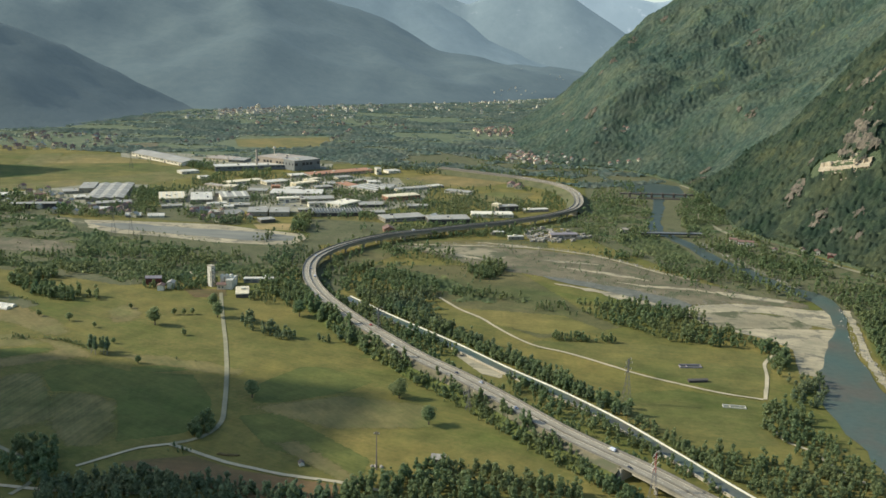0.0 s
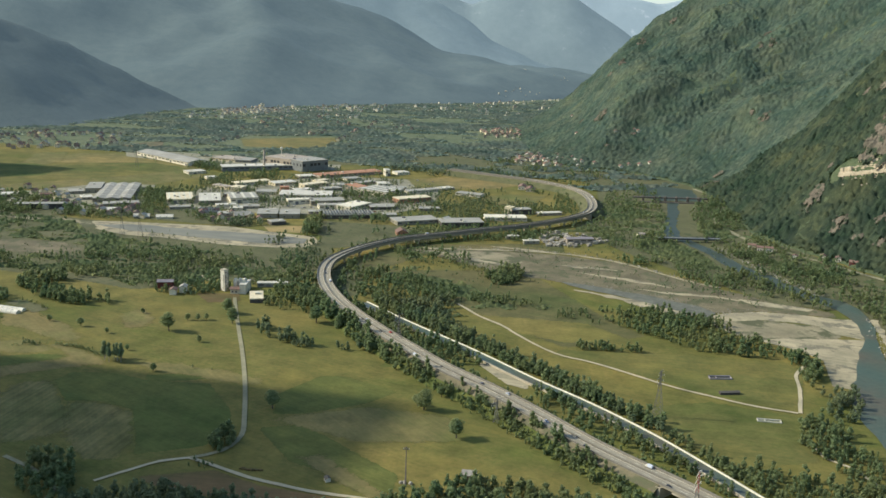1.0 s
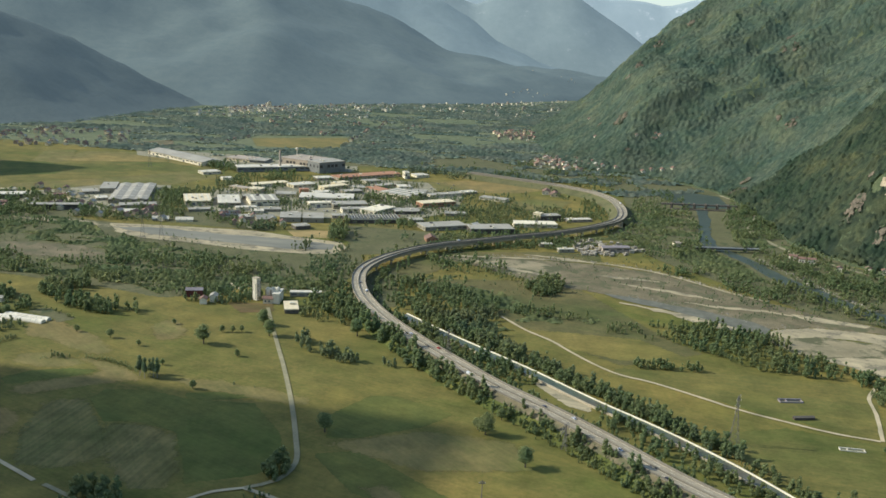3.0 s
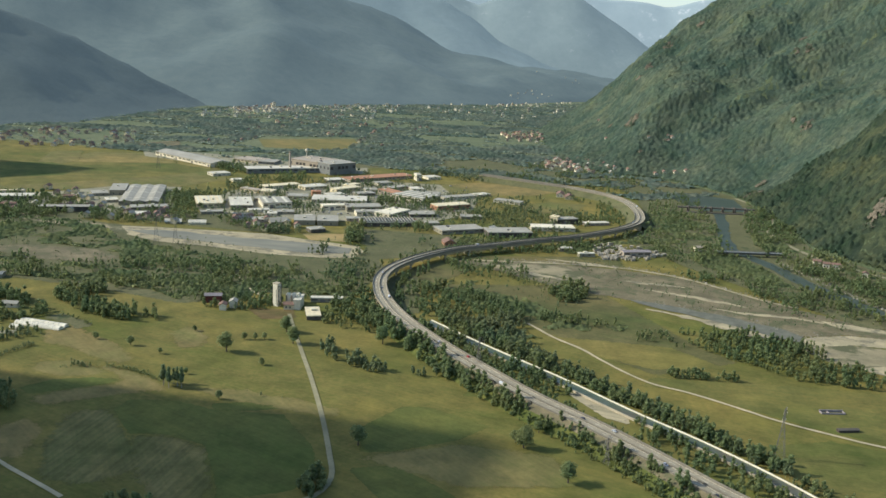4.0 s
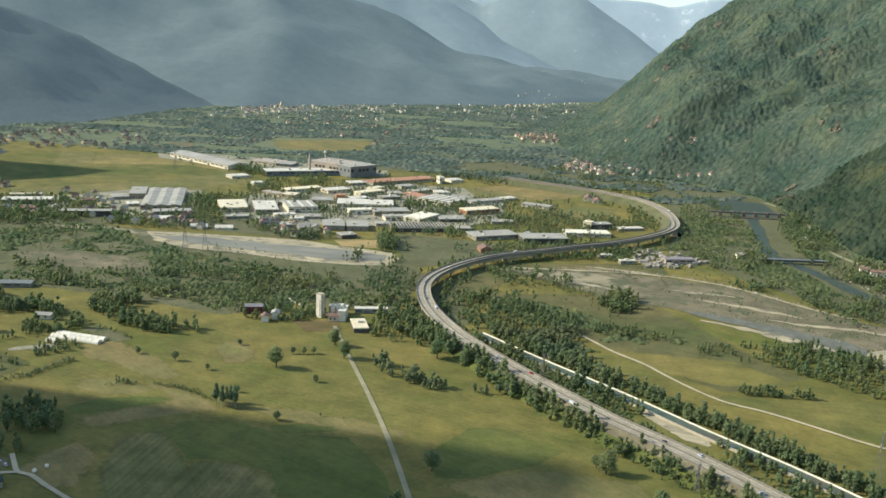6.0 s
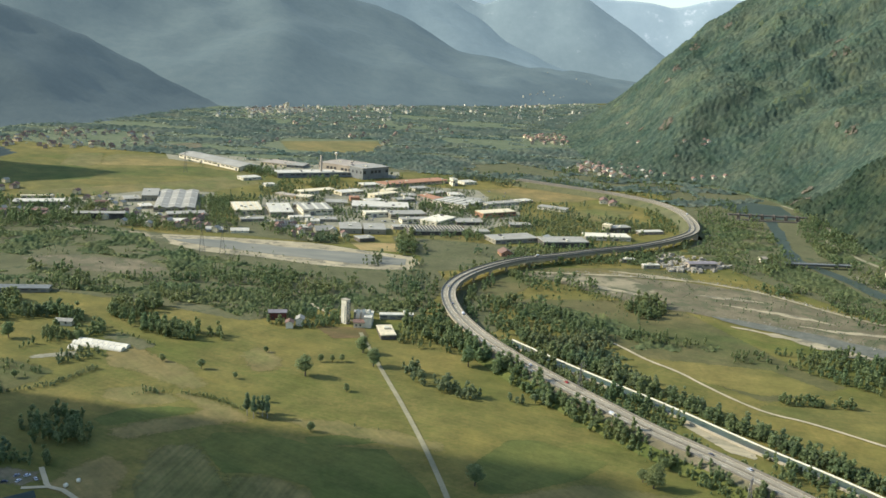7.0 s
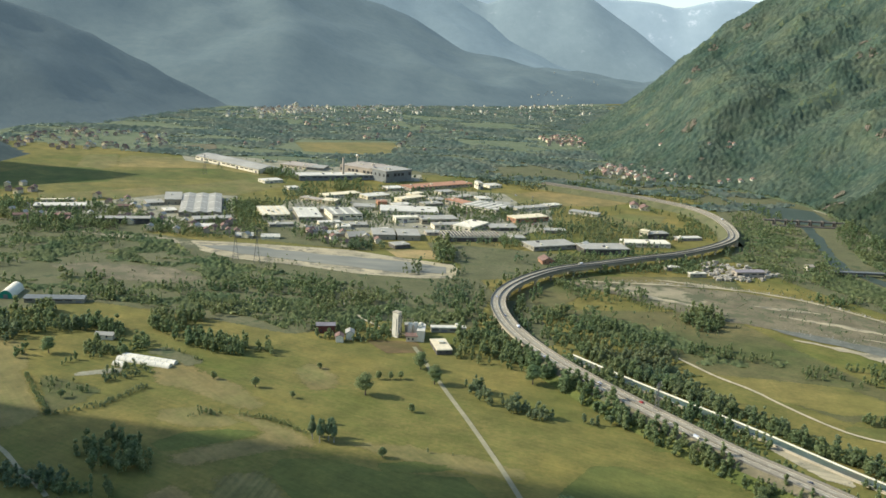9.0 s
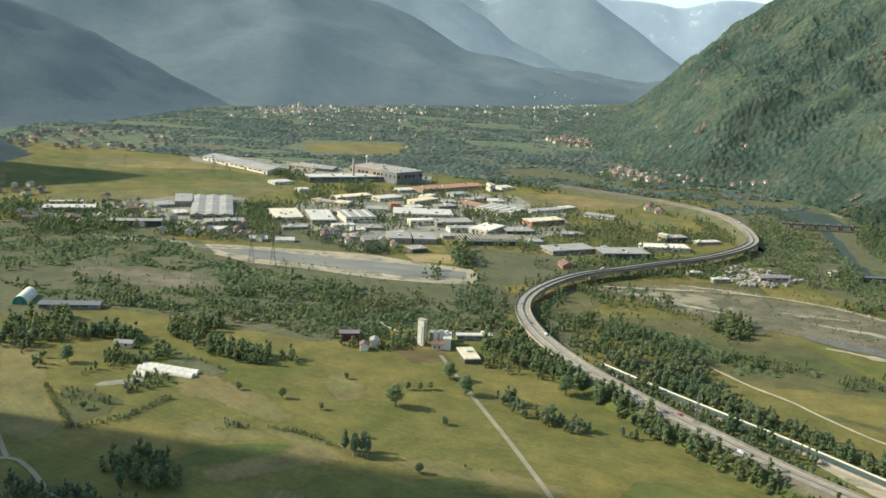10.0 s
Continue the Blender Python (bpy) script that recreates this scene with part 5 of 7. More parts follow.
def belt(near, far, lo_y, hi_y, density, size, seed):
    """Trees along one side of the motorway, between two distances from its middle."""
    r = np.random.default_rng(seed)
    side = side_ways(line)
    at = np.flatnonzero((line[:, 1] > lo_y) & (line[:, 1] < hi_y))
    n = int(len(at) * 6 * abs(far - near) * density)
    i = r.choice(at, n)
    p = line[i] + side[i] * r.uniform(min(near, far), max(near, far), n)[:, None] + r.normal(0, 1.5, (n, 2))
    x, y = p[:, 0], p[:, 1]
    thin = np.array([noise.noise((a / 18, b / 18, 6.3)) for a, b in zip(x, y)]) > (-0.35 if size > 4 else -0.6)
    ok = thin & (foot_distance(CANAL, x + 3.1, y + 2.6) > 5.6) & ~near_road(x, y, 6.8)
    x, y = x[ok], y[ok]
    planted("roadside_trees", x, y, bank_height(x, y) - 0.3, size * r.lognormal(0, 0.32, len(x)).clip(0.4, 1.7), KINDS[0], r, LEAVES, "green trees and bushes growing along the motorway bank", "trees")



def near_road(x, y, reach=7.0):
    return foot_distance(HIGHWAY, x, y) < reach


def bank_height(x, y):
    """Height of the road bank under a plan point."""
    d = foot_distance(HIGHWAY, x, y)
    return np.where(((y < 684) & (y > 399)) | (y > 1050), np.clip((15.5 - d) / 9.3, 0, 1) * 5.6, 0.0)


def woodland(density, size, detail, poly):
    """A wood or hedge on a stretch of the plan."""
    global wood_count
    wood_count += 1
    rng = np.random.default_rng(100 + wood_count)
    p = np.array(poly, float)
    lo, hi = p.min(0), p.max(0)
    clumpy = detail >= 1 and density <= 0.012 and size < 11
    n = int((hi - lo).prod() * density * (1.9 if detail == 2 else 2.3) * (2.2 if clumpy else 1))
    x, y = rng.uniform(lo[0], hi[0], n), rng.uniform(lo[1], hi[1], n)
    ok = inside(poly, x, y) & ~near_road(x, y) & (foot_distance(CANAL, x + 3.1, y + 2.6) > 5.6)
    thin = np.array([noise.noise((a / 130, b / 50, 3.3) if detail == 2 and b > 1350 else (a / 45, b / 45, 3.3)) for a, b in zip(x, y)]) > (-0.27 if detail == 2 else -0.4 if size > 6.5 else -0.3)
    if clumpy:
        thin &= np.array([noise.noise((a / 26, b / 20, 7.7)) + 0.4 * noise.noise((a / 8, b / 8, 2.7)) for a, b in zip(x, y)]) > 0.16
    ok &= (thin | (density >= 0.028)) & free_of_buildings(x, y)
    for plot in OPEN:
        ok &= ~inside(plot, x, y) | (rng.uniform(0, 1, len(x)) < 0.03)
    x, y = x[ok], y[ok]
    h = size * (0.6 if detail == 2 else 0.7) * rng.lognormal(0, 0.3, len(x)).clip(0.45, 1.7)
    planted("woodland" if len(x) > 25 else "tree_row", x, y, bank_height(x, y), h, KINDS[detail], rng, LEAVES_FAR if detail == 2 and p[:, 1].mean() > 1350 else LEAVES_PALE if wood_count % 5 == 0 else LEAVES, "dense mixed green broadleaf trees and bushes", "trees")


woodland(0.010, 6, 1, [(-614, 946), (-525, 973), (-438, 932), (-412, 895), (-315, 843), (-258, 822), (-240, 814), (-296, 779), (-363, 779), (-385, 830), (-451, 850), (-508, 832), (-546, 809)])
woodland(0.014, 6.5, 1, [(-454, 774), (-408, 789), (-362, 772), (-295, 772), (-239, 806), (-196, 793), (-171, 756), (-168, 732), (-235, 737), (-240, 708), (-291, 696), (-318, 721), (-359, 731), (-396, 737), (-434, 742)])
woodland(0.016, 6.5, 1, [(-531, 779), (-505, 778), (-463, 742), (-431, 742), (-431, 736), (-480, 738), (-484, 765), (-505, 765)])
woodland(0.024, 9, 0, [(-482, 708), (-470, 716), (-449, 714), (-398, 688), (-396, 675), (-425, 672), (-438, 661), (-454, 666), (-471, 658)])
woodland(0.045, 8, 0, [(-436, 686), (-431, 695), (-417, 692), (-411, 674), (-427, 669)])
woodland(0.045, 9, 0, [(-369, 717), (-362, 728), (-349, 715), (-345, 696), (-360, 693)])
woodland(0.05, 9, 0, [(-351, 672), (-338, 679), (-322, 671), (-307, 662), (-303, 645), (-316, 644), (-343, 655)])
woodland(0.035, 9, 0, [(-387, 702), (-381, 715), (-366, 700), (-353, 685), (-352, 664), (-361, 671), (-376, 686)])
woodland(0.035, 8, 0, [(-302, 661), (-288, 659), (-286, 648), (-298, 648)])
woodland(0.06, 4.6, 0, [(-374, 596), (-376, 614), (-356, 620), (-349, 609), (-361, 597), (-369, 591)])
woodland(0.04, 7, 0, [(-403, 635), (-396, 651), (-377, 645), (-374, 633), (-389, 624)])
woodland(0.05, 8, 0, [(-380, 659), (-371, 669), (-364, 647), (-373, 640)])
woodland(0.045, 8, 0, [(-407, 675), (-395, 688), (-382, 664), (-388, 657)])
woodland(0.04, 8, 0, [(-439, 629), (-435, 637), (-429, 626), (-433, 619)])
woodland(0.03, 8, 0, [(-484, 698), (-470, 685), (-450, 657), (-449, 640), (-470, 650)])
woodland(0.03, 5, 0, [(-407, 589), (-393, 585), (-373, 579), (-372, 573), (-391, 578), (-406, 583)])
woodland(0.03, 5, 0, [(-407, 621), (-399, 628), (-394, 618), (-403, 612)])
woodland(0.03, 9, 0, [(-351, 507), (-347, 520), (-324, 519), (-311, 501), (-311, 490), (-336, 488)])
woodland(0.02, 8, 1, [(-435, 1130), (-404, 1139), (-359, 981), (-373, 964), (-400, 1016)])
woodland(0.03, 8, 1, [(-283, 964), (-248, 973), (-241, 942), (-275, 934)])
woodland(0.02, 8, 1, [(-188, 1151), (-113, 1165), (-115, 1120), (-185, 1115)])
woodland(0.02, 8, 1, [(-138, 1038), (-115, 1035), (-115, 972), (-132, 973)])
woodland(0.03, 11, 1, [(-199, 979), (-187, 996), (-176, 908), (-193, 904)])
woodland(0.02, 8, 1, [(-347, 1307), (-306, 1321), (-295, 1255), (-331, 1244)])
woodland(0.02, 8, 1, [(-397, 1227), (-367, 1223), (-359, 1173), (-380, 1175)])
woodland(0.02, 8, 1, [(-454, 1382), (-405, 1387), (-382, 1306), (-439, 1341)])
woodland(0.025, 7, 1, [(-482, 1013), (-399, 1029), (-377, 957), (-426, 945), (-463, 960)])
woodland(0.02, 7, 1, [(-335, 1008), (-308, 1009), (-251, 994), (-242, 940), (-294, 940), (-336, 975)])
woodland(0.018, 9, 0, [(-173, 713), (-149, 733), (-134, 719), (-122, 695), (-105, 660), (-95, 634), (-101, 628), (-128, 638), (-151, 648), (-174, 660), (-177, 680)])
woodland(0.022, 8, 0, [(-169, 618), (-161, 618), (-154, 603), (-134, 587), (-120, 579), (-106, 576), (-85, 576), (-88, 571), (-109, 570), (-127, 571), (-155, 588), (-166, 604)])
woodland(0.03, 7.5, 0, [(-57, 573), (-28, 533), (4, 480), (33, 433), (58, 398), (80, 372), (65, 371), (45, 399), (18, 438), (-3, 473), (-35, 525)])
woodland(0.02, 8, 0, [(-99, 673), (-76, 649), (-39, 601), (-10, 557), (-21, 549), (-48, 572), (-76, 605), (-100, 649)])
woodland(0.02, 8, 0, [(14, 516), (37, 498), (65, 458), (89, 423), (83, 420), (61, 446), (29, 480)])
woodland(0.036, 7, 0, [(99, 431), (132, 425), (152, 415), (195, 396), (189, 382), (140, 377), (123, 399)])
woodland(0.02, 8, 0, [(22, 562), (55, 521), (72, 493), (89, 455), (83, 457), (62, 490), (21, 544)])
woodland(0.022, 8, 0, [(91, 675), (129, 695), (173, 656), (184, 618), (201, 596), (183, 586), (140, 597), (115, 614), (88, 653)])
woodland(0.07, 6.5, 0, [(54, 601), (97, 598), (96, 592), (54, 592)])
woodland(0.045, 8, 0, [(192, 590), (204, 598), (211, 585), (203, 557), (190, 538)])
woodland(0.04, 8, 0, [(164, 486), (182, 490), (186, 457), (196, 438), (191, 431), (164, 435), (155, 455)])
woodland(0.04, 7, 0, [(193, 532), (215, 534), (208, 506), (198, 488), (184, 492)])
woodland(0.036, 7, 0, [(163, 431), (183, 433), (199, 404), (191, 386), (170, 391)])
woodland(0.006, 6, 1, [(-81, 817), (-35, 835), (24, 800), (18, 750), (-21, 735), (-47, 698), (-90, 676), (-115, 723), (-113, 781)])
woodland(0.018, 8, 1, [(-187, 814), (-162, 806), (-151, 737), (-172, 725)])
woodland(0.055, 8, 0, [(-61, 372), (-41, 386), (-21, 397), (4, 397), (25, 387), (43, 381), (57, 371), (-58, 356)])
woodland(0.075, 8, 0, [(-196, 365), (-171, 373), (-153, 375), (-131, 372), (-112, 369), (-91, 367), (-60, 366), (-59, 359), (-191, 348)])
woodland(0.1, 8, 0, [(-148, 421), (-147, 430), (-140, 440), (-135, 437), (-136, 424), (-141, 417)])
woodland(0.06, 4, 0, [(-155, 408), (-150, 411), (-138, 404), (-141, 400), (-150, 402)])
woodland(0.05, 7, 0, [(-352, 479), (-320, 475), (-319, 467), (-350, 468)])
woodland(0.02, 9, 0, [(-216, 397), (-205, 401), (-192, 375), (-204, 374)])
woodland(0.022, 8, 0, [(-391, 496), (-378, 500), (-350, 486), (-336, 474), (-378, 468)])
woodland(0.014, 8, 2, [(153, 1200), (231, 1261), (205, 1071), (189, 917), (144, 885), (96, 982), (128, 1076)])
woodland(0.014, 7, 1, [(160, 818), (188, 781), (209, 730), (236, 760), (224, 732), (169, 739)])
woodland(0.016, 8, 1, [(225, 1008), (250, 953), (295, 837), (326, 780), (345, 747), (292, 624), (286, 656), (290, 699), (275, 774), (241, 851)])
woodland(0.016, 8, 1, [(309, 1228), (285, 1017), (232, 1009), (237, 1094), (281, 1201)])
woodland(0.014, 8, 2, [(-124, 938), (-74, 926), (34, 984), (102, 1047), (97, 988), (33, 934), (-82, 877), (-136, 864)])
woodland(0.012, 8, 1, [(213, 947), (222, 896), (236, 812), (267, 751), (290, 710), (290, 677), (287, 611), (361, 785), (313, 892), (281, 980), (317, 1199), (264, 1081)])
woodland(0.01, 8, 2, [(159, 1247), (219, 1283), (223, 1213), (196, 1003), (188, 911), (144, 885), (123, 1058)])
woodland(0.012, 7, 1, [(116, 933), (144, 885), (176, 820), (136, 832), (87, 876)])
woodland(0.022, 8, 1, [(-690, 1070), (-600, 1080), (-520, 1065), (-480, 1010), (-440, 955), (-530, 968), (-640, 985)])
woodland(0.07, 4.5, 0, [(-262, 692), (-232, 696), (-226, 688), (-236, 682), (-256, 684)])
woodland(0.06, 6, 0, [(-235, 712), (-212, 712), (-213, 698), (-232, 696)])
woodland(0.02, 6, 0, [(-213, 729), (-188, 730), (-172, 724), (-172, 716), (-210, 716)])
woodland(0.04, 3, 1, [(-356, 655), (-326, 637), (-326, 631), (-355, 649)])
woodland(0.4, 2.6, 1, [(-418, 597), (-415, 597), (-380, 547), (-382, 544)])
woodland(0.3, 2.4, 1, [(-382, 544), (-362, 562), (-347, 592), (-344, 589), (-359, 557)])
woodland(0.4, 2.2, 1, [(-288, 560), (-268, 557), (-249, 544), (-248, 540), (-268, 553)])
woodland(0.05, 4, 0, [(-314, 564), (-301, 564), (-298, 556), (-309, 556)])
woodland(0.015, 4, 0, [(-410, 590), (-390, 593), (-369, 577), (-377, 569), (-401, 576)])
woodland(0.1, 2.2, 1, [(-315, 556), (-295, 563), (-258, 555), (-256, 551), (-293, 558), (-313, 551)])
woodland(0.03, 4, 0, [(-188, 534), (-175, 529), (-176, 524), (-188, 528)])
woodland(0.03, 8, 1, [(-556, 1404), (-446, 1353), (-388, 1326), (-385, 1299), (-440, 1325), (-547, 1369)])
woodland(0.02, 7, 0, [(-54, 579), (-29, 543), (4, 490), (34, 443), (59, 408), (57, 403), (30, 436), (0, 480), (-32, 531), (-53, 565)])
woodland(0.03, 5, 0, [(-88, 656), (-65, 625), (-42, 590), (-23, 560), (-25, 555), (-45, 583), (-67, 615), (-90, 644)])
woodland(0.01, 8, 2, [(-676, 1072), (-638, 1068), (-608, 1001), (-536, 988), (-449, 1008), (-437, 948), (-527, 980), (-622, 962)])
woodland(0.01, 8, 2, [(-574, 1425), (-385, 1357), (-394, 1315), (-571, 1386)])
woodland(0.01, 7, 1, [(-380, 1274), (-228, 1265), (-132, 1201), (-74, 1120), (-140, 1044), (-257, 1065), (-350, 1130)])
woodland(0.01, 7, 1, [(-74, 1120), (87, 1137), (97, 1083), (-3, 1006), (-86, 1008)])
woodland(0.018, 7, 1, [(-427, 769), (-403, 783), (-343, 814), (-271, 825), (-240, 744), (-318, 753), (-358, 692), (-389, 696)])
woodland(0.02, 7, 1, [(-93, 952), (-23, 992), (48, 989), (40, 940), (-7, 916), (-91, 881)])
woodland(0.02, 7, 1, [(-196, 823), (-173, 850), (-161, 815), (-171, 772), (-192, 768)])
woodland(0.03, 10, 0, [(-226, 387), (-220, 406), (-212, 403), (-192, 367), (-196, 360), (-219, 373)])
woodland(0.022, 6, 1, [(-605, 989), (-536, 990), (-480, 965), (-514, 940), (-575, 929)])
woodland(0.03, 6, 0, [(-279, 712), (-248, 714), (-212, 698), (-222, 687), (-265, 684)])
woodland(0.026, 6, 1, [(-94, 938), (-40, 956), (0, 945), (49, 974), (76, 939), (32, 909), (-24, 906), (-92, 872)])
woodland(0.006, 7, 1, [(-222, 860), (-201, 969), (-170, 1029), (-155, 941), (-155, 785), (-198, 810)])
woodland(0.018, 8, 1, [(-484, 796), (-460, 805), (-421, 772), (-418, 744), (-431, 735), (-453, 734)])
woodland(0.012, 7, 1, [(-303, 816), (-256, 842), (-221, 813), (-188, 750), (-206, 724), (-241, 710), (-276, 718)])
woodland(0.022, 7, 1, [(171, 842), (192, 846), (208, 798), (242, 780), (234, 764), (200, 765), (177, 776), (164, 814)])
woodland(0.012, 6, 0, [(48, 686), (107, 690), (174, 677), (164, 653), (86, 645), (43, 662)])
woodland(0.014, 6.5, 1, WORKS)
woodland(0.012, 7, 1, [(-40, 1390), (60, 1330), (130, 1290), (160, 1250), (230, 1300), (160, 1440), (60, 1560), (-90, 1540)])
woodland(0.02, 7, 1, [(40, 1240), (100, 1190), (112, 1110), (96, 1060), (70, 1100), (86, 1150), (60, 1210)])
woodland(0.03, 7, 1, [(-654, 1085), (-603, 1008), (-549, 1005), (-500, 1010), (-500, 960), (-583, 946), (-640, 1000)])
woodland(0.02, 7, 1, [(-480, 1130), (-400, 1130), (-395, 1040), (-440, 1030)])
woodland(0.025, 9, 2, [(-120, 1350), (-20, 1322), (30, 1284), (66, 1262), (58, 1250), (-10, 1296), (-120, 1322)])
woodland(0.025, 9, 2, [(-140, 1420), (-60, 1375), (-66, 1345), (-150, 1380)])
woodland(0.002, 8, 2, [(-560, 1010), (-430, 1010), (-330, 1200), (-250, 1310), (-60, 1280), (60, 1400), (-300, 1560), (-560, 1400)])
woodland(0.05, 8, 0, [(294, 680), (318, 675), (300, 560), (285, 500), (266, 440), (251, 450), (257, 520), (264, 560), (274, 600)])

woodland(0.02, 8, 0, [(-120, 759), (-103, 783), (-78, 781), (-67, 750), (-53, 741), (-28, 731), (-31, 689), (-48, 697), (-80, 681), (-101, 688), (-113, 707)])
woodland(0.03, 8, 0, [(-101, 688), (-80, 681), (-48, 697), (-28, 690), (-39, 659), (-32, 638), (-22, 625), (-7, 604), (20, 565), (14, 560), (-19, 588), (-37, 607), (-62, 636), (-83, 667)])
woodland(0.035, 9, 0, [(-9, 774), (17, 807), (29, 788), (20, 754), (-1, 744)])
woodland(0.02, 6, 0, [(-28, 731), (2, 714), (27, 699), (48, 698), (22, 686), (-6, 688), (-30, 695)])
woodland(0.014, 8, 1, [(-94, 854), (-54, 871), (-17, 830), (-25, 813), (-57, 807), (-87, 808)])
woodland(0.02, 8, 1, [(197, 823), (219, 826), (235, 807), (249, 770), (260, 744), (276, 721), (260, 706), (233, 735), (215, 753), (192, 768)])

belt(-7.2, -17, 530, 700, 0.16, 6.2, 31)
belt(-9, -17, 490, 530, 0.16, 3.6, 37)
belt(-9.5, -18, 380, 500, 0.36, 2.4, 32)
belt(7.2, 15, 560, 690, 0.06, 4.6, 33)
belt(7.6, 15, 380, 560, 0.1, 4.0, 34)
belt(-10, -24, 690, 900, 0.03, 5.5, 35)
belt(10, 24, 690, 880, 0.03, 5.5, 36)


def canal_strip(near, far, lo_y, hi_y, density, size, seed, gap=None):
    """A close row of trees along one side of the canal."""
    r = np.random.default_rng(seed)
    side = side_ways(wall_line)
    at = np.flatnonzero((wall_line[:, 1] > lo_y) & (wall_line[:, 1] < hi_y))
    n = int(len(at) * 8 * abs(far - near) * density)
    i = r.choice(at, n)
    p = wall_line[i] + side[i] * r.uniform(min(near, far), max(near, far), n)[:, None] + side[i][:, ::-1] * (r.uniform(-5, 5, n) * np.array([[1], [-1]])).T
    x, y = p[:, 0], p[:, 1]
    ok = ~near_road(x, y)
    if gap:
        ok &= ~inside(gap, x, y)
    x, y = x[ok], y[ok]
    planted("canal_trees", x, y, bank_height(x, y), size * r.lognormal(0, 0.28, len(x)).clip(0.5, 1.6), KINDS[0], r, LEAVES, "dense row of green trees along the canal", "trees")


GRAVEL_GAP = [(-19, 566), (5, 562), (21, 534), (19, 510), (4, 517)]
canal_strip(-2.5, -12, 460, 690, 0.14, 6.6, 41)
canal_strip(-2.5, -10, 350, 460, 0.11, 5.0, 43)
canal_strip(8, 14, 350, 690, 0.14, 4.0, 42, GRAVEL_GAP)

def scrub_dots(poly, count, size, seed, label):
    """Low bushes dotted over open ground."""
    r = np.random.default_rng(seed)
    p = np.array(poly, float)
    x, y = r.uniform(p[:, 0].min(), p[:, 0].max(), count), r.uniform(p[:, 1].min(), p[:, 1].max(), count)
    gap = np.array([noise.noise((a / 22, b / 22, 1.7)) for a, b in zip(x, y)]) > -0.1
    ok = inside(poly, x, y) & gap & ~near_road(x, y) & free_of_buildings(x, y)
    x, y = x[ok], y[ok]
    planted("bushes", x, y, np.full(len(x), -0.1), size * r.lognormal(0, 0.4, len(x)).clip(0.4, 2.2), KINDS[2], r, LEAVES_PALE, label, "bushes")


scrub_dots([(107, 973), (155, 892), (197, 833), (240, 768), (214, 708), (148, 717), (68, 783), (16, 863), (22, 918)], 1700, 1.8, 50, 'low scrub dotted over the dry river bed')
scrub_dots([(140, 980), (205, 970), (234, 868), (247, 792), (207, 785), (141, 840)], 500, 2.2, 51, 'green and olive bushes beside the river')
scrub_dots([(-86, 842), (-7, 838), (57, 765), (25, 729), (-60, 743)], 260, 2.0, 52, 'scattered bushes on dry brown ground')
scrub_dots([(-514, 853), (-329, 909), (-224, 832), (-289, 764), (-404, 724), (-447, 724)], 700, 2.0, 53, 'low bushes of the scrubland')

# forest on the mountainside
def slope_at(x, y):
    """Height of the east mountainside between its grid points."""
    fx, fy = (np.asarray(x) - 40) / 14, (np.asarray(y) - 240) / 14
    ix, iy = np.clip(fx.astype(int), 0, RZ.shape[1] - 2), np.clip(fy.astype(int), 0, RZ.shape[0] - 2)
    u, v = fx - ix, fy - iy
    return RZ[iy, ix] * (1 - u) * (1 - v) + RZ[iy, ix + 1] * u * (1 - v) + RZ[iy + 1, ix] * (1 - u) * v + RZ[iy + 1, ix + 1] * u * v


CRAGS = [(341, 983, 12), (349, 991, 11), (332, 977, 8), (353, 936, 11), (346, 928, 9), (359, 902, 9), (381, 906, 9), (369, 872, 9), (459, 1125, 11), (449, 1146, 9), (469, 1110, 12), (317, 1981, 13), (268, 1911, 12), (250, 1896, 9), (232, 1800, 10), (192, 1604, 15), (198, 1622, 11),
         (409, 1399, 12), (398, 1422, 8), (237, 1534, 7), (315, 1290, 11), (305, 1294, 9), (329, 1322, 11), (494, 1705, 12), (484, 1646, 10), (465, 1651, 9), (171, 1704, 8), (193, 1517, 7), (382, 1996, 12), (360, 1955, 9), (366, 1015, 8), (420, 1010, 9)]


def clear_of_rock(x, y):
    """Where no rock face or quarry breaks the forest."""
    ok = ~((np.hypot(x - 402, y - 982) < 12) | (foot_distance([(368, 988), (408, 953)], x + 0.66 * 2, y - 0.75 * 2) < 8))
    for a, b, size in CRAGS:
        ok &= np.hypot((x - a) * 1.15, y - b) > size * 0.4
    return ok


def clearing(x, y):
    """Where the forest is low and thin."""
    return np.array([noise.noise((a / 60, b / 60, 9.1)) + 0.5 * noise.noise((a / 20, b / 20, 2.1)) for a, b in zip(x, y)])


def on_slope(x, y, z):
    return (z > 0.5) & (z < 120 + 0.18 * y) & clear_of_rock(x, y)


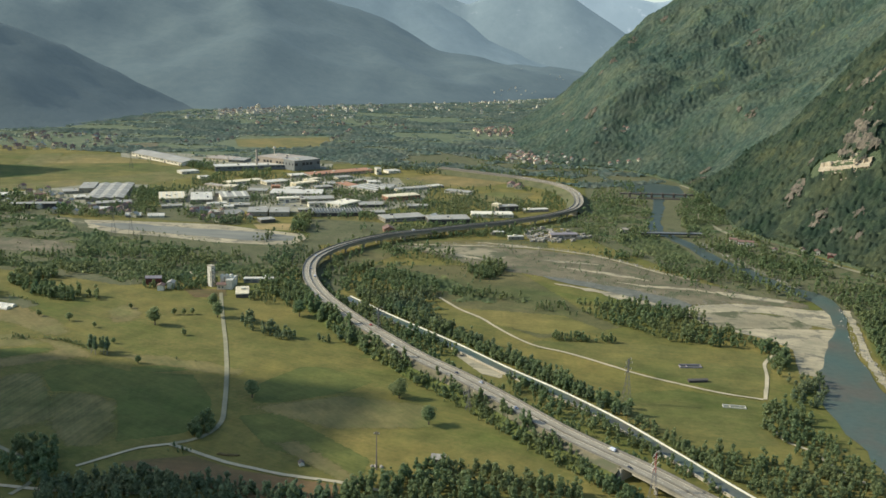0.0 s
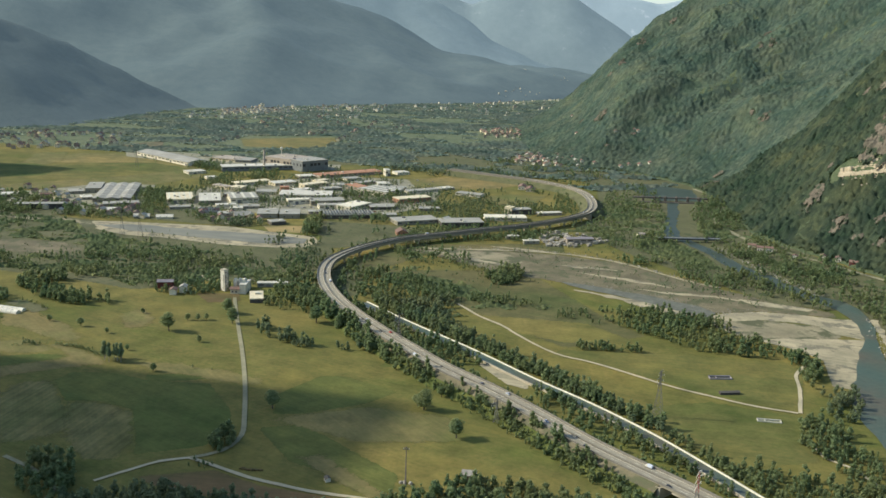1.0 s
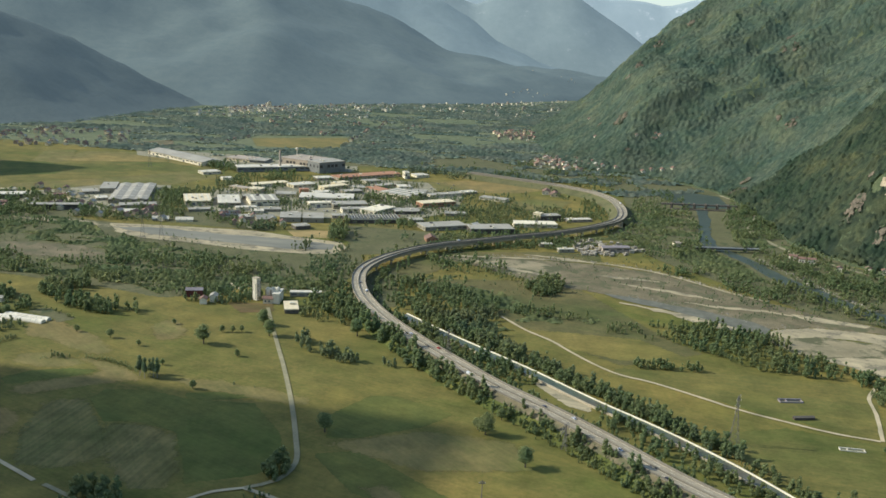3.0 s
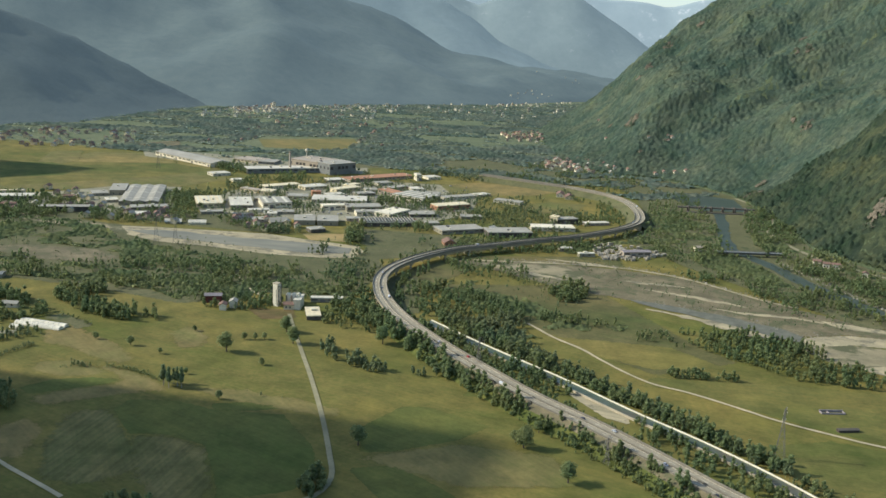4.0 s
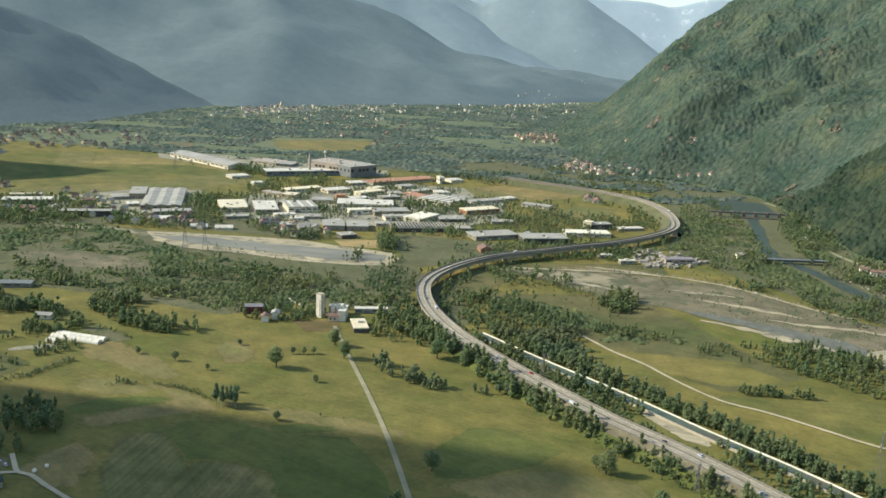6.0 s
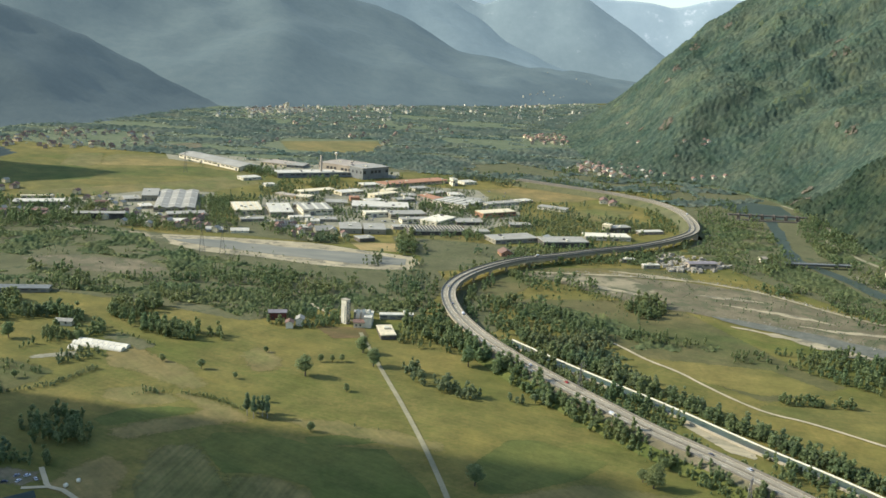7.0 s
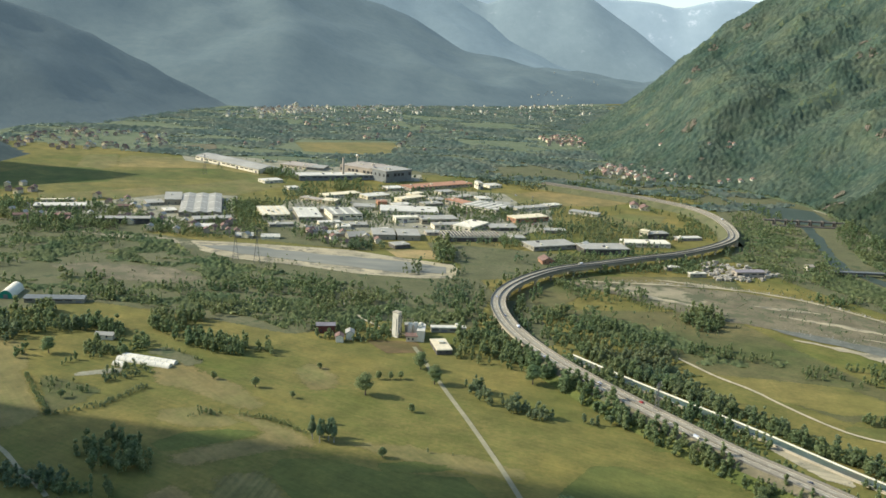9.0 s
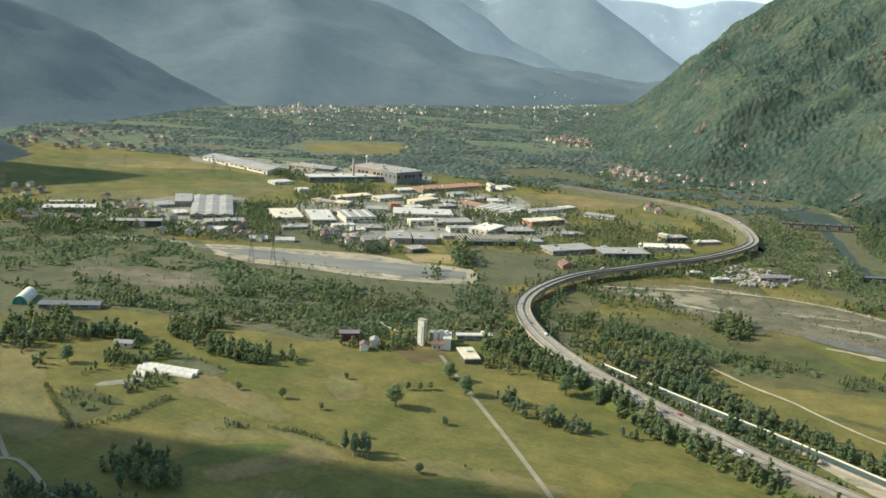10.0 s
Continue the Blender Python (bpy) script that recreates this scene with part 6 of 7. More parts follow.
def canopy(name, xs, ys, base, keep, low, cell, tall, seed, mat, label):
    """A closed forest roof: rounded crowns side by side, each with its own height and tint."""
    r = np.random.default_rng(seed)
    X, Y = np.meshgrid(xs, ys)
    jitter = r.uniform(0, 1, (4, 512, 512))
    crown, tint = np.full(X.shape, 0.0), np.full(X.shape, 0.2)
    for du in (-1, 0, 1):
        for dv in (-1, 0, 1):
            cu, cv = np.floor(X / cell).astype(int) + du, np.floor(Y / cell).astype(int) + dv
            ju, jv, jh, jt = jitter[:, cu % 512, cv % 512]
            d = np.hypot(X - (cu + ju) * cell, Y - (cv + jv) * cell) / (cell * (0.52 + 0.3 * jh))
            h = tall * (0.35 + 0.75 * jh ** 1.5) * (1 - d ** 2)
            tint = np.where(h > crown, jt, tint)
            crown = np.maximum(crown, h)
    x, y = X.ravel() + r.normal(0, cell * 0.05, X.size), Y.ravel() + r.normal(0, cell * 0.05, X.size)
    z, sel = base(x, y), keep(x, y)
    z = z + crown.ravel() * low(x, y) + r.normal(0, tall * 0.05, len(x))
    idx = np.arange(X.size).reshape(X.shape)
    f = np.stack([idx[:-1, :-1], idx[:-1, 1:], idx[1:, 1:], idx[1:, :-1]], -1).reshape(-1, 4)
    f = f[sel[f].all(1)]
    used, f = np.unique(f, return_inverse=True)
    me = mesh_from(name, np.c_[x, y, z][used], f.reshape(-1, 4), mat, True)
    me.attributes.new("tint", "FLOAT", "POINT").data.foreach_set("value", tint.ravel()[used].astype(np.float32))
    tagged(new(name, me), label, "forest", kind="stuff")


def hill_keep(x, y):
    ok = inside(FOOT_R + CLOSE_R, x, y) & (foot_distance(FOOT_R, x, y) < 560)
    z = slope_at(x, y)
    return ok & on_slope(x, y, z)


def hill_low(x, y):
    return np.interp(clearing(x, y), [0.25, 0.5], [1.0, 0.2])


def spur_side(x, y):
    """How far a plan point lies on the near spur, whose forest is darker, shade painted in."""
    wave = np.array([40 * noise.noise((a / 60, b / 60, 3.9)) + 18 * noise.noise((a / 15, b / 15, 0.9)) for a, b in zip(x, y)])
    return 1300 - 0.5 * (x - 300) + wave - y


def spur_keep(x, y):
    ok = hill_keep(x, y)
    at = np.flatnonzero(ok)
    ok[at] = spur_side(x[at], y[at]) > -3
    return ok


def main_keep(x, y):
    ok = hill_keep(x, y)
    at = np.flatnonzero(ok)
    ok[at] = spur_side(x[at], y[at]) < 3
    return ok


canopy("hillside_forest", np.arange(285, 900, 1.7), np.arange(480, 1330, 1.7), slope_at, spur_keep, hill_low, 4.0, 6.6, 6, LEAVES_DARK, "dark forest canopy covering the near spur, with shade painted in")
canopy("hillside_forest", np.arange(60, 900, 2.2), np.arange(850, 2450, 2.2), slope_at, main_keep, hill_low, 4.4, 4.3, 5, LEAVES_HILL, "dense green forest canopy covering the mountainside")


# low thickets of the river scrub
THICKETS = [[(-614, 946), (-525, 973), (-438, 932), (-412, 895), (-315, 843), (-258, 822), (-240, 814), (-296, 779), (-363, 779), (-385, 830), (-451, 850), (-508, 832), (-600, 850)],
            [(-500, 800), (-408, 789), (-362, 772), (-295, 772), (-239, 815), (-196, 813), (-165, 770), (-168, 732), (-235, 737), (-240, 712), (-291, 700), (-318, 721), (-359, 731), (-396, 737), (-434, 742), (-470, 745), (-531, 779)],
            [(130, 960), (150, 890), (200, 780), (218, 790), (205, 900), (182, 970), (205, 1040), (222, 1120), (185, 1180), (150, 1200), (132, 1080)],
            [(226, 1000), (250, 930), (262, 850), (285, 790), (320, 760), (310, 690), (300, 640), (330, 640), (370, 740), (335, 845), (285, 960), (296, 1200), (300, 1290), (262, 1160)],
            [(-120, 870), (-60, 892), (40, 950), (95, 1000), (130, 1010), (140, 930), (118, 945), (40, 925), (-60, 876)],
            [(-118, 735), (-112, 790), (-60, 800), (-20, 740), (20, 690), (45, 690), (30, 670), (-25, 655), (-60, 640)]]


def thicket_keep(x, y):
    ok = np.zeros(len(x), bool)
    for plot in THICKETS:
        ok |= inside(plot, x, y)
    at = np.flatnonzero(ok)
    gap = np.array([noise.noise((a / 40, b / 24, 5.5)) + 0.7 * noise.noise((a / 11, b / 11, 0.4)) for a, b in zip(x[at], y[at])])
    ok[at] = gap < 0.12
    at = np.flatnonzero(ok)
    ok[at] &= free_of_buildings(x[at], y[at], 3) & ~near_road(x[at], y[at], 12) & (foot_distance(CANAL, x[at] + 2.6, y[at] + 2.2) > 8) & ~inside([(49, 953), (69, 968), (115, 948), (118, 930), (93, 902), (54, 900)], x[at], y[at])
    return ok


def thicket_low(x, y):
    """Thickets sink to the ground towards their gaps."""
    return np.array([np.interp(noise.noise((a / 40, b / 24, 5.5)) + 0.7 * noise.noise((a / 11, b / 11, 0.4)), [-0.3, 0.1], [1.0, 0.35]) for a, b in zip(x, y)])


for lo_x, hi_x, lo_y, hi_y, step in ((-620, -160, 700, 980, 1.25), (-125, 375, 640, 1290, 1.6)):
    canopy("thicket", np.arange(lo_x, hi_x, step), np.arange(lo_y, hi_y, step), lambda x, y: np.full(len(x), -0.25), thicket_keep, thicket_low, 2.7, 3.1, 19, LEAVES_SCRUB, "low green thickets of the river scrub")

# woods on the floor of the far valley
VALLEY_WOODS = [(-900, 1500), (-640, 1480), (-560, 1460), (-240, 1420), (-60, 1400), (60, 1330), (135, 1260), (180, 1130), (230, 1200), (290, 1330), (225, 1440), (130, 1480), (95, 1560), (80, 1700), (70, 2050), (140, 2350), (420, 2560), (420, 3200), (-36, 2830), (-408, 2580), (-660, 2370), (-850, 2150), (-960, 1720)]


def valley_keep(x, y):
    ok = inside(VALLEY_WOODS, x, y)
    at = np.flatnonzero(ok)
    gap = np.array([noise.noise((a / 170, b / 50, 8.8)) + 0.5 * noise.noise((a / 30, b / 30, 1.2)) for a, b in zip(x[at], y[at])])
    ok[at] = gap < np.interp(y[at], [1450, 1750, 2200], [0.3, 0.24, 0.2])
    for plot in OPEN:
        ok &= ~inside(plot, x, y)
    for plot in HAMLETS:
        at = np.flatnonzero(ok & inside(plot, x, y))
        ok[at] = np.array([noise.noise((a / 14, b / 10, 6.1)) for a, b in zip(x[at], y[at])]) < -0.2
    at = np.flatnonzero(ok)
    ok[at] &= free_of_buildings(x[at], y[at], 4) & (foot_distance(HIGHWAY, x[at], y[at]) > 16) & ~inside([(150, 1000), (150, 1240), (290, 1330), (300, 1000)], x[at], y[at])
    return ok


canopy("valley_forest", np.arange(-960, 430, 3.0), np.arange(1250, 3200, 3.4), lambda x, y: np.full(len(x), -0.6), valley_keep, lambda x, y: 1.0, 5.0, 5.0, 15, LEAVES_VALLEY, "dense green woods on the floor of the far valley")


# single trees of the meadows
def tree_thing(seed, height, spread):
    r = np.random.default_rng(seed)
    ob = tagged(new("tree"), "broad green broadleaf tree standing in a meadow", "tree", "meadow trees")
    tv, tf = trunk_arrays(height * 0.6, height * 0.03, 7)
    for k in range(4):
        a = r.uniform(0, 6.28)
        lv, lf = trunk_arrays(height * 0.4, height * 0.014, 4)
        m = np.array(pose(0, 0, height * 0.25, 0, 40, math.degrees(a)))
        tf = np.vstack([tf, lf + len(tv)])
        tv = np.vstack([tv, lv @ m[:3, :3].T + m[:3, 3]])
    part("trunk", mesh_from("trunk", tv, tf, BARK), ob)
    v, f = crown_arrays(r, 1500, height, spread, height * 0.16, height * 0.032, 11)
    part("crown", mesh_from("crown", v, f, LEAVES), ob)
    return ob


TREES = [tree_thing(s, 11, 4.2) for s in (1, 2, 3, 4)]
SPOTS = [(-225, 596, 1.15), (-126, 474, 0.95), (-43, 482, 1.05), (-47, 487, 0.58), (-34, 501, 0.58), (-24, 447, 0.95), (-196, 641, 1.0), (-187, 618, 1.0),
         (-313, 606, 0.43), (-287, 598, 0.54), (-256, 632, 0.36), (-220, 621, 0.43), (-213, 622, 0.40), (-207, 623, 0.43), (-198, 576, 0.43), (-209, 521, 0.47), (-419, 632, 0.90), (-384, 568, 0.43), (-375, 635, 0.58), (-129, 627, 1.1), (-238, 555, 0.36), (-264, 586, 0.36)]
for i, (px, py, s) in enumerate(SPOTS):
    t = TREES[i % 4]
    m = pose(px, py, 0, 0, 0, i * 73) @ Matrix.Scale(s, 4)
    if i < 4:
        t.matrix_basis = m
    else:
        copy_thing(t, pose(px, py, 0, 0, 0, i * 73)).scale = (s, s, s)


# a clump of tall slender trees with pale stems at a field corner
slender = tagged(new("birch_tree"), "tall slender pale-green birch tree at a field corner", "tree", "birch clump")
r = np.random.default_rng(8)
tv, tf = trunk_arrays(9.0, 0.2, 7)
part("trunk", mesh_from("trunk", tv, tf, PAINT["stone"]), slender)
v, f = crown_arrays(r, 900, 12.5, 1.9, 2.6, 0.34, 9)
part("crown", mesh_from("crown", v, f, LEAVES_PALE), slender)
for k, (px, py) in enumerate([(-241, 533), (-237, 536), (-245, 536), (-234, 534), (-240, 539), (-246, 540), (-236, 540)]):
    s = r.uniform(0.75, 1.05)
    if k == 0:
        slender.matrix_basis = pose(px, py, 0)
    else:
        copy_thing(slender, pose(px, py, 0, 0, 0, k * 51)).scale = (s, s, s)


# ---- the motorway's furniture ----
def along(line3, s):
    d = np.r_[0, np.cumsum(np.hypot(*np.diff(line3[:, :2], axis=0).T))]
    return np.array([np.interp(s, d, line3[:, i]) for i in range(2)]).T, d[-1]


for off, name, high in ((-5.42, "guard_rail", 0.85), (5.42, "parapet", 1.35), (0.0, "central_barrier", 0.95)):
    v, f = sweep(deck, [(off - 0.14, 0.0), (off - 0.14, high), (off + 0.14, high), (off + 0.14, 0.0)])
    part(name, mesh_from(name, v, f, RAIL), motorway)
for off in (-5.05, -0.6, 0.6, 5.05):
    v, f = sweep(deck, [(off - 0.1, 0.006), (off + 0.1, 0.006)], closed=False)
    part("edge_line", mesh_from("edge_line", v, f, WHITE), motorway)
fine_line = smooth_line(HIGHWAY, 1.0)
length = np.r_[0, np.cumsum(np.hypot(*np.diff(fine_line, axis=0).T))]
nside = side_ways(fine_line)
dash = []
for off in (-2.8, 2.8):
    for s in np.arange(2, length[-1] - 6, 10):
        i, j = np.searchsorted(length, s), np.searchsorted(length, s + 4)
        a, b, q = fine_line[i] + nside[i] * off, fine_line[j] + nside[j] * off, nside[i] * 0.09
        dash.append((np.array([(*(a - q), 7.008), (*(a + q), 7.008), (*(b + q), 7.008), (*(b - q), 7.008)]), np.array([(0, 1, 2, 3)])))
tagged(part("lane_dashes", mesh_from("lane_dashes", *joined(dash), WHITE), motorway), kind="stuff")

# embankment where the road runs on a bank, piers where it is carried
def stretch(lo, hi):
    return deck[lo:hi]


bank_from, bank_to = int(np.argmin(np.hypot(line[:, 0] - 75, line[:, 1] - 399))), int(np.argmin(np.hypot(line[:, 0] + 128, line[:, 1] - 684)))
v, f = sweep(stretch(bank_from, bank_to), [(-15.5, -7.0), (-6.2, -0.9), (6.2, -0.9), (15.5, -7.0)])
part("embankment", mesh_from("embankment", v, f, COVER["deep"]), motorway)
v, f = sweep(stretch(bank_from, bank_to), [(-9.4, -2.9), (-6.3, -0.82), (-5.6, -0.3)], closed=False)
part("verge", mesh_from("verge", v, f, COVER["bare"]), motorway, "bare brown earth verge")
bank2 = int(np.argmin(np.hypot(line[:, 0] - 110, line[:, 1] - 1050)))
v, f = sweep(stretch(bank2, len(deck)), [(-15.5, -7.0), (-6.2, -0.9), (6.2, -0.9), (15.5, -7.0)])
part("embankment", mesh_from("embankment", v, f, COVER["scrub"]), motorway)
for i in (bank_from, bank_to - 1, bank2):
    d = line[i + 1] - line[i]
    p = part("abutment", mesh_from("abutment", *joined([box(-1.2, 1.2, -6.8, 6.8, -7.2, -1.05)]), CONCRETE), motorway)
    p.matrix_basis = pose(line[i, 0], line[i, 1], 7.0, 0, 0, math.degrees(math.atan2(d[1], d[0])))
for lo, hi in ((0, bank_from), (bank_to, bank2)):
    for off in (-4.3, -1.7, 1.7, 4.3):
        v, f = sweep(stretch(lo, hi), [(off - 0.4, -2.4), (off - 0.4, -1.1), (off + 0.4, -1.1), (off + 0.4, -2.4)])
        part("girder", mesh_from("girder", v, f, CONCRETE), motorway)
    ss = np.r_[0, np.cumsum(np.hypot(*np.diff(line[lo:hi], axis=0).T))]
    for s in np.arange(8, ss[-1], 28):
        i = lo + int(np.searchsorted(ss, s))
        i = min(i, hi - 2)
        d = line[i + 1] - line[i]
        turn = math.degrees(math.atan2(d[1], d[0]))
        v, f = joined([box(-0.9, 0.9, -5.2, 5.2, -3.6, -2.4), box(-0.7, 0.7, -3.9, -2.7, -7.2, -3.6), box(-0.7, 0.7, 2.7, 3.9, -7.2, -3.6)])
        p = part("pier", mesh_from("pier", v, f, CONCRETE), motorway)
        p.matrix_basis = pose(line[i, 0], line[i, 1], 7.0, 0, 0, turn)


# ---- vehicles ----
GLASS = plain("car_window", (0.03, 0.035, 0.04), 0.1)
RUBBER = plain("tyre_rubber", (0.025, 0.025, 0.025), 0.9)
LAMP = plain("head_lamp", (0.75, 0.75, 0.7), 0.2)


def wheel(x, y, r, parent):
    a = np.linspace(0, 2 * math.pi, 12, endpoint=False)
    v = np.vstack([np.c_[x + r * np.cos(a), np.full(12, yy), r + r * np.sin(a)] for yy in (y - 0.13, y + 0.13)]).tolist()
    f = [list(range(12))[::-1], list(range(12, 24))] + [[j, (j + 1) % 12, 12 + (j + 1) % 12, 12 + j] for j in range(12)]
    ob = part("wheel", mesh_from("wheel", v, f, RUBBER), parent)
    s = 0.135 if y > 0 else -0.135
    v = [(x + 0.6 * r * math.cos(q), y + s, r + 0.6 * r * math.sin(q)) for q in a] + [(x, y + s * 1.15, r)]
    f = [[j, (j + 1) % 12, 12] if y < 0 else [(j + 1) % 12, j, 12] for j in range(12)]
    part("rim", mesh_from("rim", v, f, STEEL), ob)


def car(x, y, turn, colour, label):
    ob = tagged(new("car"), label, "car", "road traffic")
    ob.matrix_basis = pose(x, y, 7.0, 0, 0, turn) @ Matrix.Scale(1 / PLAN, 4)
    m = plain("car_paint", colour, 0.3)
    v, f = prism([(-2.1, 0.3), (2.1, 0.3), (2.15, 0.75), (1.2, 0.95), (-2.0, 1.0), (-2.15, 0.7)], -0.85, 0.85)
    part("body", mesh_from("body", v.tolist(), f, m), ob)
    v, f = prism([(-1.9, 1.0), (1.15, 0.97), (0.45, 1.45), (-1.4, 1.47)], -0.72, 0.72)
    part("cabin", mesh_from("cabin", v.tolist(), f, GLASS), ob)
    v, f = box(-1.35, 0.4, -0.7, 0.7, 1.47, 1.52)
    part("roof", mesh_from("roof", v, f, m), ob)
    for wx in (-1.3, 1.3):
        for wy in (-0.8, 0.8):
            wheel(wx, wy, 0.32, ob)
    for wy in (-0.6, 0.6):
        v, f = box(2.1, 2.17, wy - 0.18, wy + 0.18, 0.55, 0.72)
        part("headlight", mesh_from("headlight", v, f, LAMP), ob)
    return ob


def truck(x, y, turn, colour, label):
    ob = tagged(new("truck"), label, "truck", "road traffic")
    ob.matrix_basis = pose(x, y, 7.0, 0, 0, turn) @ Matrix.Scale(1 / PLAN, 4)
    m = plain("truck_paint", colour, 0.4)
    v, f = box(-2.9, 1.0, -1.0, 1.0, 0.7, 2.5)
    part("cargo_box", mesh_from("cargo_box", v, f, m), ob)
    v, f = prism([(1.1, 0.5), (2.9, 0.5), (2.9, 1.2), (2.4, 2.0), (1.1, 2.1)], -0.95, 0.95)
    part("cab", mesh_from("cab", v.tolist(), f, WHITE), ob)
    v, f = prism([(2.92, 1.22), (2.97, 1.22), (2.48, 1.95), (2.42, 1.95)], -0.85, 0.85)
    part("windscreen", mesh_from("windscreen", v.tolist(), f, GLASS), ob)
    v, f = box(-2.8, 2.6, -0.5, 0.5, 0.4, 0.7)
    part("chassis", mesh_from("chassis", v, f, RUBBER), ob)
    for wx in (-1.9, 2.0):
        for wy in (-0.9, 0.9):
            wheel(wx, wy, 0.36, ob)


CARS = [(0.075, 4.1, "t", (0.75, 0.74, 0.7)), (0.062, -4.1, "c", (0.05, 0.05, 0.055)), (0.10, -4.1, "c", (0.06, 0.06, 0.07)), (0.125, -1.65, "c", (0.6, 0.6, 0.6)), (0.155, 4.1, "c", (0.7, 0.7, 0.68)), (0.17, 1.65, "c", (0.1, 0.1, 0.12)), (0.215, -4.1, "t", (0.7, 0.68, 0.62)), (0.25, 4.1, "c", (0.5, 0.06, 0.05)), (0.275, 1.65, "c", (0.7, 0.7, 0.7)),
        (0.31, -4.1, "c", (0.65, 0.65, 0.66)), (0.355, 4.1, "t", (0.72, 0.7, 0.66)), (0.375, 1.65, "c", (0.3, 0.3, 0.32)), (0.41, -1.65, "c", (0.7, 0.7, 0.7)), (0.45, 4.1, "c", (0.05, 0.07, 0.12)), (0.52, -4.1, "t", (0.66, 0.64, 0.6)), (0.6, 4.1, "c", (0.68, 0.68, 0.66)), (0.7, -4.1, "c", (0.6, 0.6, 0.6)), (0.78, 4.1, "t", (0.7, 0.7, 0.68))]
for share, off, what, colour in CARS:
    i = int(np.searchsorted(length, share * length[-1]))
    d = fine_line[i + 1] - fine_line[i]
    p = fine_line[i] + nside[i] * off
    turn = math.degrees(math.atan2(d[1], d[0])) + (180 if off < 0 else 0)
    if what == "c":
        car(p[0], p[1], turn, colour, ("dark" if colour[0] < 0.2 else "pale" if colour[0] > 0.55 else "coloured") + " car driving along the motorway")
    else:
        truck(p[0], p[1], turn, colour, "white box truck driving along the motorway")


# cars parked in the yards of the works
r = np.random.default_rng(77)
PARKED = [car(-200, 1150, 20, c, label) for c, label in (((0.72, 0.7, 0.66), "white car parked in a works yard"), ((0.35, 0.35, 0.36), "silver car parked in a works yard"), ((0.06, 0.06, 0.07), "dark car parked in a works yard"), ((0.4, 0.07, 0.05), "red car parked in a works yard"))]
parked = 0
while parked < 110:
    x, y = r.uniform(-380, -60), r.uniform(1015, 1290)
    if not inside(WORKS, np.array([x]), np.array([y]))[0] or not free_of_buildings(np.array([x]), np.array([y]), 3.0)[0] or noise.noise((x / 25, y / 25, 4.0)) < 0.05:
        continue
    m = pose(x, y, 0.3, 0, 0, 18 + 90 * r.integers(2) + r.normal(0, 4)) @ Matrix.Scale(1 / PLAN, 4)
    k = min(parked, 3) if parked < 4 else int(r.choice(4, p=(0.5, 0.25, 0.17, 0.08)))
    if parked < 4:
        PARKED[k].matrix_basis = m
    else:
        copy_thing(PARKED[k], m @ Matrix.Scale(PLAN, 4))
    parked += 1
for x, y, turn, colour, label in ((-329, 458, 60, (0.3, 0.3, 0.31), "silver car parked in a farm yard"), (-324.5, 458.5, 40, (0.72, 0.7, 0.66), "white van parked in a farm yard"), (-319.5, 456, 130, (0.72, 0.7, 0.66), "white car parked in a farm yard"),
                                 (-326, 453.5, 75, (0.72, 0.7, 0.66), "white car parked beside a farm shed"), (-331.5, 452, 20, (0.06, 0.06, 0.07), "dark car parked beside a farm shed")):
    car(x, y, turn, colour, label).matrix_basis = pose(x, y, 0.07, 0, 0, turn) @ Matrix.Scale(1 / PLAN, 4)
for ob in scene.objects:
    if ob.get("category") == "car" and "parked" in ob.get("label", ""):
        ob["group"] = "parked cars"


# ---- pylons and poles ----
def bar(a, b, r):
    """A thin square bar between two points."""
    a, b = Vector(a), Vector(b)
    d = (b - a).normalized()
    u = d.cross(Vector((0.31, 0.95, 0.07))).normalized() * r
    w = d.cross(u).normalized() * r
    v = np.array([tuple(p + s * u + t * w) for p in (a, b) for s, t in ((-1, -1), (1, -1), (1, 1), (-1, 1))])
    return v, np.array([(0, 1, 5, 4), (1, 2, 6, 5), (2, 3, 7, 6), (3, 0, 4, 7), (3, 2, 1, 0), (4, 5, 6, 7)])


RED = plain("red_tower_paint", (0.42, 0.06, 0.04), 0.6)


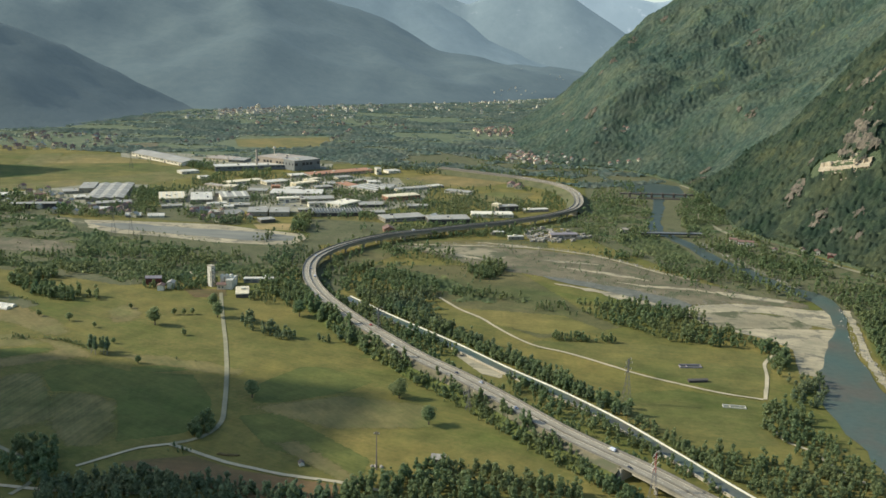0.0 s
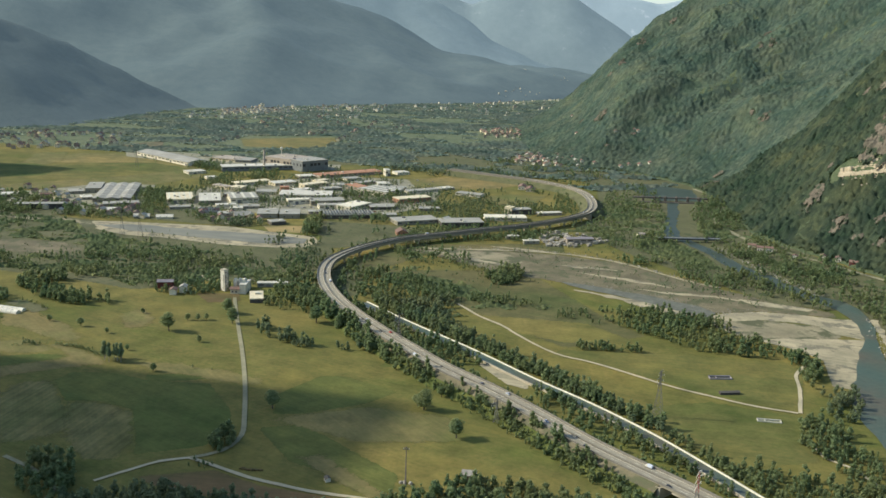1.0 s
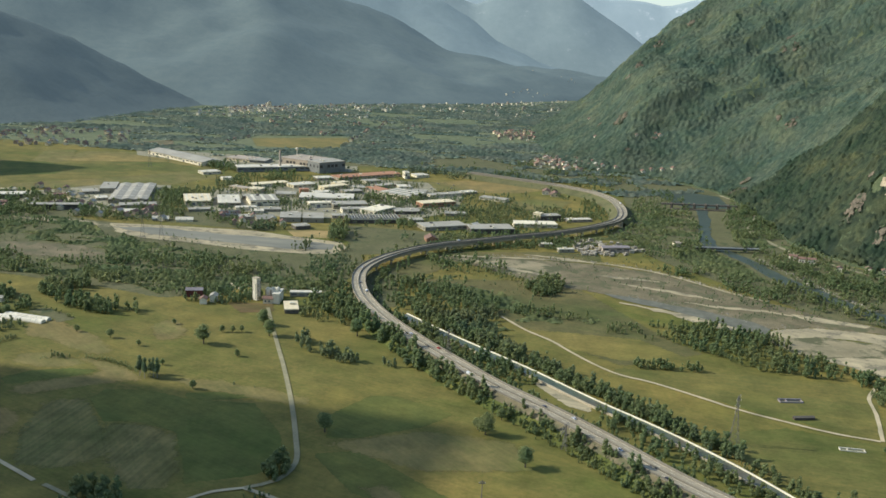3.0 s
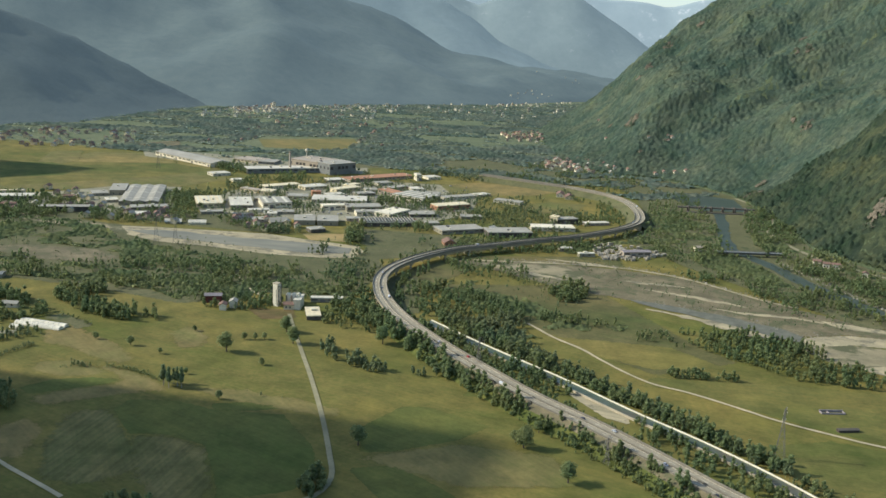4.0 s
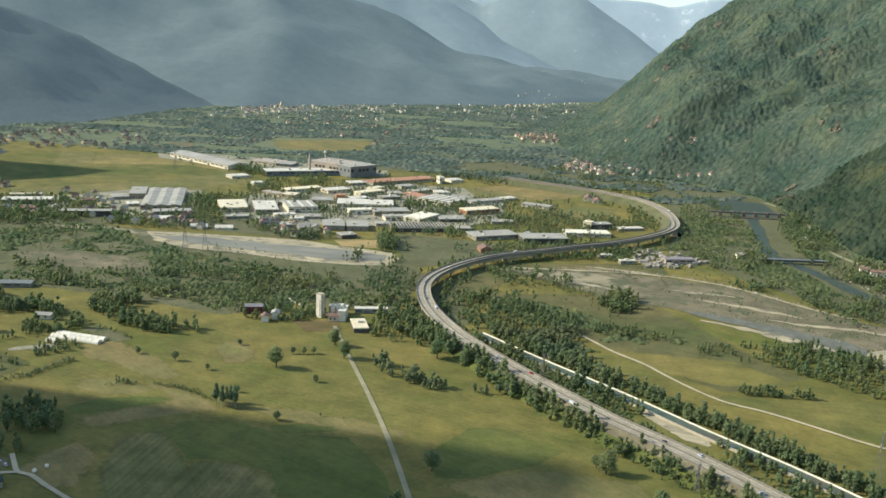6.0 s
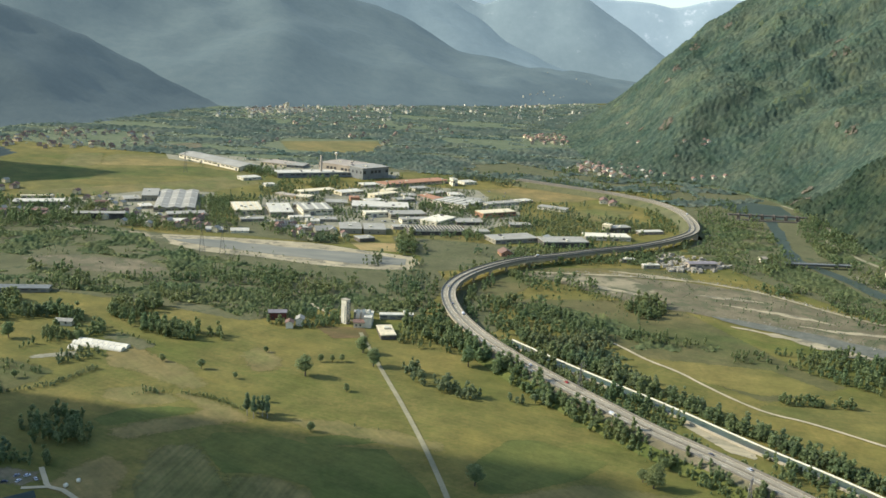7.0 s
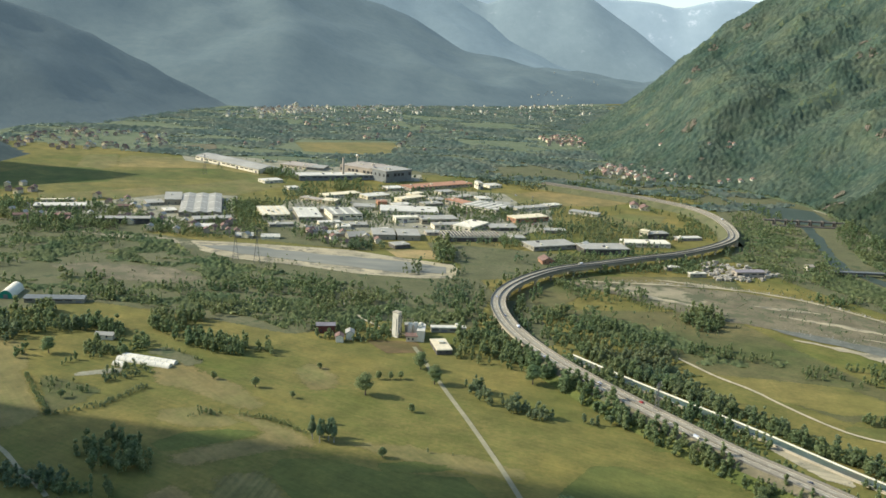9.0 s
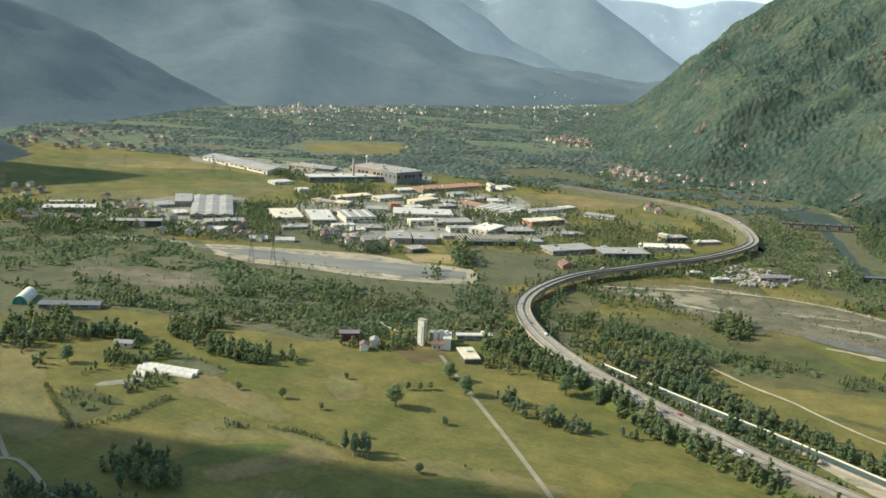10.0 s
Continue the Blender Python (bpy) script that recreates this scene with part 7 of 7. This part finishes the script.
def pylon(x, y, turn, high, base, banded=False, thick=0.055):
    ob = tagged(new("power_pylon"), "tall red and white banded lattice power pylon" if banded else "tall grey steel lattice power pylon", "pylon", "power line pylons")
    ob.matrix_basis = pose(x, y, 0, 0, 0, turn)
    levels = np.linspace(0, 1, 9)
    half = [base / 2 * (1 - 0.86 * min(1, q / 0.75)) for q in levels]
    corner = lambda k, i: ((1, 1, -1, -1)[k % 4] * half[i], (1, -1, -1, 1)[k % 4] * half[i], levels[i] * high)
    for k in range(4):
        for lo, hi in ((0, 5), (5, 8)):
            pcs = [bar(corner(k, i), corner(k, i + 1), thick) for i in range(lo, hi)]
            part("leg", mesh_from("leg", *joined(pcs), RED if banded and lo == 5 else STEEL), ob)
        for i in range(8):
            part("brace", mesh_from("brace", *bar(corner(k, i), corner(k + 1, i + 1), thick * 0.6), STEEL), ob)
            part("brace", mesh_from("brace", *bar(corner(k + 1, i), corner(k, i + 1), thick * 0.6), STEEL), ob)
    for q, reach in ((0.74, 5.0), (0.86, 6.0), (0.97, 4.0)):
        pcs = []
        for s in (-1, 1):
            pcs += [bar((0, 0, q * high), (s * reach, 0, q * high + 0.3), thick), bar((0, 0, q * high + 1.2), (s * reach, 0, q * high + 0.3), thick)]
        arm = part("cross_arm", mesh_from("cross_arm", *joined(pcs), WHITE if banded else STEEL), ob)
        for s in (-1, 1):
            part("insulator", mesh_from("insulator", *bar((s * reach, 0, q * high + 0.3), (s * reach, 0, q * high - 1.2), thick * 0.8), WHITE), arm)
    return ob


pylon(87, 487, 60, 27, 5)
pylon(81, 371, 60, 25, 4, True)
pylon(-66, 582, 60, 23, 4.5)
pylon(-3, 469, 60, 14, 2.6)
pylon(-366, 875, 20, 28, 5)
pylon(-347, 872, 20, 28, 5)
pylon(-512, 1306, 30, 28, 5)

POLE = plain("weathered_pole", (0.22, 0.18, 0.14), 0.9)
pole = tagged(new("utility_pole"), "tall dark utility pole with a short cross arm", "pole")
pole.matrix_basis = pose(-46, 393, 0)
v, f = trunk_arrays(20, 0.32, 8)
part("mast", mesh_from("mast", v, f, POLE), pole)
part("cross_arm", mesh_from("cross_arm", *joined([bar((-1.4, 0, 18.6), (1.4, 0, 18.6), 0.14), bar((-1.0, 0, 19.3), (1.0, 0, 19.3), 0.12)]), POLE), pole)
for s in (-1.2, 0, 1.2):
    part("insulator", mesh_from("insulator", *box(s - 0.12, s + 0.12, -0.12, 0.12, 18.75, 19.15), WHITE), pole)


# ---- works chimney, water tower, plant tower ----
def lathe(profile, sides=16):
    a = np.linspace(0, 2 * math.pi, sides, endpoint=False)
    v = np.vstack([np.c_[r * np.cos(a), r * np.sin(a), np.full(sides, z)] for r, z in profile])
    return v, np.array([(i * sides + j, i * sides + (j + 1) % sides, (i + 1) * sides + (j + 1) % sides, (i + 1) * sides + j) for i in range(len(profile) - 1) for j in range(sides)])


chimney = tagged(new("chimney_stack"), "tall grey-brown factory chimney with a rim", "chimney")
chimney.matrix_basis = pose(-333, 1338, 0)
part("shaft", mesh_from("shaft", *lathe([(1.9, -0.3), (1.3, 29), (1.0, 29), (0.9, 28)]), PAINT["tan"], True), chimney)
part("rim", mesh_from("rim", *lathe([(1.3, 28.6), (1.6, 28.8), (1.6, 29.6), (1.0, 29.6)]), CONCRETE), chimney)
tank = tagged(new("water_tower"), "white water tower ball on a slim mast", "water tower")
tank.matrix_basis = pose(-322, 1408, 0)
part("mast", mesh_from("mast", *lathe([(0.8, -0.3), (0.6, 22)]), WHITE, True), tank)
part("ball", mesh_from("ball", *lathe([(0.5, 21), (1.8, 21.8), (2.3, 23.2), (2.0, 24.6), (1.1, 25.5), (0.05, 25.8)]), WHITE, True), tank)

tower = tagged(new("concrete_plant_tower"), "tall white tower of a concrete plant", "tower")
tower.matrix_basis = pose(-218, 699, 0, 0, 0, -35)
part("wall", mesh_from("wall", *box(0, 4.6, 0, 3.8, -0.3, 17), WHITE), tower)
part("roof", mesh_from("roof", *box(-0.25, 4.85, -0.25, 4.05, 17, 17.5), CONCRETE), tower)
for k in range(2):
    part("window", mesh_from("window", *box(-0.07, -0.01, 1.6, 2.6, 3 + 6 * k, 4.2 + 6 * k), PANE), tower)
part("window_strip", mesh_from("window_strip", *box(3.4, 3.9, -0.07, -0.01, 1, 13), PANE), tower)
part("stair_frame", mesh_from("stair_frame", *joined([bar((5.3, 0.4, 0), (5.3, 0.4, 16), 0.12), bar((5.3, 3.4, 0), (5.3, 3.4, 16), 0.12)] + [bar((5.3, 0.4 + 3.0 * (k % 2), 2 * k), (5.3, 3.4 - 3.0 * (k % 2), 2 * k + 2), 0.12) for k in range(8)]), STEEL), tower)
for k in range(3):
    silo = tagged(new("silo"), "pale cement silo beside the plant tower", "silo", "cement silos")
    silo.matrix_basis = pose(-206 + 3.6 * k, 699 + 0.8 * k, 0)
    part("drum", mesh_from("drum", *lathe([(1.5, 2.5), (1.6, 3), (1.6, 9.5), (1.0, 10.3), (0.05, 10.5)]), PAINT["pale"], True), silo)
    part("cone", mesh_from("cone", *lathe([(0.3, 1.0), (1.5, 2.6)]), PAINT["pale"], True), silo)
    for s, t in ((-1, -1), (1, -1), (1, 1), (-1, 1)):
        part("leg", mesh_from("leg", *bar((s, t, -0.2), (s, t, 3), 0.12), STEEL), silo)

# wrapped bales left on the meadows
for x, y in ((-304, 451), (-300.5, 456), (-378, 487)):
    bale = tagged(new("hay_bale"), "round hay bale wrapped in white film", "hay bale", "wrapped bales")
    bale.matrix_basis = pose(x, y, 0.9, 90, 0, 35 * x)
    part("roll", mesh_from("roll", *lathe([(0.05, -0.75), (0.75, -0.75), (0.9, -0.6), (0.9, 0.6), (0.75, 0.75), (0.05, 0.75)]), WHITE, True), bale)

# polytunnels of the nursery
for (x, y, turn, length_t, wide, high), label in (((-376.5, 626, -14, 35, 5.4, 2.3), "long white plastic polytunnel of a nursery"), ((-375.1, 631.5, -14, 35, 5.4, 2.3), "long white plastic polytunnel joined to another"), ((-376, 618.5, -20, 8, 5, 2.2), "short white plastic polytunnel of a nursery")):
    ob = tagged(new("polytunnel"), label, "greenhouse", "polytunnels")
    ob.matrix_basis = pose(x, y, 0, 0, 0, turn + 90)
    v, f = roof_shell(0, wide, -length_t, 0, 0, high, 0.15, 0.05, 12)
    part("cover", mesh_from("cover", v.tolist(), f, WHITE), ob)
    outline = [(wide / 2 - (wide / 2 - 0.1) * math.cos(a), (high - 0.1) * math.sin(a)) for a in np.linspace(0, math.pi, 13)]
    for yy in (-length_t, -0.1):
        v, f = prism(outline, yy, yy + 0.1)
        part("end_wall", mesh_from("end_wall", v.tolist(), f, SKYLIGHT), ob)
    for k in range(int(length_t / 4)):
        v, f = roof_shell(0, wide, -4 * k - 2.1, -4 * k - 2.0, 0.06, high, 0.1, 0.0, 12)
        part("hoop", mesh_from("hoop", v.tolist(), f, STEEL), ob)


# ---- river works ----
dam = tagged(new("weir_bridge"), "dark weathered weir bridge with piers across the river", "weir")
dam.matrix_basis = pose(186, 1184, 0, 0, 0, 2)
part("deck", mesh_from("deck", *box(0, 96, -2.5, 2.5, 5.0, 6.4), PAINT["dark"]), dam)
part("apron", mesh_from("apron", *box(10, 86, -9, -2.6, -0.2, 1.1), PAINT["dark"]), dam)
for k in range(6):
    part("pier", mesh_from("pier", *box(12 + 14.5 * k, 13.6 + 14.5 * k, -4, 4, -0.3, 7.4), PAINT["dark"]), dam)
bridge = tagged(new("river_bridge"), "low grey girder bridge over the river", "bridge")
bridge.matrix_basis = pose(172, 944, 0, 0, 0, 4)
part("deck", mesh_from("deck", *box(0, 66, -2.6, 2.6, 4.0, 4.7), PAINT["slatewall"]), bridge)
for s in (-2.5, 2.5):
    part("girder", mesh_from("girder", *box(0, 66, s - 0.25, s + 0.25, 2.6, 4.0), PAINT["dark"]), bridge)
    part("railing", mesh_from("railing", *joined([bar((0, s, 5.7), (66, s, 5.7), 0.08)] + [bar((3 * k, s, 4.7), (3 * k, s, 5.7), 0.06) for k in range(23)]), STEEL), bridge)
for k in range(3):
    part("pier", mesh_from("pier", *box(12 + 20 * k, 13.6 + 20 * k, -2.4, 2.4, -0.3, 2.6), CONCRETE), bridge)

ribbon("valley_road", [(380, 740), (360, 797), (333, 845), (310, 890), (284, 932), (268, 985), (262, 1060), (282, 1113), (304, 1180), (306, 1230), (290, 1300)], 6, 0.66, COVER["lane"], "narrow road along the foot of the mountain", "road")

# stone yard
STONE = plain("pale_cut_stone", (0.42, 0.365, 0.26), 0.9, vary=0.35, bump=0.1)
r = np.random.default_rng(44)
yard = [(49, 953), (69, 968), (115, 948), (118, 930), (93, 902), (54, 900)]
blocks, at = [], 0
while len(blocks) < 170:
    x, y = r.uniform(45, 120), r.uniform(898, 970)
    if inside(yard, np.array([x]), np.array([y]))[0]:
        blocks.append((x, y))
kinds = []
for k in range(5):
    v, f = box(-0.5, 0.5, -0.5, 0.5, -0.1, 0.9)
    kinds.append(mesh_from("stone_block", v * r.uniform(0.8, 1.2, v.shape), f, STONE))
for k, (x, y) in enumerate(blocks):
    b = tagged(new("stone_block", kinds[k % 5]), "pale cut stone block stacked in the yard", "stone block", "stone yard blocks")
    s = r.uniform(1.2, 3.4)
    b.matrix_basis = pose(x, y, 0.3, 0, 0, r.uniform(0, 90)) @ Matrix.Diagonal((s * 1.4, s, s * 0.8, 1))

# ruins in the river meadow
for x, y, turn, wide, deep, high, m, label in ((131, 548, 5, 14, 4, 0.9, "purple", "low ruined wall with a small roofless room"), (131, 523, 10, 12, 2.6, 1.8, "dark", "long dark covered woodpile"), (142, 486, -6, 13, 3.2, 0.6, "pale", "pale concrete foundation of a shed")):
    ob = tagged(new("ruin" if m != "dark" else "woodpile"), label, "ruin" if m != "dark" else "woodpile")
    ob.matrix_basis = pose(x, y, 0, 0, 0, turn)
    if m == "dark":
        part("stack", mesh_from("stack", *box(0, wide, 0, deep, -0.1, high - 0.3), BARK), ob)
        v, f = roof_shell(0, deep, 0, wide, high - 0.2, 0.5, 0.15, 0.3)
        part("cover", mesh_from("cover", np.c_[v[:, 1], deep - v[:, 0], v[:, 2]].tolist(), f, PAINT["dark"]), ob)
    else:
        for name, b in (("front_wall", (0, wide, 0, 0.5)), ("back_wall", (0, wide, deep - 0.5, deep)), ("side_wall", (0, 0.5, 0.5, deep - 0.5)), ("side_wall", (wide - 0.5, wide, 0.5, deep - 0.5)), ("inner_wall", (wide * 0.3, wide * 0.3 + 0.5, 0.5, deep - 0.5))):
            part(name, mesh_from(name, *box(*b, -0.1, high * (1.0 if name[0] != "b" else 1.5)), PAINT[m]), ob)


# ---- rock and quarry on the mountainside ----
ROCK = earth("weathered_rock", (0.15, 0.122, 0.084), (0.27, 0.216, 0.142), (0.105, 0.088, 0.06), big=0.07, fine=0.3, patch=((0.05, 0.062, 0.032), 0.09, 0.5))
PALE_ROCK = plain("fresh_quarry_stone", (0.54, 0.43, 0.26), 0.9, scale=0.2, vary=0.3, bump=0.4)


def crag(x, y, size, seed, mat, label="grey-brown rock outcrop on the wooded slope"):
    """A ledged rock face breaking out of the slope, with an uneven outline."""
    step = max(0.9, size / 15)
    q = np.arange(-size, size + step, step)
    U, V = np.meshgrid(q, q)
    u, v = U.ravel() + x, V.ravel() + y
    lump = fractal(u, v, size * 0.55, 4, seed * 1.7)
    ledge = fractal(u * 0.6, v * 1.3, size * 0.35, 3, seed * 2.3, True)
    m = 1 - (np.hypot(U.ravel() * 1.15, V.ravel()) / size) ** 1.5 + 1.25 * lump
    z = slope_at(u, v) + 1.2 + np.clip(m, -0.4, 0.7) * size * 0.2 + np.floor(ledge * 3.5) / 3.5 * size * 0.13
    idx = np.arange(U.size).reshape(U.shape)
    f = np.stack([idx[:-1, :-1], idx[:-1, 1:], idx[1:, 1:], idx[1:, :-1]], -1).reshape(-1, 4)
    f = f[(m[f] > 0.12).all(1)]
    if len(f):
        used, f = np.unique(f, return_inverse=True)
        tagged(new("rock_outcrop", mesh_from("rock_outcrop", np.c_[u, v, z][used], f.reshape(-1, 4), mat)), label, "rock", "rock outcrops")


for k, (x, y, size) in enumerate(CRAGS):
    crag(x, y, size * 0.8, 60 + k, ROCK)
crag(404, 982, 24, 31, ROCK, "grey-brown cliff above the stone quarry")

# quarry: benches cut into the slope, one above the other
quarry = tagged(new("quarry"), "pale stone quarry with stepped benches cut into the slope", "quarry")
r = np.random.default_rng(9)
q0, q1 = np.array((368.0, 988.0)), np.array((408.0, 953.0))
run = np.linalg.norm(q1 - q0)
d_along = (q1 - q0) / run
d_up = np.array((-d_along[1], d_along[0]))
for level in range(3):
    lo, hi = (0.0, run) if level == 0 else (run * (0.18 + 0.1 * level), run * (0.95 - 0.1 * level))
    us = np.arange(lo, hi, 1.4)
    cut = np.repeat(r.normal(0, 1.1, len(us) // 3 + 1), 3)[:len(us)]
    tall = np.repeat(r.uniform(3.5, 6.5, len(us) // 4 + 1), 4)[:len(us)]
    rows = []
    for v_at, up_by in ((-5.5, -3.0), (-4.5, 0.0), (-0.3, 0.3), (0.0, 0.55), (0.25, 1.0), (4.0, 1.02), (7.0, 0.8)):
        p = q0 + np.outer(us, d_along) + np.outer(level * 6.5 + v_at + cut * (v_at > -1), d_up)
        base = 72 + 0.23 * us + level * 6.0
        rows.append(np.c_[p, base + np.where(up_by > 0, up_by * tall, up_by) + r.normal(0, 0.25, len(us))])
    k = len(us)
    v = np.vstack(rows)
    f = np.array([(a * k + b, a * k + b + 1, (a + 1) * k + b + 1, (a + 1) * k + b) for a in range(len(rows) - 1) for b in range(k - 1)])
    part("bench", mesh_from("bench", v, f, PALE_ROCK), quarry)
spill = []
for k in range(70):
    at = r.uniform(0, 1)
    p = q0 + d_along * run * at - d_up * abs(r.normal(6, 3))
    spill.append((ICO_V * r.uniform(0.6, 1.4, (12, 3)) * r.uniform(0.5, 1.5) + (p[0], p[1], float(slope_at(p[0], p[1])) + 0.8), ICO_F))
tagged(part("spoil", mesh_from("spoil", *joined(spill), PALE_ROCK), quarry, "loose pale stone rubble"), kind="stuff")
for x, y in ((160, 1777), (155, 1630), (240, 1543), (209, 1543), (246, 1537), (222, 1460), (238, 1454), (253, 1446), (209, 1458), (150, 1490), (170, 1478)):
    settle(0, x, y, float(slope_at(x, y)), 10)


# ---- small things in the meadows ----
mound = tagged(new("earth_mound"), "low heap of freshly dug brown earth", "earth mound")
mound.matrix_basis = pose(-120, 402, 0)
heap = [(ICO_V * r.uniform(0.7, 1.3, (12, 3)) * (2.4, 1.3, 0.9) * r.uniform(0.6, 1.0) + (2.1 * k, r.normal(0, 0.6), 0.3), ICO_F) for k in range(-2, 3)]
part("soil", mesh_from("soil", *joined(heap), COVER["brown"], True), mound)
hut = tagged(new("field_hut"), "tiny pale field hut with a dark roof", "hut")
hut.matrix_basis = pose(-83, 393, 0, 0, 0, 25)
v, f = prism([(0, -0.1), (2.4, -0.1), (2.4, 1.6), (1.2, 2.3), (0, 1.6)], 0, 2.8)
part("wall", mesh_from("wall", v.tolist(), f, PAINT["white"]), hut)
v, f = roof_shell(0, 2.4, 0, 2.8, 1.75, 0.7, 0.15, 0.25)
part("roof", mesh_from("roof", v.tolist(), f, PAINT["dark"]), hut)
part("door", mesh_from("door", *box(-0.05, -0.01, 0.9, 1.8, 0, 1.5), DOOR), hut)
for k in range(6):
    stone = tagged(new("boulder", mesh_from("boulder", ICO_V * r.uniform(0.7, 1.3, (12, 3)) * r.uniform(0.5, 1.0), ICO_F, STONE)), "pale boulder lying at the foot of the pole", "boulder", "boulders by the pole")
    stone.matrix_basis = pose(-46 + r.normal(0, 1.6), 396 + r.normal(0, 1.0), 0.3)


# ---- loose stones of the river bed ----
def riprap(pts, count, spread, size, seed, label):
    """Pale stones lying along a line of the river bed."""
    q = np.random.default_rng(seed)
    path = smooth_line(pts, 2)
    side, at = side_ways(path), q.integers(0, len(path), count)
    p = path[at] + side[at] * q.normal(0, spread, count)[:, None]
    pieces = [(OCT_V * q.uniform(0.7, 1.3, (6, 3)) * size * q.lognormal(0, 0.4) + (x, y, size * 0.3), OCT_F) for x, y in p]
    tagged(new("river_stones", mesh_from("river_stones", *joined(pieces), STONE)), label, "stones", kind="stuff")


riprap([(-40, 879), (31, 880), (91, 866), (139, 826), (177, 783), (192, 768)], 420, 2.2, 0.42, 61, "pale boulders lining the dry river bed")
riprap([(60, 768), (99, 750), (142, 723), (171, 694), (215, 701)], 260, 5.0, 0.38, 62, "pale stones along the side stream")
riprap([(275, 752), (264, 782), (252, 824), (240, 872), (230, 920)], 300, 3.0, 0.5, 63, "pale stones along the river bank")
riprap([(288, 690), (264, 596), (254, 520)], 240, 3.0, 0.5, 64, "pale stones along the river shore")
